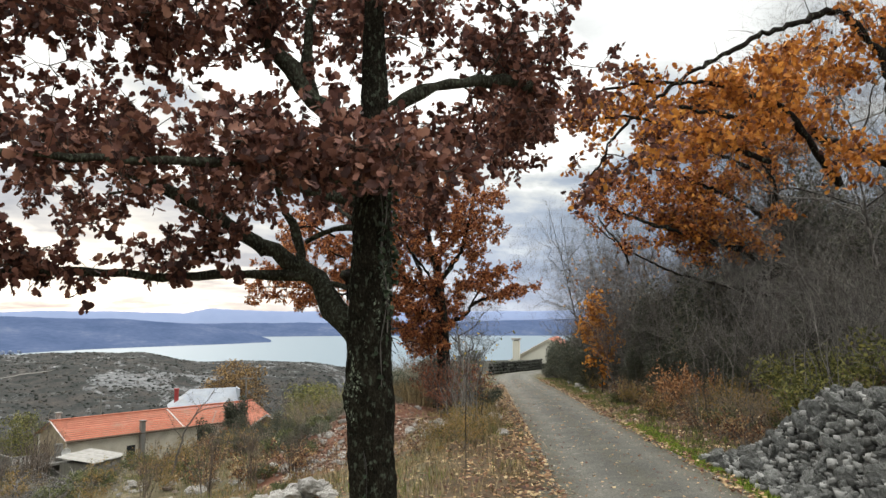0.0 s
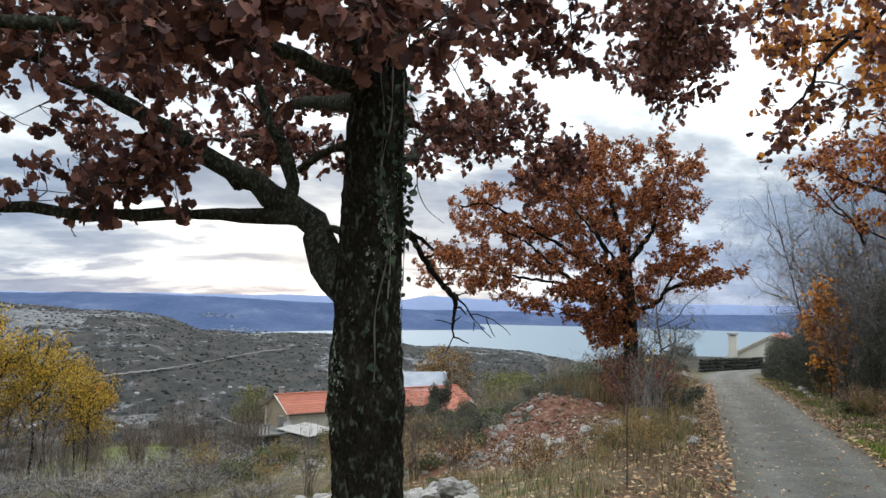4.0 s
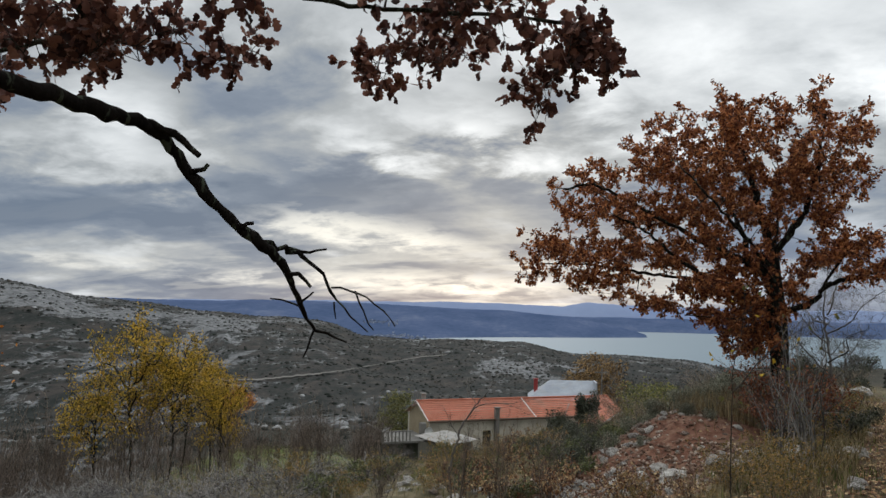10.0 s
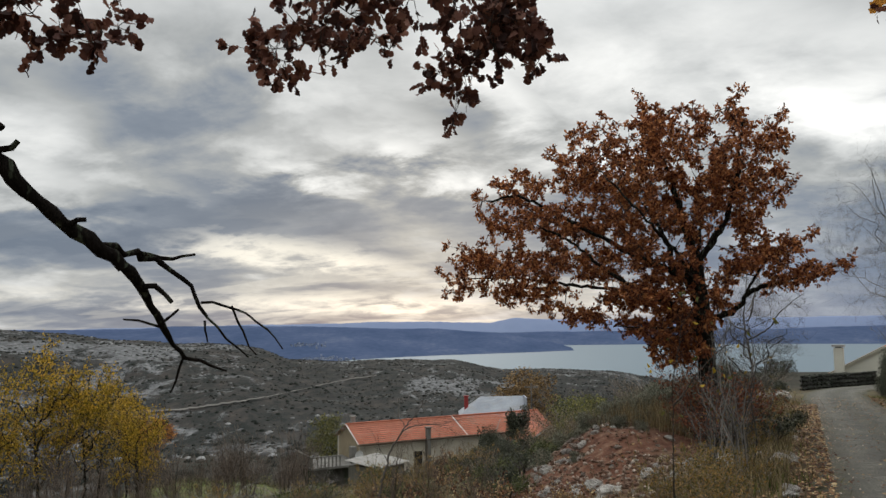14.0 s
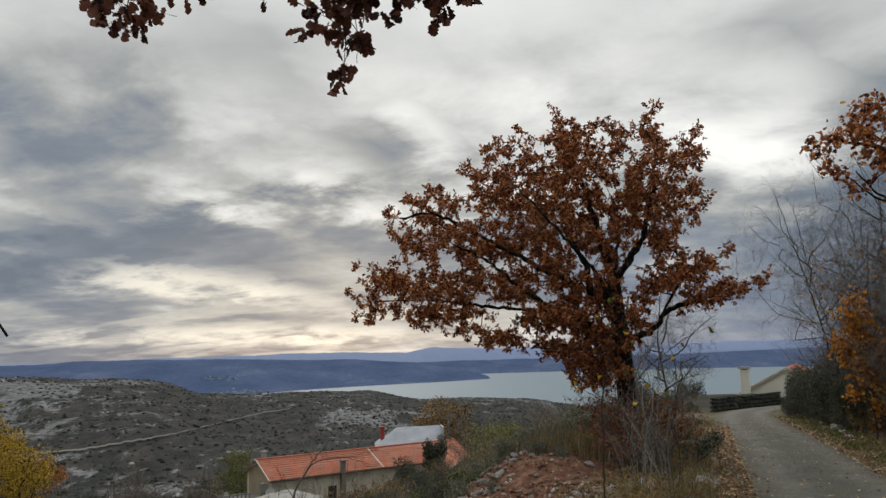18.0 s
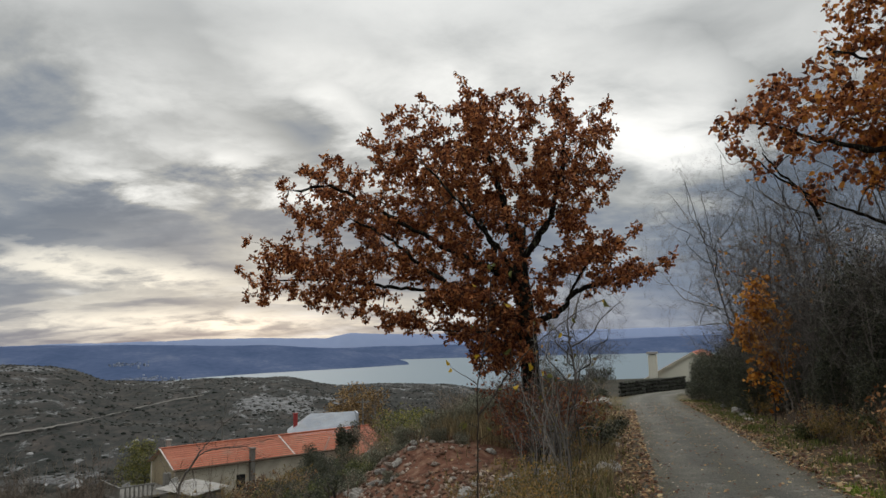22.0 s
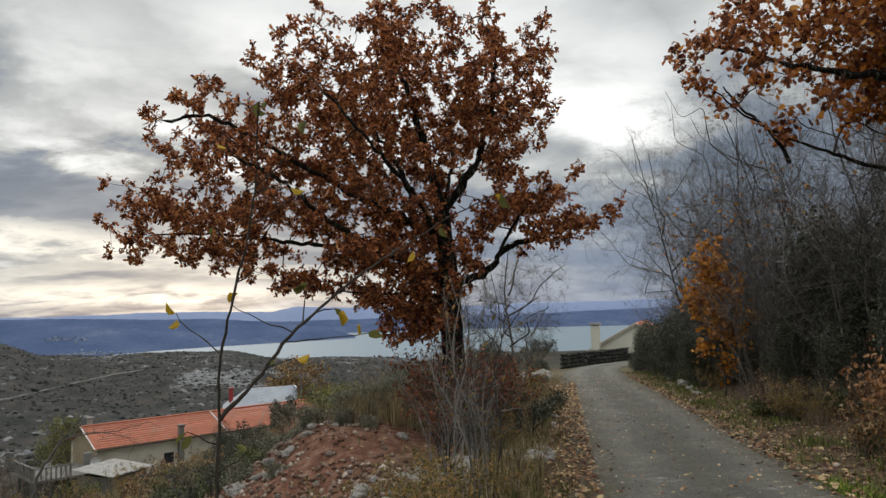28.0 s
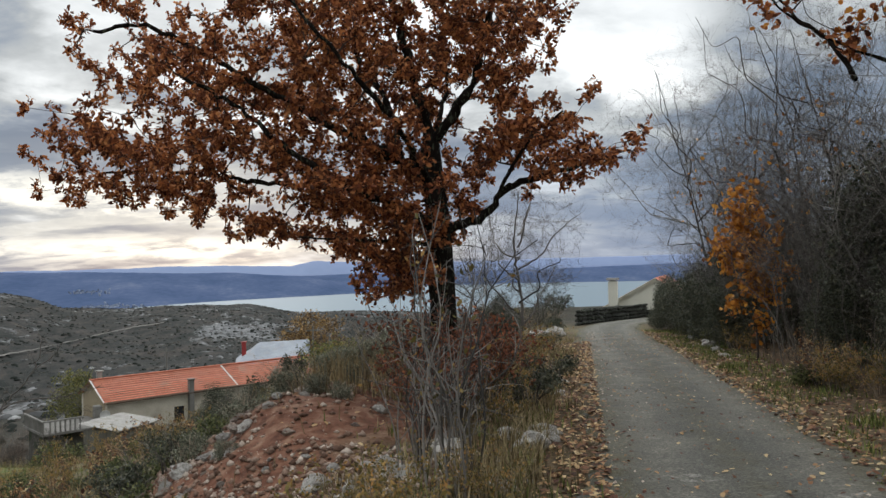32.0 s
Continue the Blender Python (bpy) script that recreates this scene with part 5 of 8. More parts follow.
    crown_low = [(480, 490, 30, 15, 1), (540, 510, 45, 22, 1), (580, 525, 25, 15, 1), (640, 480, 60, 35, 1), (700, 470, 60, 50, 1.1), (660, 540, 40, 25, 1), (720, 545, 50, 40, 1.2), (760, 500, 45, 50, 1.1), (730, 595, 40, 25, 1.1), (780, 585, 30, 30, 1), (700, 575, 22, 15, 1)]
    crown_lane_side = [(870, 425, 40, 28, 1), (930, 400, 50, 35, 1.1), (985, 380, 35, 28, 1), (960, 450, 50, 22, 1), (1020, 435, 35, 22, 1), (1060, 430, 18, 10, 0.9), (900, 370, 40, 25, 0.7), (850, 455, 18, 12, 0.8), (820, 530, 25, 15, 0.6)]
    crown_heart = [(790, 330, 45, 45, 0.9), (780, 420, 45, 35, 0.6), (745, 420, 40, 40, 0.6), (800, 480, 38, 32, 0.7), (840, 500, 25, 18, 0.7), (785, 535, 40, 28, 0.7), (770, 575, 40, 28, 0.7), (750, 610, 35, 20, 0.5), (815, 250, 35, 40, 0.8), (860, 250, 30, 40, 0.8)]
    blobs = []
    for px, py, hw, hh, wt_ in crown_heart + crown_top + crown_high + crown_middle + crown_wide + crown_low + crown_lane_side:
        px, py = 770 + (px - 770) * 0.955, 420 + (py - 420) * 0.95
        reach = max(0.6, 2.2 * math.sqrt(max(0.05, 1 - ((px - 690) / 470) ** 2)) * (0.75 if py > 480 or py < 130 else 1))
        for k in (-0.62, 0.0, 0.62):
            q = w(px, py, k * reach)
            blobs.append((q[0], q[1], q[2], hw * 0.0082, reach * 0.30, hh * 0.0082, wt_ * (0.5 if k < 0 else 1.0)))
    targets = blob_points(blobs, 1850, rng)
    pieces, lines = grow(limbs, targets, rng, step=0.22, tip=0.0042, wander=0.32)
    mids = np.array([l[2 * len(l) // 3] for l in lines if len(l) > 3])
    tw, paths = twiglets(np.concatenate([targets, mids]), 0.145, rng, per=4, r=0.0024)
    for b in pieces[: len(limbs)]:
        plant_part("bough", [b], BARK, t, smooth_=True)
    plant_part("twigwork", pieces[len(limbs):] + [tw], BARK_FAR, t, "thin dark twigs", stuff=True)
    plant_part("foliage", [leaf_set(along_twigs(paths, 13, rng, 0.016, 0.25), 0.062, rng, (OAK_LEAF * [0.74, 1, 1.3], OAK_QUADS), droop=0.25, toward=0.6 * outward(paths, 13))], LEAF_RUST, t, "rust-red and brown oak leaves", stuff=True)


road_oak()


# ---- the orange oak over the right bank ----
def bank_oak():
    rng = np.random.default_rng(23)
    bx, by = 11.1, 12.9
    bz = ground_z(bx, by) - 0.1
    o = np.array([bx, by, bz])
    rt, fw = np.array([0.971, -0.236, 0]), np.array([0.236, 0.971, 0])
    t = thing("oak_tree", (bx, by, bz), "tall oak with orange and rust leaves on the bank", "tree")

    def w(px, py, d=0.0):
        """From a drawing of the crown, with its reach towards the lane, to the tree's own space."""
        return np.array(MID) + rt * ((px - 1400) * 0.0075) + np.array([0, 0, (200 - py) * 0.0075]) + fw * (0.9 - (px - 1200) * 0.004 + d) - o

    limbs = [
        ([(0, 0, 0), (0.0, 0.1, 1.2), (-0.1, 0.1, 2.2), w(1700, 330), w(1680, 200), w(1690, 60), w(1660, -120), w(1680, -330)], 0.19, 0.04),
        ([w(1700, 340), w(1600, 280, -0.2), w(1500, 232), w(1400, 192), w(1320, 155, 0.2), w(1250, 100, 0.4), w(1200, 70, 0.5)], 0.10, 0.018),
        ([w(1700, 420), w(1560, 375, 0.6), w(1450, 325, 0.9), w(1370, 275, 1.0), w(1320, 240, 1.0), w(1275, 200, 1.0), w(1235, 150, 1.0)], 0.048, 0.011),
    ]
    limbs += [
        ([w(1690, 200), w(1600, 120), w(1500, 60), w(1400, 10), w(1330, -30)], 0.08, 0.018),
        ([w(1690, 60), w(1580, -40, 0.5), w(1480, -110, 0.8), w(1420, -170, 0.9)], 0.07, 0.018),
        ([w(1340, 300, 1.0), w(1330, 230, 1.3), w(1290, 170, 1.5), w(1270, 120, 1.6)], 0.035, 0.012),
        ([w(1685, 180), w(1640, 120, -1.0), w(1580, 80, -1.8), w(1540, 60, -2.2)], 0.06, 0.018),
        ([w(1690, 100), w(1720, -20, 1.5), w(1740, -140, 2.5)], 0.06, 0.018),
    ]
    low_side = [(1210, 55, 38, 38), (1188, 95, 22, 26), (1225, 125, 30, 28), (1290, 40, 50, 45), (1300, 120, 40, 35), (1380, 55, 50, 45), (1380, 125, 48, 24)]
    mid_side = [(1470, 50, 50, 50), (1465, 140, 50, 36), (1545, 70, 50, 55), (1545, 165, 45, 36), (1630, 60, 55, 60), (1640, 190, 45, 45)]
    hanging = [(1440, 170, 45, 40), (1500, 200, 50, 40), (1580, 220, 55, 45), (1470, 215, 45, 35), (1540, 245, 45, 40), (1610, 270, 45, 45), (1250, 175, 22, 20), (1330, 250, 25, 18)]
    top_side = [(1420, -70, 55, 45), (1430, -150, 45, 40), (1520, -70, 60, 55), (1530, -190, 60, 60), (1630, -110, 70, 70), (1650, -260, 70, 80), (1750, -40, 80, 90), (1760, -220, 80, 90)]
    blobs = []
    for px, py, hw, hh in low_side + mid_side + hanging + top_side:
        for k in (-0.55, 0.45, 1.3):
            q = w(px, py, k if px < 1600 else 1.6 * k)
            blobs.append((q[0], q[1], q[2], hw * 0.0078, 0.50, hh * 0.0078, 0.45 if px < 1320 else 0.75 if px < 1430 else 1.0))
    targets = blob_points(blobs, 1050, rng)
    pieces, lines = grow(limbs, targets, rng, step=0.2, tip=0.0042, wander=0.35)
    tw, paths = twiglets(targets, 0.22, rng, per=4, r=0.0026)
    plant_part("trunk", [pieces[0]], BARK, t, smooth_=True)
    for b in pieces[1: len(limbs)]:
        plant_part("bough", [b], BARK, t, smooth_=True)
    plant_part("twigwork", pieces[len(limbs):] + [tw], BARK_FAR, t, stuff=True)
    lv = along_twigs(paths, 6, rng, 0.03)
    # more rust leaves towards the lane, painting in that side's backlit darkness
    side = (lv + o - np.array(MID)) @ rt
    pick = rng.random(len(lv)) < np.clip(0.40 + side * 0.22, 0.12, 0.85)
    plant_part("foliage", [leaf_set(lv[pick], 0.085, rng, droop=0.15)], LEAF_ORANGE, t, "bright orange oak leaves", stuff=True)
    plant_part("foliage", [leaf_set(lv[~pick], 0.085, rng, droop=0.15)], LEAF_RUST, t, "rust-brown oak leaves", stuff=True)


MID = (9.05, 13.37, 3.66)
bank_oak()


# ---- a third oak beside the stone heap: only its outer boughs reach over the lane ----
def heap_oak():
    rng = np.random.default_rng(29)
    bx, by = 8.0, 5.4
    bz = ground_z(bx, by) - 0.1
    o = np.array([bx, by, bz])
    t = thing("oak_tree", (bx, by, bz), "oak beside the stone heap with dull brown leaves", "tree")

    def loc(pts):
        return np.array(pts) - o

    limbs = [
        ([(8.0, 5.4, bz), (7.9, 5.5, 1.6), (7.7, 5.6, 3.0), (7.5, 5.8, 4.4), (7.6, 5.9, 5.8)], 0.18, 0.05),
        ([(7.65, 5.6, 3.4), (7.2, 5.65, 5.1), (6.6, 5.7, 5.7), (5.4, 5.8, 5.25), (4.2, 5.9, 4.6), (3.2, 5.9, 3.75), (2.8, 5.8, 3.2)], 0.07, 0.012),
        ([(7.6, 5.7, 3.6), (6.4, 6.6, 4.3), (5.0, 7.4, 4.7), (4.0, 7.8, 4.6)], 0.07, 0.014),
        ([(6.4, 5.7, 3.3), (5.4, 5.5, 4.2), (4.2, 5.5, 4.4), (3.2, 5.6, 4.3), (2.6, 5.7, 4.1)], 0.05, 0.012),
        ([(5.4, 5.8, 3.55), (4.8, 6.4, 4.0), (4.0, 6.8, 4.3), (3.4, 6.9, 4.2)], 0.04, 0.012),
    ]
    blobs = [(2.80, 5.8, 3.0, 0.28, 0.3, 0.22, 1.6), (3.1, 6.0, 3.35, 0.4, 0.4, 0.25, 1.3), (3.7, 5.8, 3.45, 0.45, 0.4, 0.28, 1.3), (3.5, 6.8, 4.2, 0.5, 0.5, 0.3), (4.3, 6.4, 3.95, 0.55, 0.5, 0.3), (4.7, 7.4, 4.6, 0.6, 0.6, 0.35), (4.0, 7.8, 4.6, 0.5, 0.5, 0.3),
             (5.2, 6.0, 3.9, 0.6, 0.5, 0.35), (6.2, 6.2, 4.4, 0.8, 0.7, 0.5), (7.2, 6.0, 5.4, 1.0, 1.0, 0.7), (6.4, 5.4, 3.6, 0.6, 0.6, 0.4)]
    blobs += UPPER
    targets = loc(blob_points(blobs, 330, rng))
    pieces, lines = grow([(loc(p), a, b) for p, a, b in limbs], targets, rng, step=0.14, tip=0.003, wander=0.35)
    tw, paths = twiglets(np.concatenate([targets, np.array([l[len(l) // 2] for l in lines])]), 0.17, rng, per=3, r=0.0018)
    plant_part("trunk", [pieces[0]], BARK, t, smooth_=True)
    for b in pieces[1: len(limbs)]:
        plant_part("bough", [b], BARK, t, smooth_=True)
    plant_part("twigwork", pieces[len(limbs):] + [tw], BARK_FAR, t, stuff=True)
    lv = along_twigs(paths, 4, rng)
    far_side = rng.random(len(lv)) < np.clip(0.9 - (lv[:, 0] + bx - 2.4) * 0.45, 0.1, 0.9)
    plant_part("foliage", [leaf_set(lv[far_side], 0.075, rng, droop=0.25)], LEAF_BROWN, t, "dull brown lobed leaves", stuff=True)
    plant_part("foliage", [leaf_set(lv[~far_side], 0.075, rng, droop=0.25)], LEAF_ORANGE, t, "orange lobed leaves", stuff=True)


UPPER = [(2.6, 5.7, 4.05, 0.5, 0.5, 0.3), (3.4, 5.7, 4.3, 0.5, 0.5, 0.3), (4.2, 5.5, 4.3, 0.55, 0.5, 0.35), (4.7, 5.1, 4.1, 0.5, 0.5, 0.4), (3.3, 5.2, 3.6, 0.4, 0.4, 0.3), (4.3, 5.5, 3.7, 0.45, 0.5, 0.3), (5.2, 5.4, 4.6, 0.6, 0.6, 0.4)]
heap_oak()


# ---- thickets, shrubs and small trees ----
def stems_fan(n, height, spread, rng, k=9, lean=(0, 0, 0), wave=0.08, foot=0.25):
    """Stems rising from one foot and leaning outwards: paths (n, k, 3)."""
    a = rng.uniform(0, 2 * np.pi, n)
    out = np.stack([np.cos(a), np.sin(a), 0 * a], 1) * (spread * rng.random(n) ** 0.6)[:, None] + np.array(lean)
    h = height * rng.uniform(0.55, 1.0, n)
    f = np.linspace(0, 1, k)
    p = np.zeros((n, k, 3))
    start = np.stack([np.cos(a), np.sin(a), 0 * a], 1) * (foot * rng.random(n))[:, None]
    p += start[:, None, :] + out[:, None, :] * (f ** 1.5)[None, :, None]
    p[:, :, 2] += h[:, None] * f[None] ** 0.9
    ph = rng.uniform(0, 6.28, (n, 1, 3))
    p += wave * np.sin(f[None, :, None] * rng.uniform(4, 9, (n, 1, 3)) + ph) * f[None, :, None] * height / 3
    return p


def side_twigs(paths, per, length, rng, k=5, start=0.3, up=0.5, droop=0.0):
    S, K, _ = paths.shape
    i = np.repeat(np.arange(S), per)
    f = rng.uniform(start, 0.98, len(i)) * (K - 1)
    j = np.minimum(f.astype(int), K - 2)
    u = (f - j)[:, None]
    at = paths[i, j] * (1 - u) + paths[i, j + 1] * u
    tan = paths[i, j + 1] - paths[i, j]
    tan /= np.linalg.norm(tan, axis=1, keepdims=True) + 1e-9
    d = rng.normal(size=at.shape) * 0.8 + tan * 0.8
    d[:, 2] += up
    d /= np.linalg.norm(d, axis=1, keepdims=True)
    L = (length * rng.uniform(0.35, 1.1, len(i)) * (1.15 - f / K))[:, None]
    g = np.linspace(0, 1, k)
    bend = rng.normal(size=at.shape) * 0.25
    bend[:, 2] -= droop
    return at[:, None, :] + (d[:, None, :] * g[None, :, None] + bend[:, None, :] * (g ** 2)[None, :, None]) * L[:, None, :]


def taper(paths, r0, r1):
    S, K, _ = paths.shape
    return np.repeat(np.linspace(r0, r1, K)[None], S, axis=0)


def bare_shrub(name, seed, height, spread, stems, material, label, category="shrub", leaf=None, nleaf=0, leaf_size=0.06, r=0.012, twigs=7, group="", lean=(0, 0, 0), fine=4, wave=0.12, foot=0.25):
    """Many thin stems with side twigs, with or without leaves; built at the origin."""
    rng = np.random.default_rng(seed)
    t = thing(name, (0, 0, 0), label, category, group)
    p = stems_fan(stems, height, spread, rng, lean=lean, wave=wave, foot=foot)
    s1 = side_twigs(p, twigs, height * 0.36, rng)
    s2 = side_twigs(s1, fine, height * 0.14, rng, k=4)
    plant_part("branchwork", [tube_set(p, taper(p, r, r * 0.3), 5)], material, t, stuff=True)
    plant_part("twigwork", [tube_set(s1, taper(s1, r * 0.4, r * 0.16), 4), tube_set(s2, taper(s2, r * 0.22, r * 0.10), 3)], material, t, stuff=True)
    if leaf:
        at = np.concatenate([along_twigs(s2, 2, rng), along_twigs(s1, 3, rng)])
        at = at[rng.permutation(len(at))[:nleaf]]
        plant_part("foliage", [leaf_set(at, leaf_size, rng, (OVAL_LEAF, OVAL_QUADS))], leaf, t, stuff=True)
    return t


def small_tree(name, seed, height, crown, material, label, leaf=None, nleaf=0, leaf_size=0.07, r=0.06, group="", shape=(OVAL_LEAF, OVAL_QUADS), targets=160, forks=5, low=0.3, clumps_=0, per=5):
    """A young tree: a leaning stem, a few boughs, fine twigs."""
    rng = np.random.default_rng(seed)
    t = thing(name, (0, 0, 0), label, "tree", group)
    limbs = [([(0, 0, 0), (0.03 * height, 0.02 * height, 0.3 * height), (0.0, 0.05 * height, 0.6 * height), (0.04 * height, 0.03 * height, 0.95 * height)], r, r * 0.2)]
    for i in range(forks):
        z = height * (low + (0.75 - low) * i / forks)
        a = i * 2.4 + rng.uniform(-0.4, 0.4)
        d = np.array([math.cos(a), math.sin(a), 0])
        L = crown * rng.uniform(0.6, 1.0)
        path_ = [np.array([0.02 * height, 0.03 * height, z])]
        for q in (0.2, 0.4, 0.6, 0.8, 1.0):
            path_.append(d * L * q + [0, 0, z + 0.3 * height * q ** 1.2] + rng.normal(size=3) * L * 0.09)
        limbs.append((path_, r * 0.5, r * 0.12))
    v = rng.normal(size=(targets, 3))
    v /= np.linalg.norm(v, axis=1, keepdims=True)
    tg = v * (rng.random((targets, 1)) ** 0.4) * np.array([crown, crown, height * (1 - low) * 0.5]) + np.array([0, 0, height * (low + (1 - low) * 0.55)])
    if clumps_:
        mid_ = tg[rng.permutation(targets)[:clumps_]]
        tg = mid_[rng.integers(0, clumps_, targets)] + rng.normal(size=(targets, 3)) * np.array([crown, crown, crown * 0.8]) * 0.15
    pieces, lines = grow(limbs, tg, rng, step=height * 0.05, tip=r * 0.06, wander=0.35)
    tw, paths = twiglets(np.concatenate([tg, np.array([l[len(l) // 2] for l in lines])]), height * 0.09, rng, per=per, r=r * 0.035, up=0.6)
    plant_part("trunk", [pieces[0]], material, t, smooth_=True)
    plant_part("branchwork", pieces[1: len(limbs)], material, t, stuff=True)
    plant_part("twigwork", pieces[len(limbs):] + [tw], material, t, stuff=True)
    if leaf:
        at = along_twigs(paths, 4, rng, 0.03)
        at = at[rng.permutation(len(at))[:nleaf]]
        plant_part("foliage", [leaf_set(at, leaf_size, rng, shape)], leaf, t, stuff=True)
    return t


def leafy_bush(name, seed, rad, height, leaf, label, n=2600, size=0.07, group="", material=None):
    """A dense bush: a few stems inside a ragged heap of small leaves."""
    rng = np.random.default_rng(seed)
    t = thing(name, (0, 0, 0), label, "bush", group)
    p = stems_fan(12, height * 0.85, rad * 0.8, rng)
    s1 = side_twigs(p, 8, height * 0.4, rng)
    plant_part("branchwork", [tube_set(p, taper(p, 0.02, 0.006), 5), tube_set(s1, taper(s1, 0.006, 0.002), 3)], material or TWIG_DARK, t, stuff=True)
    lumps = [(rad * 0.62 * math.cos(a), rad * 0.62 * math.sin(a), height * h, rad * 0.42, rad * 0.42, height * 0.24) for a, h in zip(rng.uniform(0, 6.28, 11), rng.uniform(0.18, 0.8, 11))]
    at = blob_points(lumps, n, rng)
    at = at[at[:, 2] > 0.03]
    plant_part("foliage", [leaf_set(at, size, rng, (OVAL_LEAF, OVAL_QUADS), droop=0.0)], leaf, t, stuff=True)
    return t


def at_road(s, n, dz=0.0):
    x, y = U * s + N * n
    return x, y, ground_z(x, y) + dz


def put(ob, s, n, turn=0.0, size=1.0, dz=-0.05):
    ob.location = at_road(s, n, dz)
    ob.rotation_euler = (0, 0, turn)
    ob.scale = (size, size, size)
    return ob


def again(ob, s, n, turn, size=1.0, dz=-0.05):
    c = copy_thing(ob, Matrix.Translation(at_road(s, n, dz)) @ Matrix.Rotation(turn, 4, "Z"))
    c.scale = (size, size, size)
    return c


rnd = random.Random(4)
# right bank: bare trees, twiggy shrubs and dark evergreens
tall = [small_tree("bare_tree", 31 + i, 7.0, 2.3, (TWIG_MID, TWIG_DARK, TWIG_MID)[i], "leafless grey tree on the bank, finely twigged", r=0.034, group="bare trees on the bank", targets=300, forks=9, low=0.15, per=4) for i in range(3)]
spots = [(30, 4.6), (27, 5.0), (36, 6.0), (23.5, 5.6), (20, 7.0), (17, 8.2), (22, 8.8), (13, 7.4), (10, 7.6), (19, 10.5), (25, 4.4), (28.5, 3.9), (32, 4.1), (26, 5.6), (22.4, 6.6), (16, 7.6), (20, 8.8), (10.5, 6.4), (8.2, 6.6)]
for i, (s, n) in enumerate(spots):
    k = rnd.uniform(0.85, 1.15)
    m = Matrix.Translation(at_road(s, n, -0.05)) @ Matrix.Rotation(radians(-rnd.uniform(3, 19)), 4, Vector((*U, 0))) @ Matrix.Rotation(rnd.uniform(0, 6), 4, "Z")
    if i < 3:
        tall[i].matrix_basis = m @ Matrix.Diagonal((k, k, k, 1))
    else:
        copy_thing(tall[i % 3], m).scale = (k, k, k)
last = small_tree("thinning_tree", 36, 6.0, 1.9, TWIG_DARK, "almost bare dark tree with a few last amber leaves", LEAF_AMBER, 130, 0.11, r=0.05, group="almost bare trees on the bank", shape=(OAK_LEAF, OAK_QUADS), targets=200, forks=8, low=0.2, clumps_=40)
put(last, 26.4, 4.2, 0.8, 0.95)
again(last, 24.4, 5.0, 2.9, 0.9)
again(last, 30.2, 4.4, 4.4, 0.9)
scrub = [bare_shrub("bare_shrub", 41 + i, 3.4, 1.3, 17, (TWIG_MID, TWIG_DARK, TWIG_MID)[i], "tangled leafless shrub on the bank", group="bare shrubs on the bank", twigs=16, fine=8, r=0.0085, wave=0.32, foot=1.0) for i in range(3)]
first = [True] * 3
for j in range(40):
    s, n = rnd.uniform(7.5, 38), 3.9 + 4.5 * rnd.random() ** 1.4
    i, k = j % 3, rnd.uniform(0.7, 1.25)
    if s < 12:
        n += 1.2
    put(scrub[i], s, n, rnd.uniform(0, 6), k) if first[i] else again(scrub[i], s, n, rnd.uniform(0, 6), k)
    first[i] = False
for s, n, k in ((24.6, 4.8, 1.25), (22.6, 5.0, 1.35), (21.4, 4.8, 1.2), (20.6, 5.8, 1.5), (19.4, 5.4, 1.4), (18.4, 5.2, 1.3), (17.4, 6.4, 1.7), (16.4, 5.8, 1.4), (18.4, 7.6, 1.9), (15.2, 6.2, 1.4), (26.0, 4.7, 1.2)):
    again(scrub[int(10 * s) % 3], s, n, rnd.uniform(0, 6), k)
dark = [leafy_bush("evergreen_bush", 51 + i, 1.35, 2.7, LEAF_GREEN, "dense dark evergreen bush at the road edge", n=12000, size=0.062, group="evergreen bushes on the bank") for i in range(2)]
back_row = [(33, 4.0, 1.05), (30.5, 4.2, 0.95), (27.5, 4.4, 1.0), (24.4, 5.6, 1.2), (21, 5.2, 1.15), (18.5, 5.4, 1.2), (35.5, 4.6, 1.0), (16.0, 6.6, 1.3), (13.5, 7.4, 1.3), (19, 8.0, 1.6), (37.5, 6.0, 1.2), (11, 8.5, 1.3)]
front_row = [(20, 4.7, 0.85), (25.5, 4.6, 1.0), (17, 5.0, 0.85), (28.8, 3.4, 0.75), (32, 3.3, 0.8), (18.6, 4.3, 0.6), (20.6, 4.0, 0.6), (22.0, 4.5, 0.6), (25.4, 4.4, 0.65), (26.8, 3.4, 0.65), (30.4, 3.3, 0.65), (34, 3.3, 0.75), (36, 3.4, 0.8), (37.6, 3.8, 0.8), (39, 4.6, 0.9), (35.2, 2.9, 0.45)]
fill_row = [(21.0, 6.8, 1.35), (19.5, 9.0, 1.6), (17.5, 7.6, 1.7), (22.5, 5.8, 1.1), (23.5, 7.4, 1.2), (16.5, 5.6, 1.2), (20.5, 5.0, 1.0), (18.6, 11, 1.9), (22, 10, 1.6), (27.5, 5.6, 1.0), (38.4, 3.0, 0.45), (16.4, 4.7, 0.6), (14.8, 5.2, 0.7), (22.2, 4.9, 0.9), (18.2, 6.4, 1.3), (14.4, 6.2, 1.1), (15.6, 5.4, 0.8), (26.2, 5.8, 0.9), (30, 5.4, 0.9), (33.5, 5.2, 0.9), (15, 8.4, 1.6), (12, 10, 1.6)]
for j, (s, n, k) in enumerate(back_row + front_row + fill_row):
    k *= 0.72 if s < 15 else 1.0
    put(dark[j], s, n, rnd.uniform(0, 6), k) if j < 2 else again(dark[j % 2], s, n, rnd.uniform(0, 6), k)
olive = leafy_bush("undergrowth_bush", 61, 0.8, 1.1, LEAF_OLIVE, "low yellow-green undergrowth bush by the stone heap", n=1800, size=0.06, group="undergrowth")
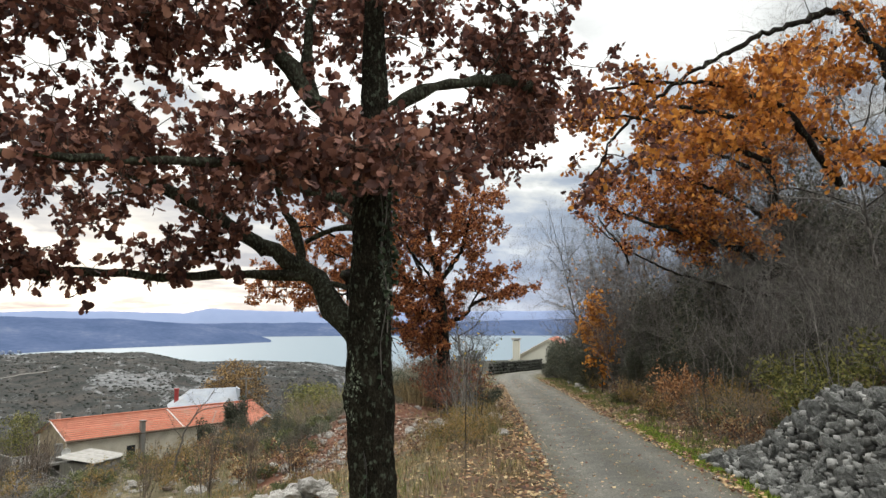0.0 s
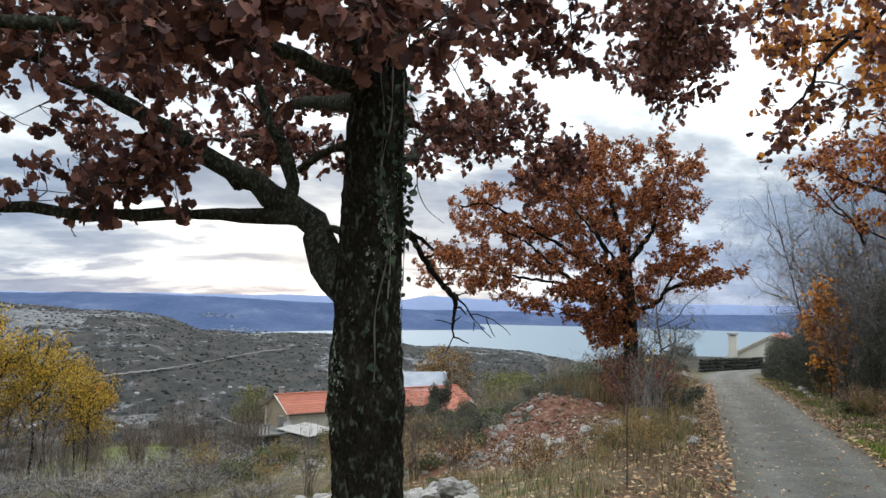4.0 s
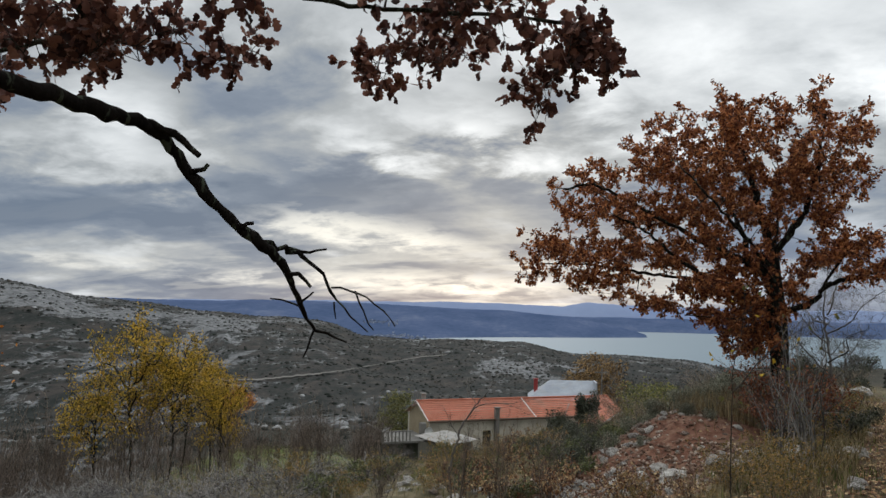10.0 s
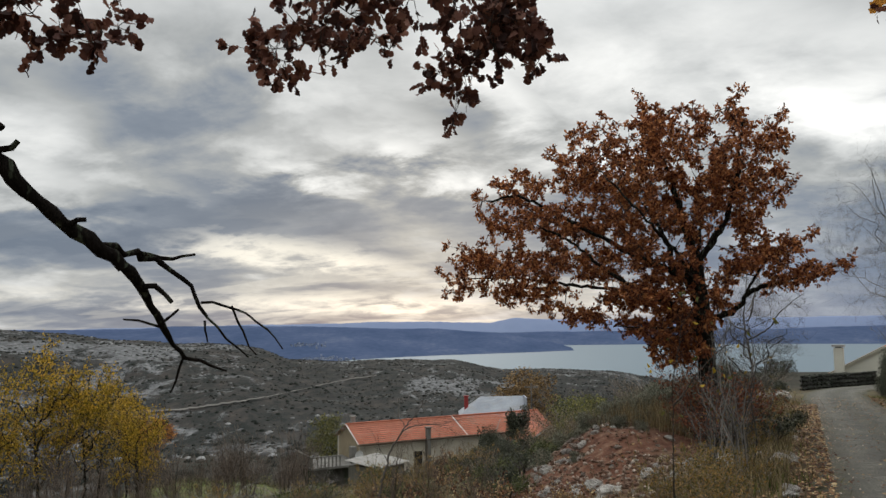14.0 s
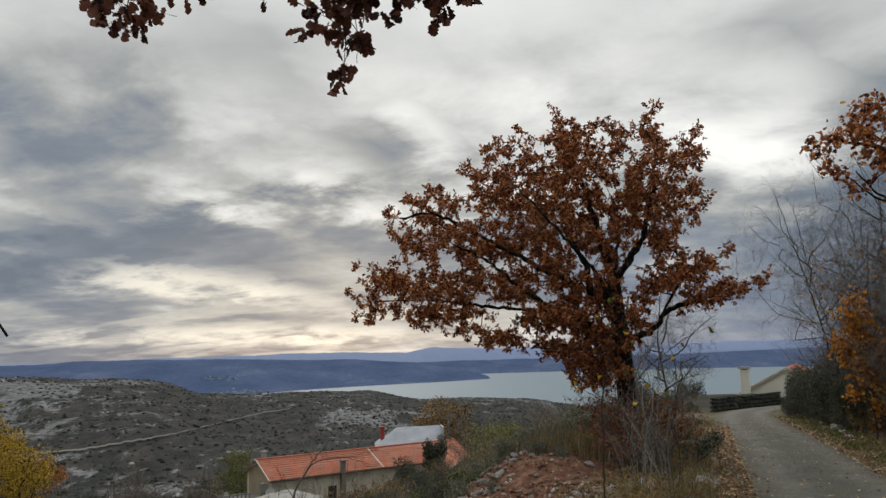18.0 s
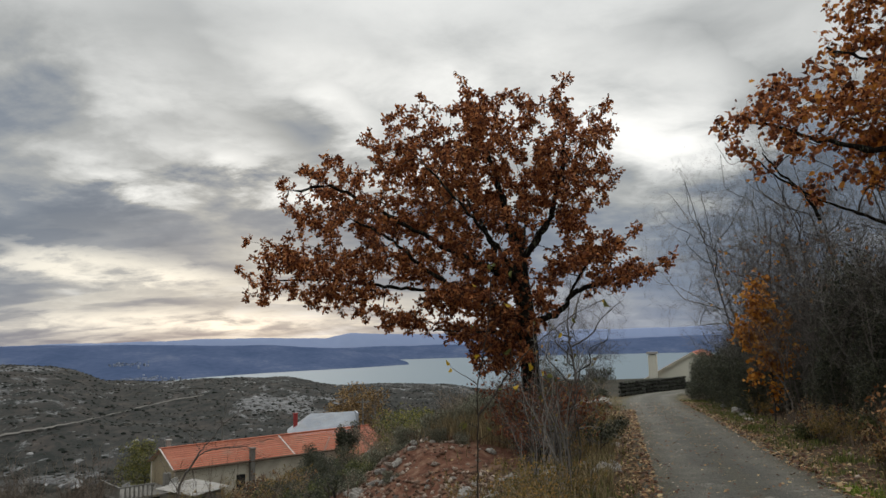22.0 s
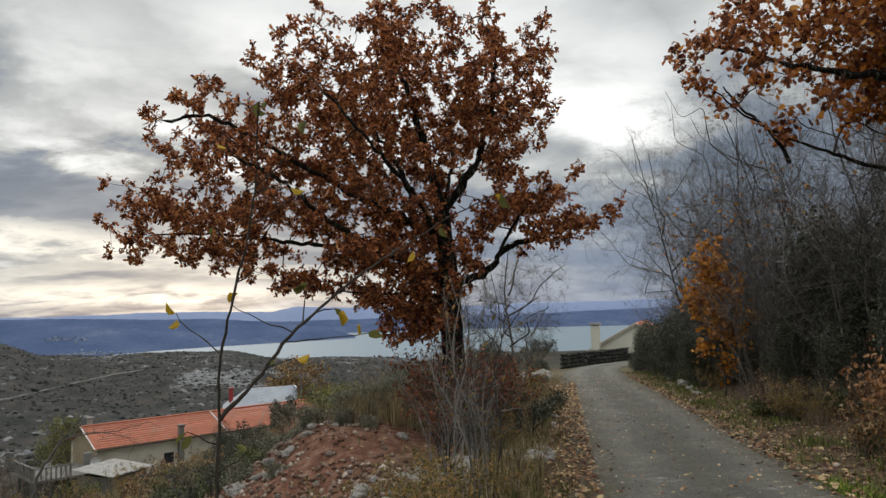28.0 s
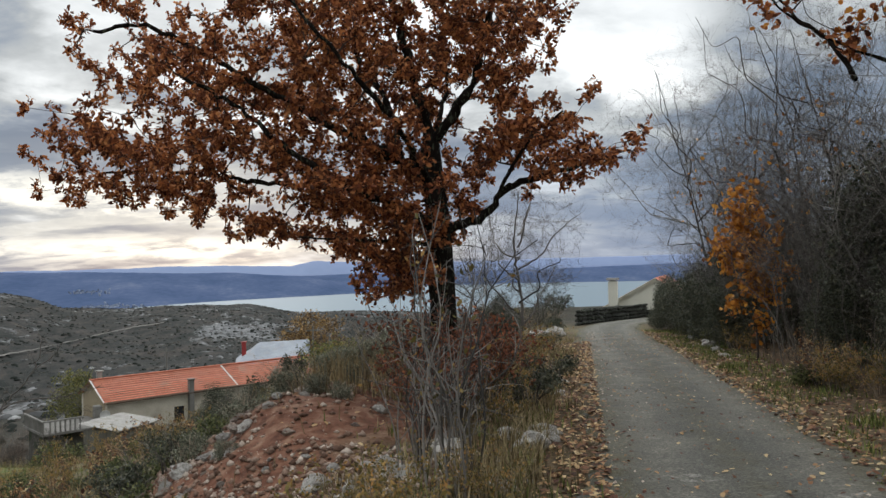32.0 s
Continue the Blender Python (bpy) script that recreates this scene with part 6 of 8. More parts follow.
put(olive, 10.2, 4.4, 0.4, 1.0)
for s, n, k in ((11.6, 4.9, 1.1), (9.0, 5.4, 1.2), (12.8, 5.6, 0.9), (29, 3.3, 0.45), (32.5, 3.2, 0.5), (7.6, 5.8, 1.2)):
    again(olive, s, n, rnd.uniform(0, 6), k)
sapling = small_tree("orange_sapling", 71, 3.7, 0.62, BARK_FAR, "slender sapling with bright orange leaves at the road edge", LEAF_AMBER, 1900, 0.105, r=0.026, shape=(OAK_LEAF, OAK_QUADS), targets=96, forks=9, low=0.10, clumps_=26)
put(sapling, 23.6, 3.3, 0.4)
low_orange = bare_shrub("orange_shrub", 72, 1.25, 0.7, 16, TWIG_DARK, "low shrub with faded orange leaves", leaf=LEAF_TAN, nleaf=620, leaf_size=0.08, r=0.006, group="orange shrubs")
put(low_orange, 15.9, 3.75, 0.0, 0.95)
for s, n, k in ((15.3, 3.6, 0.6), (16.6, 4.1, 0.7), (15.0, 4.1, 0.8)):
    again(low_orange, s, n, rnd.uniform(0, 6), k)

# by the round oak: leafless thicket, red shrub, bare tree behind
thicket = bare_shrub("stem_thicket", 81, 2.05, 0.42, 15, TWIG_MID, "thicket of thin brown stems with dry leaves by the lane", leaf=LEAF_STRAW, nleaf=90, leaf_size=0.05, r=0.0105, twigs=6, group="stem thickets", fine=2, wave=0.24, foot=0.22)
put(thicket, 13.35, -0.95, 0.3, 1.0)
for s, n, k in ((13.9, -1.35, 0.7), (15.0, -1.2, 0.65)):
    again(thicket, s, n, rnd.uniform(0, 6), k)
redbush = bare_shrub("red_leaved_shrub", 82, 1.5, 0.8, 26, TWIG_DARK, "shrub with dry red-brown leaves under the oak", leaf=LEAF_RED, nleaf=1600, leaf_size=0.055, r=0.007, group="red shrubs")
put(redbush, 16.6, -1.6, 0.0, 1.05)
for s, n, k in ((17.6, -2.1, 0.8), (18.3, -1.5, 0.9), (16.9, -1.2, 0.9), (15.7, -1.6, 0.75)):
    again(redbush, s, n, rnd.uniform(0, 6), k)
backtree = small_tree("bare_tree", 83, 3.9, 1.55, TWIG_DARK, "small leafless tree behind the oak", r=0.05, targets=330, forks=9, low=0.15, group="small bare trees")
put(backtree, 27.5, -1.6, 0.5, 1.12)
again(backtree, 33.5, -1.4, 2.0, 0.62)
again(backtree, 25.5, -2.6, 3.6, 0.7)
for s, n, k in ((36, -29, 0.75), (41, -33, 0.8), (46, -30, 0.7), (38, -37, 0.85), (48, -37, 0.9), (34, -24, 0.6), (52, -41, 1.0), (43, -42, 0.9), (31, -31, 0.7)):
    again(backtree, s, n, rnd.uniform(0, 6), k)
greybush = bare_shrub("grey_bush", 84, 1.1, 0.8, 40, TAN_TWIG, "low grey leafless bush on the bank", r=0.005, twigs=7, group="grey bushes on the slope")
put(greybush, 23.0, -4.2, 0)
for s, n, k in ((22.0, -5.2, 0.9), (24.5, -3.4, 1.0), (26.5, -4.6, 1.2), (21.0, -6.2, 0.9), (28.5, -3.2, 1.1), (25.0, -6.6, 1.3), (19.0, -6.9, 0.8), (30, -5, 1.5), (33, -4, 1.5), (29, -8, 1.6), (20.4, -2.0, 0.6), (22.4, -1.5, 0.6), (36, -1.8, 0.9), (38.5, -2.4, 1.0), (40.5, -1.6, 0.8), (39, -4, 1.2), (42, -3.2, 1.1), (43.5, -1.4, 0.8), (20.0, -4.9, 0.7), (21.5, -4.0, 0.6), (19.0, -4.2, 0.5), (23.5, -5.6, 0.9)):
    again(greybush, s, n, rnd.uniform(0, 6), k)
darklow = leafy_bush("low_green_bush", 85, 0.5, 0.55, LEAF_GREEN, "low dark green bush among dead leaves", n=1500, size=0.045, group="low green bushes")
put(darklow, 17.8, -0.75, 0)
for s, n, k in ((37.5, -1.2, 1.1), (40.6, -2.4, 1.4), (42.6, -1.6, 1.0), (45, -19, 1.5), (48, -22, 1.6), (44, -24, 1.4), (50, -26, 1.5), (20.6, -6.6, 0.9), (21.4, -7.2, 1.0), (25.3, -9.0, 1.3), (24.0, -9.6, 1.1), (23.4, -7.6, 0.9), (22.2, -8.4, 1.1), (27, -9.8, 1.4), (26, -11.2, 1.2), (29, -11, 1.4), (33, -9, 1.3), (33, -15, 1.6), (28.0, -1.0, 0.9), (38, -19, 1.7), (24.6, -6.2, 0.8), (20.4, -0.6, 1.0), (31, -6.5, 1.3)):
    again(darklow, s, n, rnd.uniform(0, 6), k)
yellowlow = leafy_bush("yellow_green_bush", 86, 1.1, 1.5, LEAF_OLIVE, "rounded yellow-green bush on the slope", n=2200, size=0.07, group="yellow-green bushes")
put(yellowlow, 33, -7.4, 0, 0.8)
for s, n, k in ((35.7, -9.2, 1.5), (36.8, -8.0, 1.2), (34.4, -8.2, 0.9), (30, -8.2, 0.7), (27.5, -7.4, 0.5), (40, -9.0, 0.9), (46, -12, 1.2), (58, -46, 1.8)):
    again(yellowlow, s, n, rnd.uniform(0, 6), k)
purple = small_tree("bare_round_tree", 87, 4.0, 2.6, TWIG_DARK, "round-headed leafless purple-brown tree", r=0.07, targets=260, forks=9, low=0.08, group="bare round trees")
put(purple, 60, -17, 0, 1.3)
again(purple, 66, -15, 1.0, 1.3)
goldtree = small_tree("golden_tree", 88, 6.0, 2.1, TWIG_DARK, "rounded golden-brown tree beyond the house", LEAF_GOLD, 8500, 0.16, r=0.08, targets=420, forks=10, low=0.05)
goldtree.location = (3.9, 108.0, ground_z(3.9, 108.0) - 0.2)
GOLD = (-5.0 - ground_z(3.9, 108.0)) / 6.0
goldtree.scale = (GOLD * 1.35, GOLD * 1.35, GOLD)

greentree = small_tree("yellow_green_tree", 89, 6.0, 2.2, TWIG_DARK, "leafy yellow-green tree beyond the end of the house", LEAF_OLIVE, 6500, 0.15, r=0.08, targets=320, forks=9, low=0.1)
greentree.location = (-16.1, 77.3, ground_z(-16.1, 77.3) - 0.1)
GREEN = (-7.4 - ground_z(-16.1, 77.3)) / 6.0
greentree.scale = (GREEN, GREEN, GREEN)

# left: yellow maples over a grey brushwood slope
maple = [small_tree("yellow_tree", 91 + i, 5.0, 1.5, BARK, "slender tree with thin yellow autumn leaves", LEAF_YELLOW, 4200, 0.080, r=0.06, group="yellow trees on the slope", targets=200, forks=9, low=0.30, clumps_=40) for i in range(2)]
YELLOW = [(-20.6, 33.4, 1.25), (-19.2, 34.5, 1.6), (-18.2, 36.0, 1.45), (-15.0, 34.5, 1.05), (-19.0, 38.7, 1.3), (-16.3, 36.5, 1.05)]
for j, (x, y, k) in enumerate(YELLOW):
    m = Matrix.Translation((x, y, ground_z(x, y) - 0.05)) @ Matrix.Rotation(rnd.uniform(0, 6), 4, "Z")
    if j < 2:
        maple[j].matrix_basis = m @ Matrix.Diagonal((0.86 * k, 0.86 * k, k, 1))
    else:
        copy_thing(maple[j % 2], m).scale = (0.86 * k, 0.86 * k, k)
RUSTY = [(-17.2, 19.6, 1.65), (-18.6, 20.6, 2.0), (-20.4, 21.6, 1.9), (-18.3, 41.6, 0.95), (-18.8, 44.4, 0.95)]
rusty = small_tree("rust_leaved_tree", 94, 4.6, 1.5, BARK_FAR, "slender tree with thin rust-orange leaves on the slope", LEAF_ORANGE, 1900, 0.095, r=0.045, group="rust trees on the slope", targets=200, forks=9, low=0.3, clumps_=20)
for j, (x, y, k) in enumerate(RUSTY):
    m = Matrix.Translation((x, y, ground_z(x, y) - 0.05)) @ Matrix.Rotation(rnd.uniform(0, 6), 4, "Z")
    if j == 0:
        rusty.matrix_basis = m @ Matrix.Diagonal((0.8 * k, 0.8 * k, k, 1))
    else:
        copy_thing(rusty, m).scale = (0.8 * k, 0.8 * k, k)
pole = bare_shrub("bare_shrub", 95, 3.4, 0.8, 18, TWIG_BROWN, "upright leafless scrub on the slope", r=0.012, twigs=8, group="bare scrub on the slope", fine=3)
pole.matrix_basis = Matrix.Translation((-12, 24.5, ground_z(-12, 24.5) - 0.05))
for j in range(230):
    a, d = radians(rnd.uniform(-46, -15)), 27 + 55 * rnd.random() ** 1.3
    x, y = 1 + d * math.sin(a), 3 + d * math.cos(a)
    if j < 50:
        a, d = radians(rnd.uniform(-44, -24)), rnd.uniform(33, 44)
        x, y = 0.8 + d * math.sin(a), 2.3 + d * math.cos(a)
    if math.hypot((x + 17) / 9, (y - 45) / 12) < 1.2 and j % 4:
        continue
    k = rnd.uniform(0.6, 1.15) * (1.5 if j < 50 else 1.0)
    copy_thing(pole, Matrix.Translation((x, y, ground_z(x, y) - 0.05)) @ Matrix.Rotation(rnd.uniform(0, 6), 4, "Z")).scale = (k, k, k)
brush = bare_shrub("brushwood", 96, 0.85, 1.0, 26, BRUSH, "grey cut brushwood lying on the slope", r=0.0085, twigs=7, group="brushwood heap", fine=3, wave=0.35)
brush.matrix_basis = Matrix.Translation((-5, 17, ground_z(-5, 17) - 0.05))
for j in range(60):
    x, y = rnd.uniform(-15.5, -3.6), rnd.uniform(15.5, 21.5)
    k = rnd.uniform(0.8, 1.5)
    copy_thing(brush, Matrix.Translation((x, y, ground_z(x, y) - 0.05)) @ Matrix.Rotation(rnd.uniform(0, 6), 4, "Z")).scale = (k * 1.2, k * 1.2, k * 0.5)



def leaning_shrub():
    """A crooked bare stem with a few long twigs, before the house."""
    rng = np.random.default_rng(97)
    o = np.array([-2.02, 19.45, ground_z(-2.02, 19.45) - 0.05])
    t = thing("leaning_shrub", tuple(o), "crooked leafless shrub leaning over the slope", "shrub")
    stem = [tuple(o), (-1.86, 19.45, -2.0), (-1.69, 19.45, -1.42), (-1.50, 19.45, -1.10), (-1.40, 19.45, -0.97)]
    arms = [
        ([(-1.50, 19.45, -1.10), (-1.28, 19.5, -0.80), (-0.95, 19.55, -0.39), (-0.90, 19.6, 0.0)], 0.015, 0.004),
        ([(-1.40, 19.45, -0.97), (-1.13, 19.35, -0.84), (-0.84, 19.3, -0.80), (-0.54, 19.3, -0.80), (0.06, 19.2, -0.67)], 0.013, 0.003),
        ([(-0.84, 19.3, -0.80), (-0.49, 19.25, -0.85), (-0.11, 19.2, -1.05)], 0.007, 0.003),
        ([(-1.35, 19.45, -0.88), (-1.51, 19.5, -0.66), (-1.67, 19.55, -0.48)], 0.008, 0.003),
        ([(-0.95, 19.55, -0.39), (-0.72, 19.55, -0.25), (-0.57, 19.5, -0.05)], 0.007, 0.003),
        ([(-1.76, 19.45, -1.66), (-1.97, 19.5, -1.32), (-2.12, 19.5, -1.0)], 0.009, 0.003),
    ]

    def run(pts, a, b):
        p = resample(np.array(pts) - o, 0.08)
        p[1:] += rng.normal(size=(len(p) - 1, 3)) * 0.012
        return p, tube_set(p[None], np.linspace(a, b, len(p))[None], 7)

    plant_part("stem", [run(stem, 0.032, 0.018)[1]], TWIG_DARK, t, smooth_=True)
    twigs = []
    for pts, a, b in arms:
        p, tube = run(pts, a, b)
        plant_part("branch", [tube], TWIG_DARK, t, smooth_=True)
        twigs.append(twiglets(p[2:], 0.28, rng, per=2, r=0.003, up=0.5)[0])
    plant_part("twigwork", twigs, TWIG_DARK, t, stuff=True)


leaning_shrub()
rustlow = bare_shrub("rust_leaved_shrub", 98, 0.75, 0.55, 18, TWIG_DARK, "low shrub with rust-brown leaves on the slope", leaf=LITTER, nleaf=520, leaf_size=0.055, r=0.005, group="low rust shrubs")
put(rustlow, 14.1, -4.9, 0.3, 1.0)
for s, n, k in ((14.0, -5.9, 1.1), (12.6, -3.4, 0.8), (13.0, -4.4, 0.9), (15.2, -7.2, 1.0), (11.4, -2.6, 0.7), (19.5, -2.4, 0.7)):
    again(rustlow, s, n, rnd.uniform(0, 6), k)
for x, y, k in ((-0.3, 14.5, 0.5), (-1.2, 15.6, 0.55), (0.4, 13.6, 0.4), (-2.4, 14.6, 0.5)):
    copy_thing(pole, Matrix.Translation((x, y, ground_z(x, y) - 0.05)) @ Matrix.Rotation(rnd.uniform(0, 6), 4, "Z")).scale = (k, k, k)

# grey-green, herb-green and mixed low growth round the spoil heap and down the slope
sage = leafy_bush("sage_bush", 101, 0.55, 0.75, LEAF_SAGE, "soft grey-green bush on the heap", n=2400, size=0.05, group="grey-green bushes", material=TAN_TWIG)
put(sage, 19.8, -3.7, 0, 0.8)
for s, n, k in ((20.8, -3.2, 0.9), (21.8, -4.4, 1.0), (22.6, -3.4, 1.1), (20.4, -5.9, 0.75), (21.3, -5.6, 0.8), (24, -4.2, 1.2), (25.6, -3.4, 1.3), (23.2, -2.4, 1.0), (27.4, -4.0, 1.4), (22.4, -6.3, 0.7), (29.5, -4.4, 1.5), (26.6, -6.0, 1.1)):
    again(sage, s, n, rnd.uniform(0, 6), k)
mixed = bare_shrub("mixed_shrub", 103, 0.85, 0.55, 22, TAN_TWIG, "knee-high twiggy shrub with straw-yellow and rust leaves", leaf=LEAF_STRAW, nleaf=1300, leaf_size=0.034, r=0.004, twigs=7, group="twiggy verge shrubs")
put(mixed, 11.9, -1.2, 0, 0.75)
herb = leafy_bush("herb_bush", 102, 0.6, 0.6, LEAF_HERB, "low tangled green bush on the slope", n=1500, size=0.06, group="low green growth on the slope")
put(herb, 22.6, -7.4, 0, 1.0)
for s, n, k in ((15.2, -4.9, 0.75), (15.9, -5.3, 0.9), (16.9, -5.2, 0.8), (18.0, -5.0, 0.9), (19.0, -4.7, 0.8), (17.4, -6.0, 1.0), (14.4, -5.6, 0.7), (18.6, -5.9, 1.0)):
    again((herb, darklow)[int(s * 10) % 2], s, n, rnd.uniform(0, 6), k)
for s, n, k in ((16.6, -2.9, 0.35), (17.4, -3.4, 0.45), (18.2, -3.1, 0.5), (15.4, -3.7, 0.3), (18.8, -2.6, 0.5), (16.4, -4.7, 0.6), (17.6, -4.5, 0.7), (18.6, -4.2, 0.8), (19.4, -3.9, 0.8)):
    again(sage, s, n, rnd.uniform(0, 6), k)
for j in range(64):
    s = rnd.uniform(14.5, 34)
    n = -rnd.uniform(7.4, 14) if j % 4 else -rnd.uniform(5.4, 9)
    if s < 20 and n > -8.5:
        n -= 2.5
    again((herb, mixed, herb, rustlow, mixed)[j % 5], s, n, rnd.uniform(0, 6), rnd.uniform(0.55, 1.2))
for s, n, k in ((45.5, -2.6, 1.6), (47.5, -2.2, 1.5), (49.5, -3.0, 1.8), (52, -2.0, 1.8), (46, -4.5, 1.8), (54, -4, 2.2), (57, -1.5, 2.0), (44.4, -3.6, 1.5), (24.4, -5.2, 0.7)):
    again(darklow, s, n, rnd.uniform(0, 6), k)
for s, n, k in ((11.2, -0.95, 0.85), (10.3, -1.0, 0.75), (11.5, -1.6, 0.75), (12.7, -1.2, 0.65), (13.2, -0.7, 0.6), (16.4, -0.9, 0.7), (18.6, -1.0, 0.8), (20.2, -1.2, 0.8), (22.4, -0.9, 0.8), (24.6, -1.1, 0.9), (27, -0.9, 0.9)):
    again(mixed, s, n, rnd.uniform(0, 6), k)
for j in range(15):
    s = rnd.uniform(9.0, 11.8)
    n = -rnd.uniform(1.4, 6.2)
    again((mixed, rustlow, herb, mixed)[j % 4], s, n, rnd.uniform(0, 6), rnd.uniform(0.35, 0.65))
for s, n, k in ((28.4, -10.3, 0.55), (26.6, -9.0, 0.5), (30.0, -11.4, 0.5), (24.8, -7.9, 0.4), (33.5, -2.6, 0.5), (36.2, -3.2, 0.6), (34.6, -3.8, 0.45), (39.6, -3.6, 0.55)):
    again(dark[0], s, n, rnd.uniform(0, 6), k)
for j in range(54):
    s, n = rnd.uniform(6.5, 27), 3.0 + 1.5 * rnd.random() ** 0.8
    if s < 10:
        n += 1.6
    if 20.5 < s < 24.5:
        n += 1.0
    again((greybush, mixed, rustlow, herb)[j % 4], s, n, rnd.uniform(0, 6), rnd.uniform(0.45, 0.9))
for s, n, k in ((10.2, 3.5, 0.8), (11.0, 3.3, 0.7), (11.8, 3.7, 0.9), (12.6, 3.3, 0.7), (10.6, 4.0, 0.9), (12.2, 4.2, 1.0)):
    again(rustlow if k < 0.85 else mixed, s, n, rnd.uniform(0, 6), k)
for s, n, k in ((11.3, 3.9, 0.8), (12.9, 3.8, 0.7), (10.0, 4.2, 0.7)):
    again(herb, s, n, rnd.uniform(0, 6), k)


# ---- buildings ----
def box(bm, x0, y0, z0, x1, y1, z1):
    v = [bm.verts.new(p) for p in ((x0, y0, z0), (x1, y0, z0), (x1, y1, z0), (x0, y1, z0), (x0, y0, z1), (x1, y0, z1), (x1, y1, z1), (x0, y1, z1))]
    for f in ((3, 2, 1, 0), (4, 5, 6, 7), (0, 1, 5, 4), (1, 2, 6, 5), (2, 3, 7, 6), (3, 0, 4, 7)):
        bm.faces.new([v[i] for i in f])


def box_part(name, dims, material, parent, label="", bevel=0.0):
    bm = bmesh.new()
    box(bm, *dims)
    if bevel:
        bmesh.ops.bevel(bm, geom=bm.edges[:], offset=bevel, segments=1, affect="EDGES")
    return part(name, bm, material, parent, label)


def tile_slope(x0, x1, y_eave, z_eave, y_ridge, z_ridge, parent):
    """One slope of a tiled roof: a wavy sheet of tiles for each course, lapped over the one below."""
    courses, cols = 11, int((x1 - x0) / 0.11)
    for c in range(courses):
        V = []
        for e, lift in ((0, 0.060), (1, 0.012)):
            f = min((c + e * 1.08) / courses, 1.0)
            for i in range(cols + 1):
                V.append((x0 + (x1 - x0) * i / cols, y_eave + (y_ridge - y_eave) * f, z_eave + (z_ridge - z_eave) * f + lift + (0.03 if i % 2 else 0)))
        part_mesh("tile_course", mesh_from("tile_course", V, grid_faces(2, cols + 1), TILE), parent)


PIER = mat("sooty_concrete", [(0.3, (0.10, 0.095, 0.085)), (0.7, (0.22, 0.21, 0.19))], 1.0, 20, 0.95, 0.4)


def long_house():
    t = thing("farmhouse", (-12.2, 66.3, -12.6), "long low farmhouse with orange-red tiled roof", "house")
    t.rotation_euler = (0, 0, math.atan2(0.535, 0.845))
    L, D, base = 19.4, 2.65, 12.6
    zr, ze = base - 6.8, base - 8.0
    box_part("front_wall", (0.15, -D, 0, L - 4.6, -D + 0.35, ze - 0.04), RENDER_WALL, t, "stained pale render")
    box_part("back_wall", (0.15, D - 0.35, 0, L, D, ze - 0.04), RENDER_WALL, t)
    for nm, x in (("left_gable", 0.15), ("right_gable", L - 0.35)):
        bm = bmesh.new()
        vs = [[bm.verts.new((xx, y, z)) for y, z in ((-D + 0.35, 0), (D - 0.35, 0), (D - 0.35, ze - 0.04), (0, zr - 0.06), (-D + 0.35, ze - 0.04))] for xx in (x, x + 0.35)]
        bm.faces.new(vs[0][::-1]), bm.faces.new(vs[1])
        for i in range(5):
            j = (i + 1) % 5
            bm.faces.new((vs[0][i], vs[0][j], vs[1][j], vs[1][i]))
        part(nm, bm, OCHRE_WALL if x < 1 else RENDER_WALL, t, "bare ochre gable wall" if x < 1 else "")
    tile_slope(-0.15, 10.0, -D - 0.3, ze - 0.12, 0, zr, t)
    tile_slope(10.06, L + 0.1, -D - 0.3, ze - 0.14, 0, zr - 0.02, t)
    tile_slope(-0.15, L + 0.1, D + 0.3, ze - 0.12, 0, zr, t)
    box_part("ridge_tiles", (-0.15, -0.12, zr + 0.02, L + 0.1, 0.12, zr + 0.12), TILE, t, bevel=0.04)
    bm = bmesh.new()
    q = [bm.verts.new(p) for p in ((9.97, -D - 0.31, ze - 0.05), (10.10, -D - 0.31, ze - 0.05), (10.10, -0.05, zr + 0.10), (9.97, -0.05, zr + 0.10))]
    bm.faces.new(q)
    bmesh.ops.solidify(bm, geom=bm.faces[:], thickness=0.05)
    part("mortar_seam", bm, WHITE_PAINT, t, "pale mortar seam")
    bm = bmesh.new()
    bm.faces.new([bm.verts.new(p) for p in ((12.85, -D - 0.33, ze - 0.04), (12.97, -D - 0.33, ze - 0.04), (14.62, -1.1, zr - 0.40), (14.50, -1.1, zr - 0.40))])
    bmesh.ops.solidify(bm, geom=bm.faces[:], thickness=0.05)
    part("valley_flashing", bm, CONCRETE, t, "pale mortared roof valley")
    bm = bmesh.new()
    q = [bm.verts.new(p) for p in ((-0.2, -D - 0.31, ze - 0.07), (-0.08, -D - 0.31, ze - 0.07), (-0.08, 0, zr + 0.08), (-0.2, 0, zr + 0.08))]
    bm.faces.new(q)
    bmesh.ops.solidify(bm, geom=bm.faces[:], thickness=0.05)
    part("verge_board", bm, WHITE_PAINT, t)
    box_part("gutter", (-0.15, -D - 0.42, ze - 0.22, L - 4.6, -D - 0.30, ze - 0.12), DARK_WOOD, t, "dark gutter", bevel=0.03)
    # chimney pier on the front wall
    bm = bmesh.new()
    box(bm, 6.05, -D - 0.40, 0, 6.40, -D - 0.03, ze + 0.75)
    part("chimney_pier", bm, PIER, t, "square sooty grey chimney pier")
    box_part("chimney_cap", (5.97, -D - 0.48, ze + 0.80, 6.48, -D + 0.04, ze + 0.90), PIER, t, bevel=0.03)
    for i, x in enumerate((6.05, 6.3)):
        box_part("cap_stub", (x, -D - 0.5, ze + 0.75, x + 0.1, -D - 0.1, ze + 0.80), DARK_WOOD, t)
    box_part("roof_vent", (0.5, 0.15, zr + 0.03, 0.8, 0.45, zr + 0.55), CONCRETE, t)
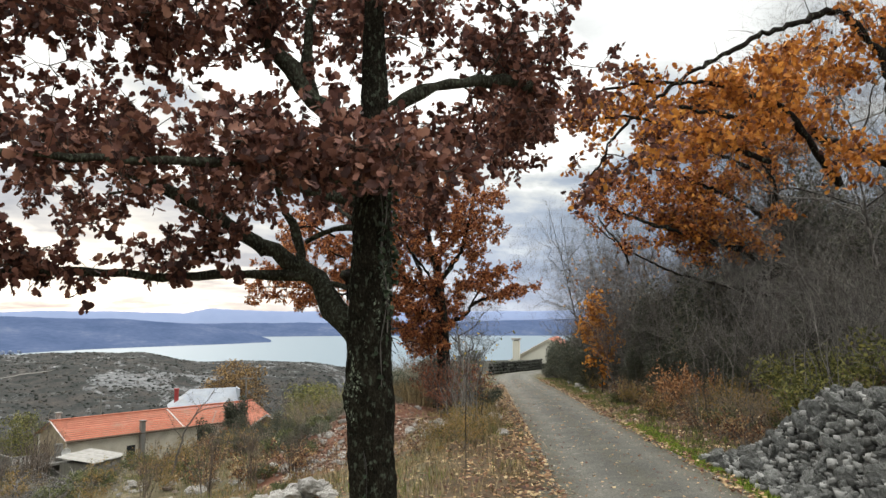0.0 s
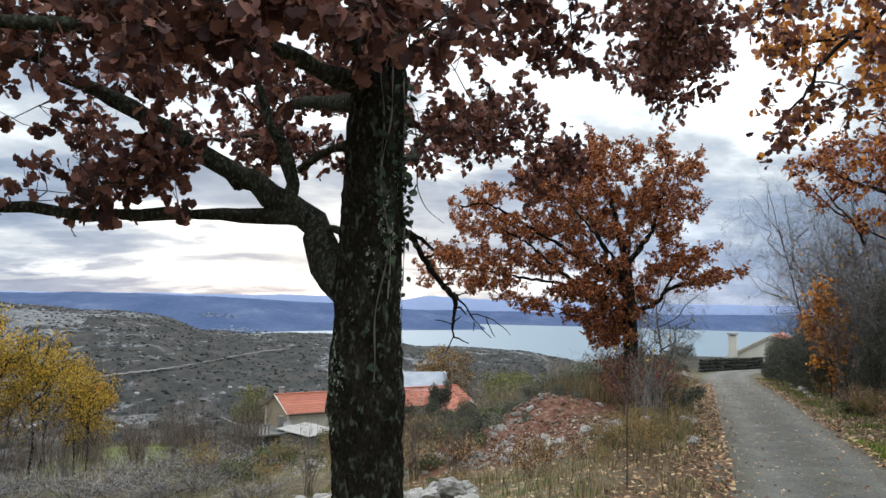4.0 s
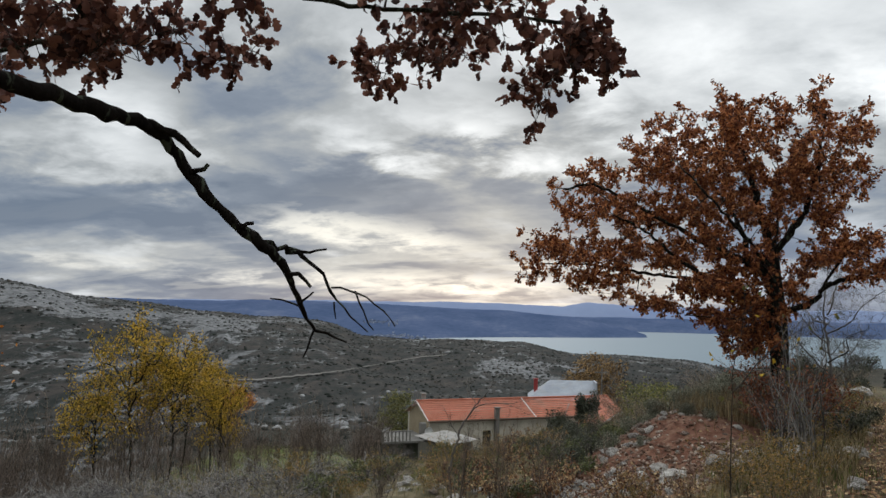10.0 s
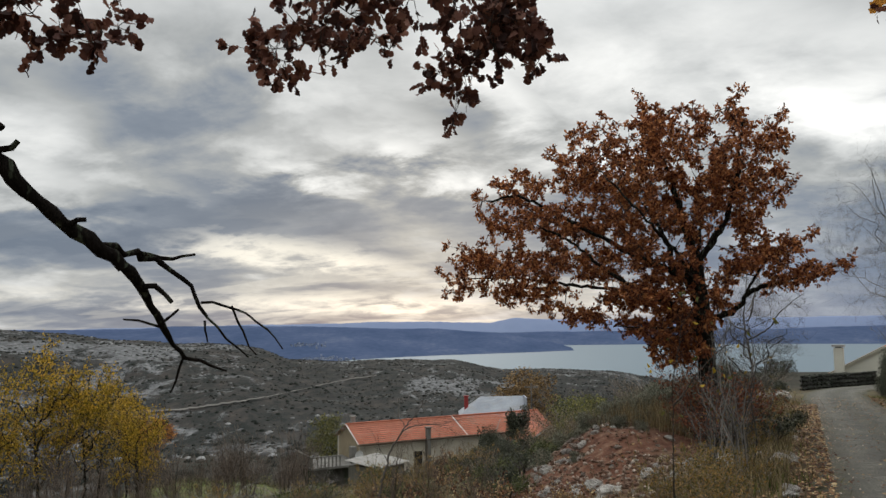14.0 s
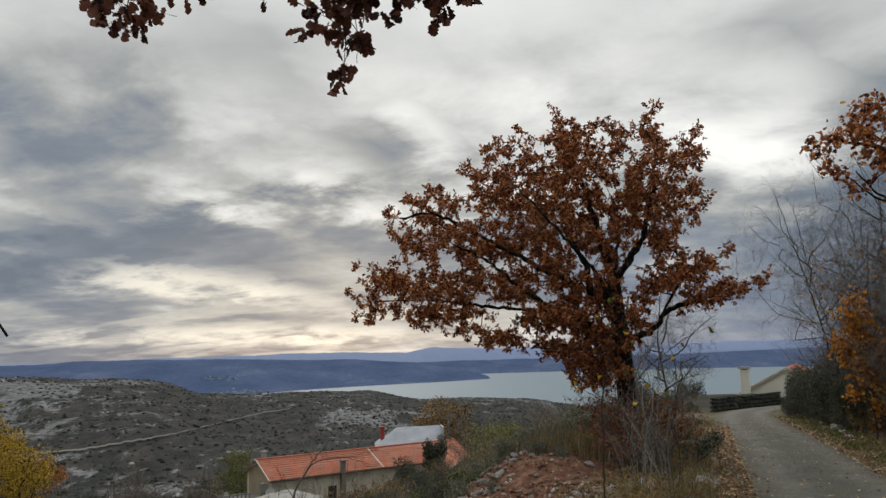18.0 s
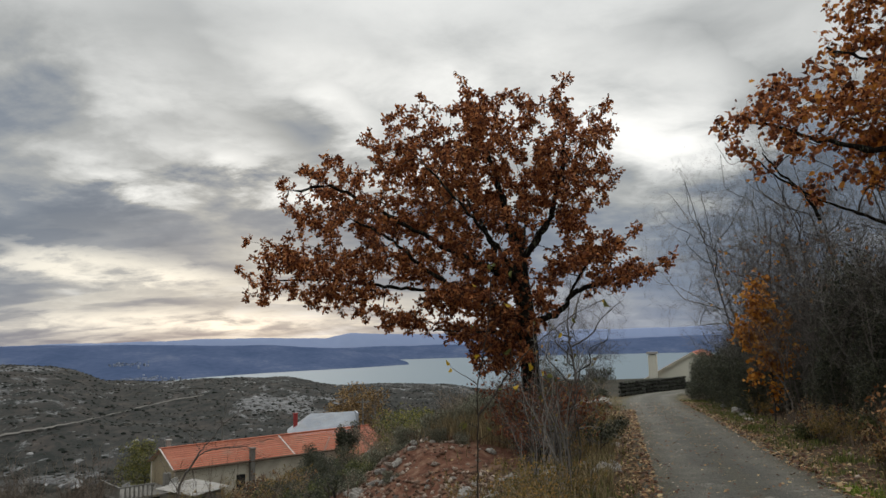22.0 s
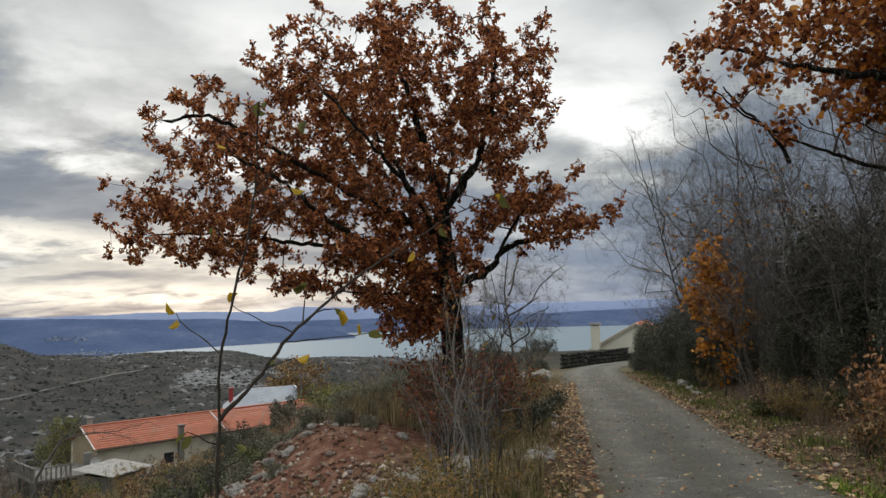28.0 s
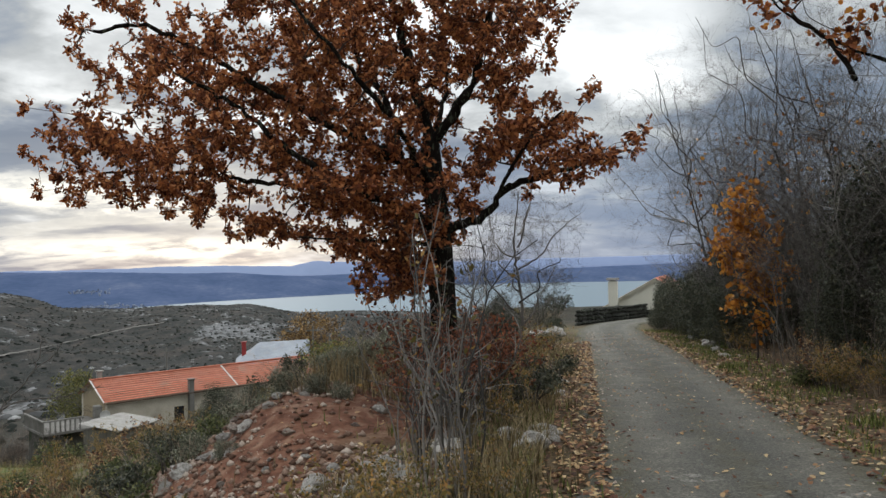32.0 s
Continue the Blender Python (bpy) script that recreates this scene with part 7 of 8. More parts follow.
    box_part("vent_cap", (0.42, 0.07, zr + 0.55, 0.88, 0.53, zr + 0.64), CONCRETE, t)
    # openings
    for x, w, z0, z1 in ((5.0, 0.75, ze - 2.3, ze - 1.1), (11.6, 0.8, ze - 1.5, ze - 0.6)):
        win = box_part("window", (x, -D - 0.015, z0, x + w, -D + 0.02, z1), DARK_HOLE, t, "small dark window")
        box_part("sill", (x - 0.08, -D - 0.10, z0 - 0.08, x + w + 0.08, -D - 0.004, z0 - 0.01), CONCRETE, win)
    # wing with a front gable
    wx0, wx1, wy = 14.4, 19.3, -5.4
    wr = ze + 0.55
    bm = bmesh.new()
    vs = [[bm.verts.new((x, y, z)) for x, z in ((wx0, 0), (wx1, 0), (wx1, ze - 0.7), ((wx0 + wx1) / 2, wr - 0.08), (wx0, ze - 0.7))] for y in (wy, wy + 0.35)]
    bm.faces.new(vs[0]), bm.faces.new(vs[1][::-1])
    for i in range(5):
        j = (i + 1) % 5
        bm.faces.new((vs[0][j], vs[0][i], vs[1][i], vs[1][j]))
    part("wing_gable", bm, DARK_WOOD, t, "dark boarded gable")
    for side in (0, 1):
        xe = wx0 - 0.25 if side == 0 else wx1 + 0.25
        xm = (wx0 + wx1) / 2
        V, F, n = [], [], 22
        for i in range(n + 1):
            y = wy - 0.3 + (0.4 - wy) * i / n
            up = 0.03 if i % 2 else 0.0
            V += [(xe, y, ze - 0.85 + up), (xm, y, wr + up)]
        for i in range(n):
            F.append((2 * i, 2 * i + 1, 2 * i + 3, 2 * i + 2))
        part_mesh("wing_roof", mesh_from("wing_roof", V, np.array(F), TILE), t)
        bm = bmesh.new()
        q = [bm.verts.new(p) for p in ((xe, wy - 0.31, ze - 0.98), (xm, wy - 0.31, wr - 0.13), (xm, wy - 0.31, wr + 0.05), (xe, wy - 0.31, ze - 0.80))]
        bm.faces.new(q)
        bmesh.ops.solidify(bm, geom=bm.faces[:], thickness=0.05)
        part("bargeboard", bm, WHITE_PAINT, t, "white bargeboard")
    box_part("wing_wall", (wx0, wy + 0.36, 0, wx0 + 0.3, -D - 0.02, ze - 0.9), RENDER_WALL, t)
    # terrace on the left end, on a rubble wall, with a baluster rail
    box_part("terrace_slab", (-4.2, -3.4, ze - 1.68, 0.1, 1.2, ze - 1.52), PIER, t, "weathered concrete terrace")
    box_part("rubble_wall", (-3.9, -2.6, 0, 0.1, -2.2, ze - 1.69), STONEWORK, t, "dark ivy-stained rubble wall")
    box_part("rubble_wall", (-3.9, -2.19, 0, -3.5, 1.0, ze - 1.69), STONEWORK, t)
    box_part("handrail", (-4.2, -3.4, ze - 0.78, -4.05, 1.2, ze - 0.68), PIER, t, "dull concrete balcony rail")
    box_part("handrail", (-4.04, -3.4, ze - 0.78, -1.6, -3.25, ze - 0.68), PIER, t)
    for i in range(15):
        box_part("baluster", (-4.17, -3.36 + i * 0.31, ze - 1.515, -4.08, -3.27 + i * 0.31, ze - 0.785), PIER, t)
    for i in range(7):
        box_part("baluster", (-3.75 + i * 0.31, -3.37, ze - 1.515, -3.66 + i * 0.31, -3.28, ze - 0.785), PIER, t)
    box_part("water_butt", (-0.75, -2.9, ze - 1.515, -0.25, -2.4, ze - 0.2), PIER, t, bevel=0.06)
    bm = bmesh.new()
    bmesh.ops.create_uvsphere(bm, u_segments=16, v_segments=6, radius=0.36)
    bmesh.ops.delete(bm, geom=[v for v in bm.verts if v.co.z > 0.01], context="VERTS")
    bmesh.ops.scale(bm, vec=(1, 1, 0.4), verts=bm.verts)
    bmesh.ops.solidify(bm, geom=bm.faces[:], thickness=0.02)
    bmesh.ops.rotate(bm, cent=(0, 0, 0), matrix=Matrix.Rotation(radians(100), 3, "X"), verts=bm.verts)
    bmesh.ops.translate(bm, vec=(-0.1, -3.0, ze - 0.9), verts=bm.verts)
    part("satellite_dish", bm, WHITE_PAINT, t, "small white dish")


long_house()


ivy = leafy_bush("ivy_bush", 110, 1.15, 3.6, LEAF_GREEN, "dark ivy-clad bush standing before the house wing", n=3400, size=0.19)
ivy.location = (2.2, 69.0, -9.0)
ivy_low = leafy_bush("ivy_bush", 111, 1.5, 3.4, LEAF_GREEN, "dark evergreen bush in front of the house", n=3000, size=0.17)
ivy_low.location = (0.2, 64.5, ground_z(0.2, 64.5))


def corrugated(name, w, d, rise, parent, material, pitch=0.18, label=""):
    n = int(w / pitch * 2)
    V = []
    for k in range(5):
        f = k / 4
        for i in range(n + 1):
            V.append((w * i / n, d * f, rise * f + (0.04 if i % 2 else 0)))
    me = mesh_from(name, V, grid_faces(5, n + 1), material)
    ob = part_mesh(name, me, parent, label)
    return ob


SHED_WALL = mat("grey_weathered_boards", [(0.3, (0.07, 0.066, 0.058)), (0.7, (0.17, 0.16, 0.14))], 1.2, 16, 0.95, 0.5, stretch=(4, 4, 0.4))


def small_shed():
    t = thing("garden_shed", (-9.9, 55.2, -11.05), "small grey shed under pale corrugated sheets", "shed")
    t.rotation_euler = (0, 0, math.atan2(2.5, 1.6))
    box_part("front_wall", (0.1, -2.7, -0.8, 2.9, -2.5, 2.85), SHED_WALL, t)
    box_part("side_wall", (0.1, -2.49, -0.8, 0.3, 0.0, 2.85), SHED_WALL, t)
    box_part("far_wall", (2.7, -2.49, 0, 2.9, 0.0, 2.85), SHED_WALL, t)
    box_part("back_wall", (0.31, -0.2, 0, 2.69, 0.0, 2.85), SHED_WALL, t)
    for i in range(4):
        ob = corrugated("roof_sheet", 0.86, 3.1, 0.28, t, PALE_SHEET)
        ob.location = (-0.15 + i * 0.83, -2.95, 2.95 + (0.03 if i % 2 else 0))


small_shed()


def white_house():
    t = thing("white_roofed_house", (-3.9, 88.2, -13.5), "far house under a white sheeted roof", "house")
    t.rotation_euler = (0, 0, radians(4))
    box_part("wall", (0.3, 0.2, 0, 7.2, 6.0, 4.7), RENDER_WALL, t)
    bm = bmesh.new()
    pts = [(0, 0, 4.7), (7.5, 0, 4.8), (7.5, 3.0, 6.75), (2.6, 3.0, 6.7), (7.5, 6.2, 4.8), (0, 6.2, 4.7)]
    v = [bm.verts.new(p) for p in pts]
    bm.faces.new((v[0], v[1], v[2], v[3])), bm.faces.new((v[3], v[2], v[4], v[5])), bm.faces.new((v[0], v[3], v[5])), bm.faces.new((v[1], v[4], v[2]))
    bmesh.ops.subdivide_edges(bm, edges=bm.edges[:], cuts=6, use_grid_fill=True)
    for x in bm.verts:
        x.co.z += 0.10 * noise.noise(x.co * 0.9)
    part("roof", bm, WHITE_ROOF, t, "white sheeting, sagging")
    box_part("chimney", (0.65, 2.4, 5.0, 1.1, 2.85, 6.75), RED_PAINT, t, "red chimney")
    box_part("chimney_top", (0.58, 2.33, 6.75, 1.17, 2.92, 6.84), RED_PAINT, t)
    box_part("end_coping", (7.5, -0.05, 4.7, 7.66, 3.05, 6.8), WHITE_ROOF, t)


white_house()


def cream_house():
    t = thing("cream_house", (19.0, 46.0, -3.2), "cream rendered house with a gable and a square chimney", "house")
    t.rotation_euler = (0, 0, radians(-31))
    W, ze, zr = 5.4, 1.75, 3.25
    bm = bmesh.new()
    vs = [[bm.verts.new((x, y, z)) for x, z in ((0, 0), (W, 0), (W, ze), (W / 2, zr - 0.08), (0, ze))] for y in (0, 0.35)]
    bm.faces.new(vs[0]), bm.faces.new(vs[1][::-1])
    for i in range(5):
        j = (i + 1) % 5
        bm.faces.new((vs[0][j], vs[0][i], vs[1][i], vs[1][j]))
    part("gable_wall", bm, CREAM_WALL, t)
    box_part("side_wall", (0, 0.36, 0, 0.35, 8, ze), CREAM_WALL, t)
    box_part("side_wall", (W - 0.35, 0.36, 0, W, 8, ze), CREAM_WALL, t)
    box_part("back_wall", (0.36, 7.65, 0, W - 0.36, 8, ze), CREAM_WALL, t)
    for sx_ in (-1, 1):
        xm, xe = W / 2, W / 2 + sx_ * (W / 2 + 0.3)
        V, F, n = [], [], 60
        for i in range(n + 1):
            y = -0.12 + 8.3 * i / n
            up_ = 0.03 if i % 2 else 0.0
            V += [(xe, y, ze - 0.16 + up_), (xm, y, zr + up_)]
        for i in range(n):
            F.append((2 * i, 2 * i + 1, 2 * i + 3, 2 * i + 2))
        part_mesh("roof_slope", mesh_from("roof_slope", V, np.array(F), TILE), t)
        bm = bmesh.new()
        q = [bm.verts.new(p) for p in ((xe, -0.14, ze - 0.30), (xm, -0.14, zr - 0.14), (xm, -0.14, zr + 0.02), (xe, -0.14, ze - 0.14))]
        bm.faces.new(q)
        bmesh.ops.solidify(bm, geom=bm.faces[:], thickness=0.06)
        part("bargeboard", bm, CREAM_WALL, t)
    box_part("chimney", (0.35, -0.75, 0, 0.80, -0.30, 3.15), CREAM_WALL, t, "square cream chimney")
    box_part("chimney_cap", (0.28, -0.82, 3.20, 0.87, -0.23, 3.32), CONCRETE, t)
    box_part("chimney_neck", (0.42, -0.68, 3.15, 0.73, -0.37, 3.20), DARK_HOLE, t)
    box_part("window", (2.0, -0.02, 0.9, 2.8, 0.02, 1.6), DARK_HOLE, t)


cream_house()


def utility_pole(x, y, top):
    z = ground_z(x, y)
    t = thing("utility_pole", (x, y, z), "thin weathered wooden utility pole", "pole")
    bm = bmesh.new()
    bmesh.ops.create_cone(bm, cap_ends=True, segments=10, radius1=0.10, radius2=0.07, depth=top - z)
    bmesh.ops.translate(bm, vec=(0, 0, (top - z) / 2), verts=bm.verts)
    part("post", bm, PIER, t)
    box_part("crossarm", (-0.7, -0.06, top - z - 0.5, 0.7, 0.06, top - z - 0.38), PIER, t)


utility_pole(-11.2, 91.5, -7.0)
utility_pole(3.97, 82.3, -4.6)


# ---- stones ----
def stone_mesh(seed, flat=0.75):
    bm = bmesh.new()
    bmesh.ops.create_icosphere(bm, subdivisions=3, radius=0.5)
    o = Vector((seed * 3.7, seed * 1.3, seed * 2.1))
    for v in bm.verts:
        d = v.co.normalized()
        k = 1 + 0.30 * noise.noise(d * 1.3 + o) + 0.16 * noise.noise(d * 3.1 + o) + 0.09 * noise.noise(d * 7.3 + o) + 0.05 * noise.noise(d * 15 + o)
        c = Vector((round(d.x * 1.6) / 1.6, round(d.y * 1.6) / 1.6, round(d.z * 1.6) / 1.6))
        v.co = (d * 0.62 + c * 0.38) * 0.5 * k
        v.co.z *= flat
    me = bpy.data.meshes.new("stone")
    bm.to_mesh(me)
    bm.free()
    me.materials.append(ROCK)
    return me


STONES = [stone_mesh(i, 0.6 + 0.08 * (i % 4)) for i in range(8)]
WALL_STONES = [stone_mesh(i + 20, 0.65) for i in range(6)]
for me_ in WALL_STONES:
    me_.materials[0] = ROCK_DARK
SPOIL_STONES = [stone_mesh(i + 60, 0.7) for i in range(8)]
for me_ in SPOIL_STONES:
    me_.materials[0] = ROCK_PINK
HEAP_STONES = [stone_mesh(i + 40, 0.7) for i in range(8)]
for me_ in HEAP_STONES:
    me_.materials[0] = ROCK_HEAP


def place_stone(name, i, at, size, rng, parent=None, kinds=None):
    kinds = kinds or STONES
    ob = new(name, kinds[i % len(kinds)])
    ob.location = at
    ob.rotation_euler = (rng.uniform(-0.4, 0.4), rng.uniform(-0.4, 0.4), rng.uniform(0, 6.28))
    ob.scale = (size * rng.uniform(0.8, 1.3), size * rng.uniform(0.7, 1.1), size * rng.uniform(0.7, 1.0))
    if parent:
        ob.parent = parent
    return ob


def bend_wall():
    """Low dry wall on the outer side of the bend."""
    rng = random.Random(8)
    d = np.gradient(ROAD, axis=0)
    d /= np.linalg.norm(d, axis=1)[:, None]
    line = ROAD - np.stack([d[:, 1], -d[:, 0]], 1) * 1.75
    s = along(line[:, 0], line[:, 1])[0]
    line = line[s > 41.5]
    t = thing("dry_stone_wall", (line[0][0], line[0][1], 0), "low dark dry-stone wall along the outside of the bend", "wall")
    seg = np.concatenate([[0], np.cumsum(np.linalg.norm(np.diff(line, axis=0), axis=1))])
    L = min(seg[-1], 15.0)
    V = []
    for f in np.linspace(0, L, 40):
        x, y = np.interp(f, seg, line[:, 0]), np.interp(f, seg, line[:, 1])
        z = ground_z(x, y)
        for oy, h in ((-0.16, -0.3), (-0.13, 0.62), (0.13, 0.62), (0.16, -0.3)):
            V.append((x - line[0][0] + oy * 0.45, y - line[0][1] + oy, z + h))
    part_mesh("core", mesh_from("core", V, grid_faces(40, 4), mat("wall_core", [(0.3, (0.03, 0.03, 0.026)), (0.7, (0.08, 0.075, 0.065))], 5, 30)), t)
    for row in range(4):
        f = rng.uniform(0, 0.2)
        while f < L:
            w = rng.uniform(0.16, 0.32)
            x, y = np.interp(f + w / 2, seg, line[:, 0]), np.interp(f + w / 2, seg, line[:, 1])
            place_stone("stone", rng.randrange(8), (x - line[0][0] - 0.05, y - line[0][1] - 0.13, ground_z(x, y) + 0.08 + row * 0.185), w, rng, t, WALL_STONES)
            f += w * 0.93
    t["label"] = "low dark dry-stone wall along the outside of the bend"


bend_wall()


def stone_heap():
    """The heap of field stones at the right of the lane."""
    rng = random.Random(9)
    for i in range(300):
        s = rng.uniform(3.0, 9.2)
        n = 2.45 + rng.random() * 2.3
        top = 1.0 * math.exp(-((n - 3.7) / 0.75) ** 2) * min(1, (9.4 - s) / 1.6) * min(1, (s - 2.5) / 1.0)
        x, y = U * s + N * n
        size = 0.13 + 0.16 * rng.random() ** 1.3
        z = ground_z(x, y) + top * rng.uniform(0.82, 1.0)
        ob = place_stone("field_stone", i, (x, y, z), size, rng, None, HEAP_STONES)
        ob.rotation_euler = (rng.uniform(-1.4, 1.4), rng.uniform(-1.4, 1.4), rng.uniform(0, 6.28))
        tagged(ob, "rough grey-white limestone block in a roadside heap", "stone", "stone heap")
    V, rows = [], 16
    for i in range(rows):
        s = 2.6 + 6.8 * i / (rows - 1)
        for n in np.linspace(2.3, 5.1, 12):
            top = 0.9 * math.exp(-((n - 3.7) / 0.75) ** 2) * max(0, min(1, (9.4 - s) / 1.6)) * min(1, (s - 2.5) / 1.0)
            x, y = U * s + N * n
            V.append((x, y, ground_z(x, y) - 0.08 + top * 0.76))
    # smooth dark sheet under the stones; its colour paints the shade in their gaps
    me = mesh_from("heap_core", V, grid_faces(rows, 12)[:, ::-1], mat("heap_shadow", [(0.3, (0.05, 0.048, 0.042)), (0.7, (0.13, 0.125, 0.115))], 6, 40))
    tagged(new("rubble_core", me), "dark sheet inside the heap, painted as shade between the stones", "rubble", kind="stuff")

    k = 3600
    r2 = np.random.default_rng(91)
    s, n = r2.uniform(2.9, 9.3, k), r2.uniform(2.4, 4.95, k)
    top = np.exp(-((n - 3.7) / 0.75) ** 2) * np.minimum(1, (9.4 - s) / 1.6) * np.minimum(1, (s - 2.5) / 1.0)
    xy = s[:, None] * U + n[:, None] * N
    z = ground_zs(xy[:, 0], xy[:, 1]) + top * r2.uniform(0.74, 0.93, k)
    base = np.array([(1, 0, 0), (-1, 0, 0), (0, 1, 0), (0, -1, 0), (0, 0, 0.8), (0, 0, -0.7)], float)
    V = base[None] * r2.uniform(0.6, 1.4, (k, 6, 3)) * (0.03 + 0.06 * r2.random(k) ** 1.5)[:, None, None]
    V = V @ np.array(Matrix.Rotation(0.6, 3, "X") @ Matrix.Rotation(0.5, 3, "Y")).T
    V = V + np.stack([xy[:, 0], xy[:, 1], z], -1)[:, None, :]
    tri = np.array([(0, 2, 4), (2, 1, 4), (1, 3, 4), (3, 0, 4), (2, 0, 5), (1, 2, 5), (3, 1, 5), (0, 3, 5)])
    F = (tri[None] + (np.arange(k) * 6)[:, None, None]).reshape(-1, 3)
    chips = mat("heap_chips", [(0.25, (0.06, 0.060, 0.054)), (0.5, (0.13, 0.130, 0.12)), (0.8, (0.28, 0.277, 0.26))], 3, 40, 0.95, 0.8, vary=0.3, per="island")
    tagged(new("heap_rubble", mesh_from("heap_rubble", V.reshape(-1, 3), F, chips)), "small grey limestone chips filling the heap", "rubble", kind="stuff")


stone_heap()


def bank_rocks():
    rng = random.Random(12)
    for i in range(300):
        if i < 90:
            n = -rng.uniform(2.4, 12.4)
            s = 12.4 - (n + 2.6) * 0.62 + rng.gauss(0, 0.45)
        elif i < 275:
            s, n = (rng.uniform(14.3, 19.5), -4.1 + rng.gauss(0, 0.4)) if i % 2 else (13.9 + rng.gauss(0, 0.4), -rng.uniform(1.2, 4.8))
            if i % 7 == 0:
                s, n = rng.uniform(14.5, 19), -rng.uniform(2.2, 6.2)
        else:
            s, n = rng.uniform(12, 22), -rng.uniform(0.3, 0.8)
        x, y = U * s + N * n
        size = (0.05 if 90 <= i < 275 else 0.07) + (0.34 if i % 6 == 0 else 0.17) * rng.random() ** 2.0
        ob = place_stone("rock", i, (x, y, ground_z(x, y) + size * 0.08), size, rng, None, SPOIL_STONES if 45 < i < 275 and i % 4 == 1 else None)
        tagged(ob, "pale limestone rock on the red earth bank", "rock", "rocks on the bank")
    for s, n, size in ((15.2, -0.55, 0.42), (15.8, -0.8, 0.25), (16.0, -0.45, 0.32), (20.6, -4.5, 0.5), (21.0, -4.0, 0.45), (21.4, -4.9, 0.4), (14.8, -5.2, 0.30), (15.4, -5.6, 0.28), (34, -1.0, 0.8), (33.4, -1.6, 0.6), (27.6, 3.0, 0.35), (28.2, 3.1, 0.3), (26.4, 3.0, 0.25), (30.5, 3.0, 0.3), (24.8, 2.9, 0.2)):
        x, y = U * s + N * n
        tagged(place_stone("rock", int(s * 7), (x, y, ground_z(x, y) + size * 0.1), size, rng), "larger pale limestone rock at the verge", "rock", "rocks on the verge")


def fallen_wall():
    rng = random.Random(33)
    for i in range(70):
        n = -rng.uniform(2.9, 7.4)
        s = 8.8 + (-n - 3.1) * 0.75 + rng.gauss(0, 0.2)
        x, y = U * s + N * n
        size = rng.uniform(0.14, 0.38)
        ob = place_stone("wall_stone", i, (x, y, ground_z(x, y) + size * rng.uniform(0.1, 0.5)), size, rng)
        tagged(ob, "pale limestone block of a fallen dry wall", "stone", "fallen dry-stone wall")


bank_rocks()
fallen_wall()


def scatter_small_stones():
    rng = np.random.default_rng(14)
    n_ = 11000
    s = np.where(rng.random(n_) < 0.45, rng.normal(14.1, 0.6, n_), rng.uniform(13.0, 21.0, n_))
    n = np.where(s < 15.2, -rng.uniform(1.0, 5.0, n_), np.where(rng.random(n_) < 0.6, -np.abs(rng.normal(4.4, 0.6, n_)), -np.abs(rng.normal(4.0, 1.3, n_))))
    half = rng.random(n_) < 0.12
    n[half] = rng.uniform(2.2, 3.4, half.sum())
    s[half] = rng.uniform(6, 34, half.sum())
    xy = s[:, None] * U + n[:, None] * N
    z = ground_zs(xy[:, 0], xy[:, 1])
    base = np.array([(1, 0, 0), (-1, 0, 0), (0, 1, 0), (0, -1, 0), (0, 0, 0.7), (0, 0, -0.6)], float)
    size = 0.007 + 0.050 * rng.random(n_) ** 4.0
    jig = rng.uniform(0.6, 1.4, (n_, 6, 3))
    a = rng.uniform(0, 6.28, n_)
    rot = np.stack([np.stack([np.cos(a), -np.sin(a)], -1), np.stack([np.sin(a), np.cos(a)], -1)], 1)
    v = base[None] * jig * size[:, None, None]
    v[:, :, :2] = np.einsum("nij,nkj->nki", rot, v[:, :, :2])
    V = v + np.stack([xy[:, 0], xy[:, 1], z + size * 0.2], -1)[:, None, :]
    tri = np.array([(0, 2, 4), (2, 1, 4), (1, 3, 4), (3, 0, 4), (2, 0, 5), (1, 2, 5), (3, 1, 5), (0, 3, 5)])
    F = (tri[None] + (np.arange(n_) * 6)[:, None, None]).reshape(-1, 3)
    tagged(new("gravel", mesh_from("gravel", V.reshape(-1, 3), F, ROCK_RED)), "small earth-stained stones strewn over the bank", "gravel", kind="stuff")


scatter_small_stones()


def road_grit():
    """Crumbs of stone and soil loose on the lane, thicker at its edges."""
    rng = np.random.default_rng(15)
    k = 5200
    s = 3 + 32 * rng.random(k) ** 1.2
    edge = rng.random(k) < 0.6
    n = np.where(edge, np.where(rng.random(k) < 0.5, 0.05 + np.abs(rng.normal(0, 0.18, k)), 2.2 - np.abs(rng.normal(0, 0.22, k))), rng.uniform(0.1, 2.2, k))
    xy = s[:, None] * U + n[:, None] * N
    z = road_z(s) + 0.022 * n + 0.010
    base = np.array([(1, 0, 0), (-0.5, 0.9, 0), (-0.5, -0.9, 0), (0, 0, 0.8)], float)
    size = 0.004 + 0.016 * rng.random(k) ** 3
    V = base[None] * rng.uniform(0.6, 1.4, (k, 4, 3)) * size[:, None, None] + np.stack([xy[:, 0], xy[:, 1], z], -1)[:, None, :]
    F = (np.array([(0, 1, 3), (1, 2, 3), (2, 0, 3)])[None] + (np.arange(k) * 4)[:, None, None]).reshape(-1, 3)
    tagged(new("road_grit", mesh_from("road_grit", V.reshape(-1, 3), F, ROCK_RED)), "loose pale grit along the lane", "gravel", kind="stuff")


road_grit()


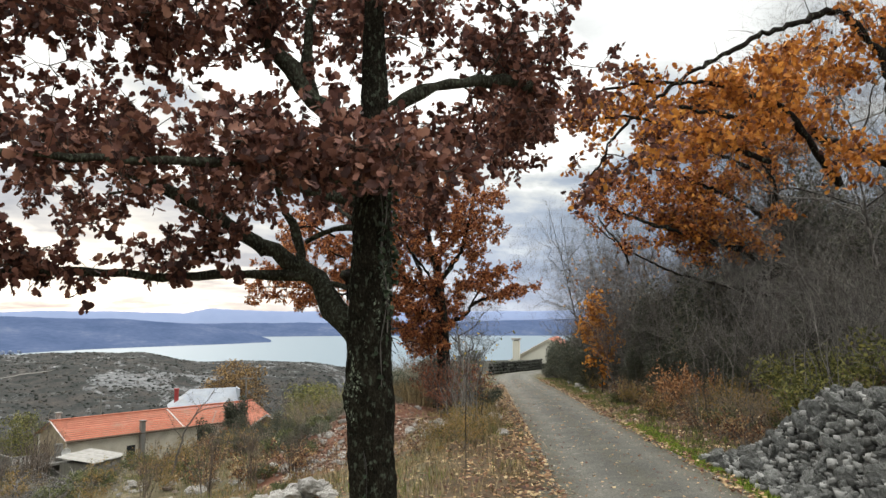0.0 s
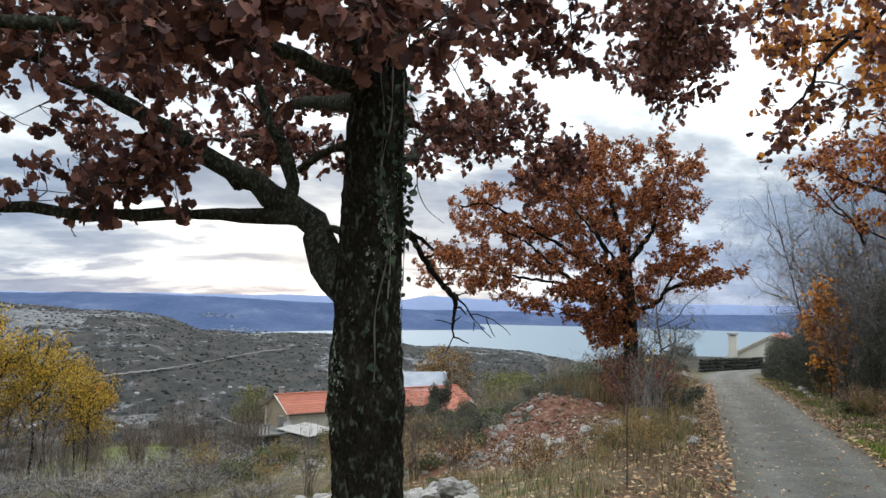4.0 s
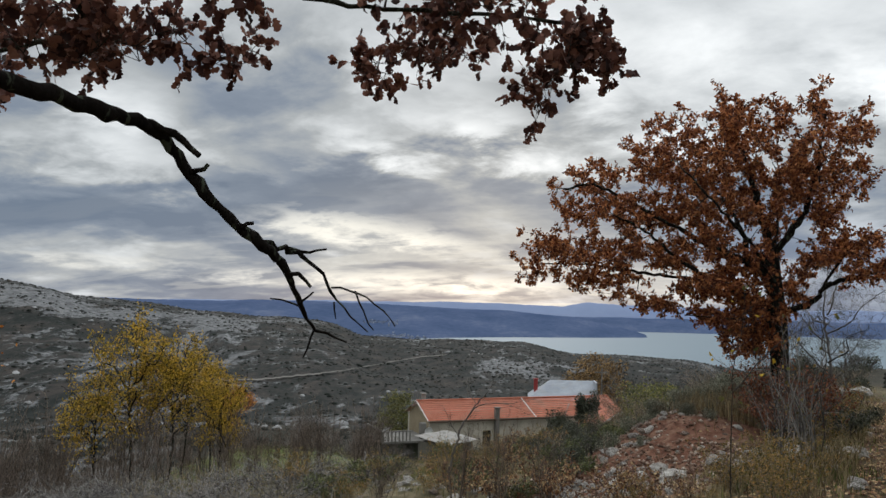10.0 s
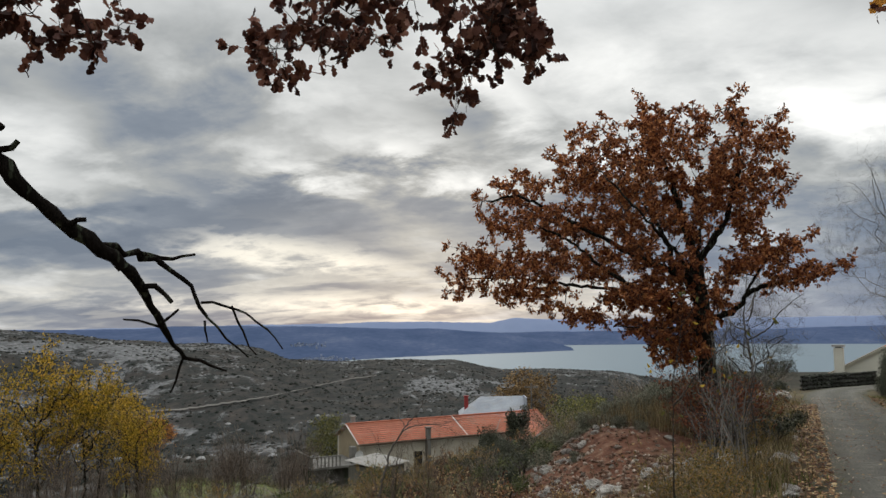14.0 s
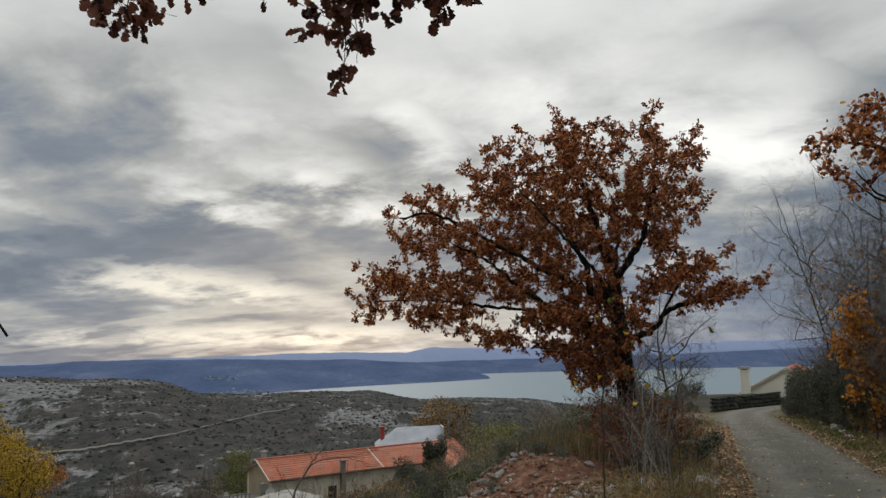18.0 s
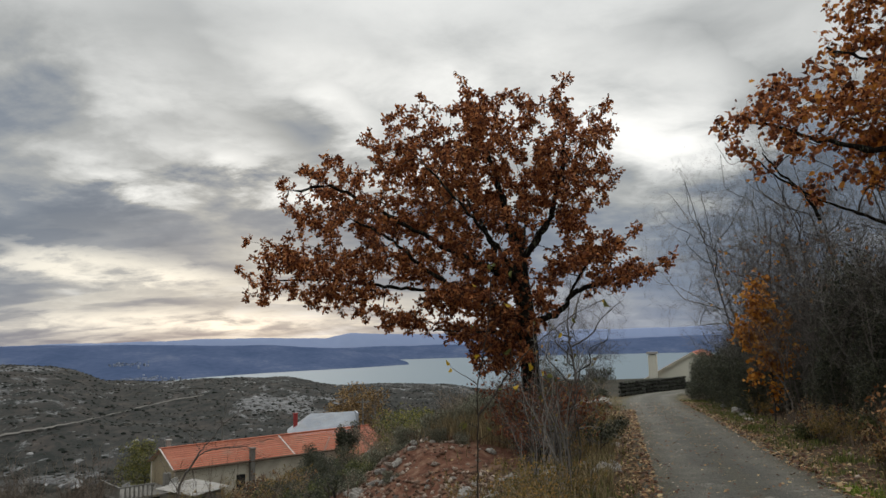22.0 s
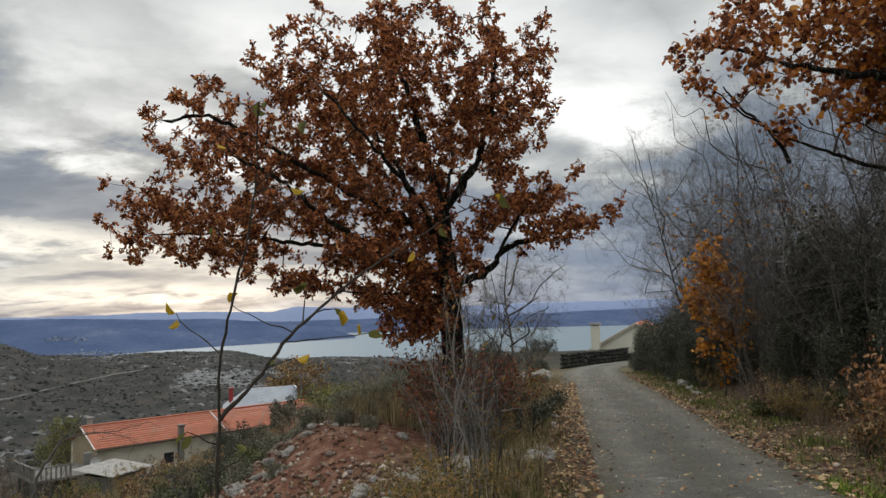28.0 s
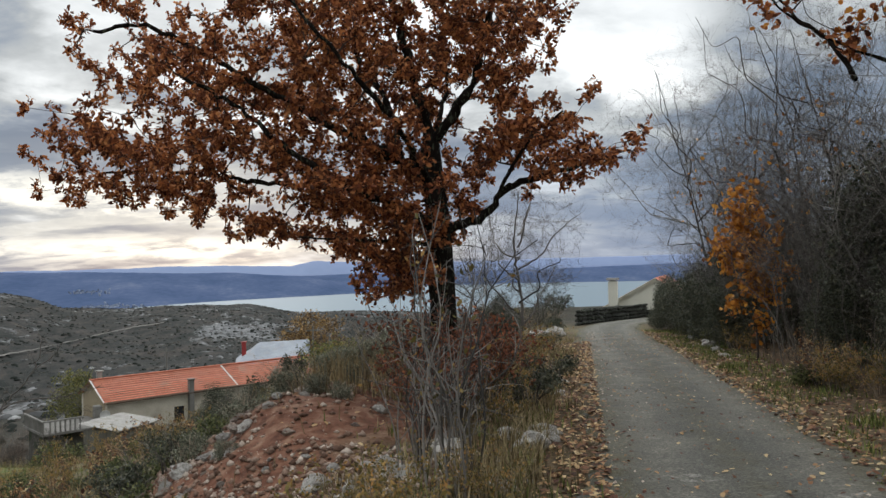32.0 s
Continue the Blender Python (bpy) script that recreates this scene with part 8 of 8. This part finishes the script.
# ---- grass and fallen leaves ----
def grass_patch(name, count, pick, hgt, material, label, seed):
    rng = np.random.default_rng(seed)
    s, n = pick(rng, count)
    xy = s[:, None] * U + n[:, None] * N
    z = ground_zs(xy[:, 0], xy[:, 1]) - 0.01
    h = hgt * rng.uniform(0.4, 1.2, count)
    a = rng.uniform(0, 6.28, count)
    lean = rng.uniform(0.1, 0.7, count) * h
    d = np.stack([np.cos(a), np.sin(a), 0 * a], 1)
    side = np.stack([-np.sin(a), np.cos(a), 0 * a], 1) * (0.0035 + 0.004 * rng.random(count))[:, None]
    p0 = np.stack([xy[:, 0], xy[:, 1], z], 1)
    p1 = p0 + d * (lean * 0.35)[:, None] + np.array([0, 0, 1]) * (h * 0.6)[:, None]
    p2 = p0 + d * lean[:, None] + np.array([0, 0, 1]) * h[:, None]
    V = np.stack([p0 - side, p0 + side, p1 + side * 0.8, p1 - side * 0.8, p2 + side * 0.15, p2 - side * 0.15], 1)
    F = (np.array([(0, 1, 2, 3), (3, 2, 4, 5)])[None] + (np.arange(count) * 6)[:, None, None]).reshape(-1, 4)
    tagged(new(name, mesh_from(name, V.reshape(-1, 3), F, material)), label, "grass", kind="stuff")


def clumps(rng, count, s0, s1, n0, n1, k, spread=0.16):
    cs, cn = rng.uniform(s0, s1, k), rng.uniform(n0, n1, k)
    i = rng.integers(0, k, count)
    return cs[i] + rng.normal(0, spread, count), cn[i] + rng.normal(0, spread, count)


def off_spoil(r, c, *args):
    """As clumps(), but the bare spoil heap stays free."""
    s, n = clumps(r, c, *args)
    on = np.hypot((n + 3.9) / 2.2, (s - 16.4) / 4.2) < 1.0 + 0.25 * np.sin(s * 3.1) * np.cos(n * 2.7)
    n = np.where(on & (r.random(c) < 0.97), -0.4 - np.abs(r.normal(0, 0.4, c)), n)
    return s, n


grass_patch("dry_grass", 9000, lambda r, c: off_spoil(r, c, 2, 34, -2.4, -0.25, 260), 0.14, GRASS_DRY, "dry straw-coloured grass along the verge", 20)
grass_patch("dry_grass", 17000, lambda r, c: off_spoil(r, c, 6, 30, -16, -2.4, 500, 0.28), 0.26, GRASS_DRY, "rough dry grass on the slope", 21)
grass_patch("green_grass", 20000, lambda r, c: off_spoil(r, c, 2, 36, -16, -0.2, 600, 0.22), 0.15, GRASS_GREEN, "short green grass among the stones", 22)
grass_patch("green_grass", 9000, lambda r, c: clumps(r, c, 4, 36, 2.15, 3.4, 300, 0.12), 0.10, GRASS_GREEN, "short mossy grass at the road edge", 23)
grass_patch("mossy_grass", 16000, lambda r, c: clumps(r, c, 3, 14, 2.1, 2.5, 150, 0.10), 0.065, GRASS_MOSS, "bright mossy grass strip at the road edge", 26)
grass_patch("dry_grass", 2600, lambda r, c: clumps(r, c, 17.2, 21.0, -3.6, -1.5, 70, 0.2), 0.42, GRASS_DRY, "tall dry grass on top of the earth heap", 27)
grass_patch("dry_grass", 16000, lambda r, c: clumps(r, c, 14, 62, -38, -14, 420, 0.6), 0.5, GRASS_DRY, "tall pale grass in the meadow", 24)
grass_patch("green_grass", 16000, lambda r, c: clumps(r, c, 26, 60, -36, -14, 260, 0.9), 0.3, GRASS_GREEN, "green grass of the meadow before the house", 25)


def leaf_litter(count, pick, seed, name="fallen_leaves", lift=0.012, label="", size=0.062):
    rng = np.random.default_rng(seed)
    s, n = pick(rng, count)
    xy = s[:, None] * U + n[:, None] * N
    z = ground_zs(xy[:, 0], xy[:, 1])
    lane = road_z(s) + 0.022 * np.clip(n, -2, 4)
    dr = dist_to_road(xy[:, 0], xy[:, 1])
    z = np.where(dr < HALF + 0.05, lane + 0.014, np.maximum(z, np.where(dr < 1.5, lane - 0.035, -99)))
    at = np.stack([xy[:, 0], xy[:, 1], z + lift * rng.random(count)], 1)
    T, Q = OAK_LEAF, OAK_QUADS
    a = rng.uniform(0, 6.28, count)
    tilt = rng.normal(0, 0.22, (count, 2))
    d = np.stack([np.cos(a), np.sin(a), tilt[:, 0]], 1)
    k = np.stack([-np.sin(a), np.cos(a), tilt[:, 1]], 1)
    c = np.cross(d, k)
    c *= np.sign(c[:, 2:3])
    sz = size * rng.uniform(0.5, 1.3, count)
    V = at[:, None, :] + sz[:, None, None] * (T[None, :, 0:1] * k[:, None] + (T[None, :, 1:2] - 0.5) * d[:, None] + T[None, :, 2:3] * rng.uniform(0, 2.5, (count, 1, 1)) * c[:, None])
    F = (Q[None] + (np.arange(count) * len(T))[:, None, None]).reshape(-1, 4)
    tagged(new(name, mesh_from(name, V.reshape(-1, 3), F, LITTER)), label, "leaves", kind="stuff")


leaf_litter(6500, lambda r, c: (r.uniform(3, 36, c), 2.0 + np.abs(r.normal(0, 0.9, c))), 30, label="brown fallen leaves along the foot of the bank")
leaf_litter(7500, lambda r, c: (r.uniform(1, 30, c), 0.15 - np.abs(r.normal(0, 0.85, c)) * r.uniform(0.3, 1.5, c)), 31, label="brown fallen leaves on the verge")
leaf_litter(1500, lambda r, c: (r.uniform(4, 34, c), r.uniform(0.0, 2.3, c)), 32, label="scattered fallen leaves on the lane", size=0.042)
leaf_litter(4200, lambda r, c: (np.where(r.random(c) < 0.8, r.uniform(5, 13, c), r.uniform(13, 24, c)), -r.uniform(0.8, 7, c)), 33, label="fallen leaves among the stones")


# ---- slender sapling at the verge, a few leaves left on it ----
def near_sapling():
    rng = np.random.default_rng(40)
    bx, by = 1.99, 7.86
    bz = ground_z(bx, by) - 0.05
    t = thing("sapling", (bx, by, bz), "slender leafless sapling with a few yellow-green leaves", "tree")
    o = np.array([bx, by, bz])
    stem = [(bx, by, bz), (1.985, 7.86, 0.3), (1.998, 7.86, 0.66), (2.003, 7.861, 0.782), (2.0, 7.861, 0.88), (2.01, 7.863, 0.95), (2.04, 7.868, 1.10), (2.067, 7.873, 1.20), (2.09, 7.877, 1.33), (2.10, 7.88, 1.42), (2.095, 7.879, 1.51), (2.10, 7.88, 1.58)]
    side = [(2.003, 7.861, 0.77), (2.09, 7.88, 0.86), (2.14, 7.90, 0.925), (2.18, 7.92, 0.98), (2.25, 7.98, 1.03), (2.33, 8.03, 1.10), (2.44, 8.09, 1.18), (2.58, 8.14, 1.26), (2.70, 8.15, 1.33), (2.82, 8.11, 1.385)]
    twigs = [
        [(2.08, 7.88, 1.26), (2.14, 7.89, 1.29), (2.19, 7.90, 1.335), (2.22, 7.905, 1.35)],
        [(2.095, 7.88, 1.36), (2.16, 7.89, 1.42), (2.21, 7.90, 1.50), (2.225, 7.90, 1.54)],
        [(2.09, 7.88, 1.34), (2.14, 7.87, 1.36), (2.185, 7.87, 1.37)],
        [(2.06, 7.87, 1.18), (2.02, 7.86, 1.21), (1.99, 7.86, 1.25)],
        [(2.09, 7.88, 1.40), (2.05, 7.87, 1.43), (2.02, 7.87, 1.455)],
        [(2.045, 7.87, 1.11), (2.075, 7.87, 1.125), (2.10, 7.87, 1.15)],
        [(2.008, 7.86, 0.93), (1.96, 7.9, 0.97), (1.91, 7.96, 1.0), (1.88, 8.0, 1.035)],
    ]
    twigs += [
        [(2.18, 7.92, 0.98), (2.13, 7.95, 1.0), (2.06, 7.97, 1.03), (2.02, 7.98, 1.06)],
        [(2.21, 7.95, 1.0), (2.215, 7.97, 1.06), (2.225, 8.0, 1.115)],
        [(2.25, 7.98, 1.03), (2.28, 7.95, 1.04), (2.31, 7.92, 1.035)],
        [(2.16, 7.91, 0.955), (2.23, 7.88, 0.96), (2.30, 7.83, 0.965), (2.365, 7.79, 0.975)],
        [(2.11, 7.89, 0.89), (2.15, 7.87, 0.905), (2.19, 7.85, 0.915)],
        [(2.001, 7.86, 0.71), (1.96, 7.85, 0.725), (1.93, 7.84, 0.75)],
        [(1.998, 7.86, 0.64), (2.04, 7.85, 0.665), (2.07, 7.84, 0.695)],
        [(2.44, 8.09, 1.18), (2.48, 8.06, 1.20), (2.53, 8.04, 1.20)],
    ]

    def run(pts, a, b, sides=7):
        p = resample(np.array(pts) - o, 0.03)
        p[1:] += rng.normal(size=(len(p) - 1, 3)) * 0.0016
        return p, tube_set(p[None], (np.linspace(a, b, len(p)) * (1 + 0.08 * rng.normal(size=len(p))))[None], sides)

    ps, tube = run(stem, 0.0075, 0.0018)
    plant_part("stem", [tube], BARK_FAR, t, smooth_=True)
    pb, tube = run(side, 0.0055, 0.0013)
    plant_part("side_branch", [tube], BARK_FAR, t, smooth_=True)
    fine = [run(w_, 0.0022, 0.0011, 5)[1] for w_ in twigs]
    for line in (ps, pb):
        for k in range(8, len(line) - 1, 3):
            d = rng.normal(size=3) * 0.012
            fine.append(tube_set(np.array([line[k] + d * f for f in (0, 0.35, 0.7, 1.0)])[None], np.array([[0.0018, 0.0018, 0.0016, 0.0008]]), 5))
    plant_part("twigwork", fine, BARK_FAR, t, stuff=True)
    leaves = [(2.22, 7.905, 1.35, 0.05), (2.225, 7.90, 1.54, 0.05), (1.99, 7.86, 1.25, 0.03), (2.02, 7.87, 1.455, 0.035), (1.88, 8.0, 1.035, 0.045), (1.885, 8.0, 1.02, 0.04), (2.10, 7.88, 1.58, 0.055), (2.105, 7.88, 1.57, 0.045), (2.095, 7.88, 1.56, 0.05),
              (2.225, 8.0, 1.115, 0.055), (2.22, 8.0, 1.105, 0.05), (2.31, 7.92, 1.035, 0.05), (2.30, 7.92, 1.03, 0.055), (2.365, 7.79, 0.975, 0.055)]
    leaves += [(2.35, 7.80, 0.97, 0.04), (2.19, 7.85, 0.915, 0.045), (2.14, 7.87, 0.90, 0.03), (1.93, 7.84, 0.75, 0.06), (1.94, 7.845, 0.74, 0.05), (2.07, 7.84, 0.695, 0.04), (2.82, 8.11, 1.385, 0.085), (2.80, 8.12, 1.38, 0.07), (2.635, 8.16, 1.285, 0.05), (2.53, 8.04, 1.20, 0.045), (2.02, 7.98, 1.06, 0.04)]
    for x, y, z, size in leaves:
        v, f = leaf_set(np.array([[x, y, z]]) - o, size * 0.9, rng, (OVAL_LEAF * [1.0, 1, 3.5], OVAL_QUADS), droop=0.1, spread=0.1)
        part_mesh("leaf", mesh_from("leaf", v, f, LEAF_OLIVE if rng.random() < 0.6 else LEAF_YELLOW), t)


near_sapling()


# ---- far details ----
def town():
    rng = np.random.default_rng(50)
    V, F = [], []
    for i in range(190):
        az, r = (radians(-13.6 + rng.normal() * 1.0), 2368 + abs(rng.normal()) * 22) if i % 4 else (radians(-14.6 + rng.normal() * 0.7), 2640 + rng.normal() * 22)
        x, y = 2 + r * math.sin(az), 6 + r * math.cos(az)
        k = (r - 2340) / 1000
        z = -101 + 118 * (1 - (1 - k) ** 1.35) + 1
        w, h = rng.uniform(1.5, 3.2), rng.uniform(0.4, 1.4)
        o = len(V)
        V += [(x - w, y, z - 6), (x + w, y, z - 6), (x + w, y, z + h), (x - w, y, z + h), (x - w, y + w, z - 6), (x + w, y + w, z - 6), (x + w, y + w, z + h), (x - w, y + w, z + h)]
        F += [(o, o + 1, o + 2, o + 3), (o + 3, o + 2, o + 6, o + 7), (o + 1, o + 5, o + 6, o + 2), (o + 4, o, o + 3, o + 7)]
    # light walls dulled and blued: haze over the bay painted into them
    m = mat("far_house_walls_hazed", [(0.3, (0.10, 0.125, 0.18)), (0.7, (0.18, 0.205, 0.26))], 0.01, 0.2, 1.0, 0, vary=0.3, per="island")
    tagged(new("far_town", mesh_from("far_town", V, np.array(F), m)), "tiny houses of a town on the far shore, painted haze blue", "town", kind="stuff")


town()


def garden_path():
    """A pale path through the garden by the house."""
    V = []
    for f in np.linspace(0, 1, 15):
        x, y = -18.5 + 7.5 * f, 46.3 + 5.4 * f + 0.5 * math.sin(4 * f)
        for w in (0.55, -0.55):
            V.append((x - 0.6 * w, y + 0.8 * w, ground_z(x - 0.6 * w, y + 0.8 * w) + 0.07))
    F = np.array([(2 * i, 2 * i + 1, 2 * i + 3, 2 * i + 2) for i in range(14)])
    tagged(new("path", mesh_from("path", V, F, CONCRETE)), "pale stony path through the garden", "path", kind="structure")


garden_path()


def hill_track():
    """A pale track across the hillside."""
    V = []
    az_, el_ = [-30, -26, -22.8, -20, -17.9, -15, -12.1, -9.5], [-6.0, -5.9, -5.77, -5.45, -5.17, -4.6, -4.03, -3.7]
    for a in np.arange(-29, -9.4, 0.25):
        e = np.interp(a, az_, el_)
        r = np.linspace(240, 640, 300)
        x, y = 2 + r * math.sin(radians(a)), 6 + r * math.cos(radians(a))
        ang = np.degrees(np.arctan2(height(x, y) - 1.3, r))
        k = int(np.argmax(ang > e)) or 299
        for dr_ in (-0.8, 0.8):
            xx, yy = 2 + (r[k] + dr_) * math.sin(radians(a)), 6 + (r[k] + dr_) * math.cos(radians(a))
            V.append((xx, yy, float(height(xx, yy)) + 0.7))
    n = len(V) // 2
    F = np.array([(2 * i, 2 * i + 2, 2 * i + 3, 2 * i + 1) for i in range(n - 1)])
    m = mat("pale_track", [(0.3, (0.11, 0.102, 0.093)), (0.7, (0.19, 0.178, 0.16))], 0.1, 1.0, 1.0, 0)
    tagged(new("hill_track", mesh_from("hill_track", V, F, m)), "pale dirt track across the far hillside", "track", kind="structure")


hill_track()


def hillside_lumps(name, count, size, flat, material, label, category, seed, bare):
    """Scrub clumps or rock outcrops standing over the whole far hillside."""
    rng = np.random.default_rng(seed)
    az = rng.uniform(-60, 17, count)
    r = 185 + (760 - 185) * rng.random(count) ** 0.8
    r = np.where((az < -14) & (rng.random(count) < 0.10), rng.uniform(72, 190, count), r)
    x, y = 2 + r * np.sin(np.radians(az)), 6 + r * np.cos(np.radians(az))
    patch = wob(x, y, 0.035, 2) + 0.7 * wob(x, y, 0.11, 7)
    keep = patch + np.clip((-az - 18) * 0.03, -0.15, 0.28) > 0.52 if bare else patch < 0.65
    x, y, r = x[keep], y[keep], r[keep]
    k = len(x)
    z = height(x, y)
    ang = np.arange(7) * 2 * np.pi / 7
    sz = size * rng.uniform(0.4, 1.0, k) * rng.uniform(0.5, 1.3, k)
    rings = []
    for f, h in ((1.0, -0.3), (0.9, 0.35), (0.45, 0.8)):
        wv = f * rng.uniform(0.65, 1.3, (k, 7))
        rings.append(np.stack([x[:, None] + sz[:, None] * wv * np.cos(ang), y[:, None] + sz[:, None] * wv * np.sin(ang), z[:, None] + sz[:, None] * flat * (h + rng.uniform(-0.15, 0.15, (k, 7)))], -1))
    V = np.concatenate(rings, 1)
    one = np.concatenate([grid_faces(3, 7, wrap=True), np.array([(14, 15, 16, 17), (14, 17, 18, 20), (18, 19, 20, 20)])[:2]])
    F = (one[None] + (np.arange(k) * 21)[:, None, None]).reshape(-1, 4)
    tagged(new(name, mesh_from(name, V.reshape(-1, 3), F, material)), label, category, kind="stuff")


hillside_lumps("hill_scrub", 20000, 0.85, 0.7, mat("far_scrub", [(0.3, (0.028, 0.032, 0.028)), (0.6, (0.042, 0.043, 0.039)), (0.85, (0.066, 0.057, 0.049))], 0.05, 0.6, 1.0, 0, vary=0.25, per="island", spec=0.05), "dark scrub dotted over the far hillside", "scrub", 60, False)
hillside_lumps("hill_rocks", 9000, 1.1, 0.6, mat("far_rock", [(0.3, (0.10, 0.10, 0.10)), (0.6, (0.18, 0.18, 0.178)), (0.85, (0.29, 0.29, 0.285))], 0.05, 0.6, 1.0, 0, vary=0.3, per="island", spec=0.05), "grey limestone outcrops over the far hillside", "rock", 61, True)
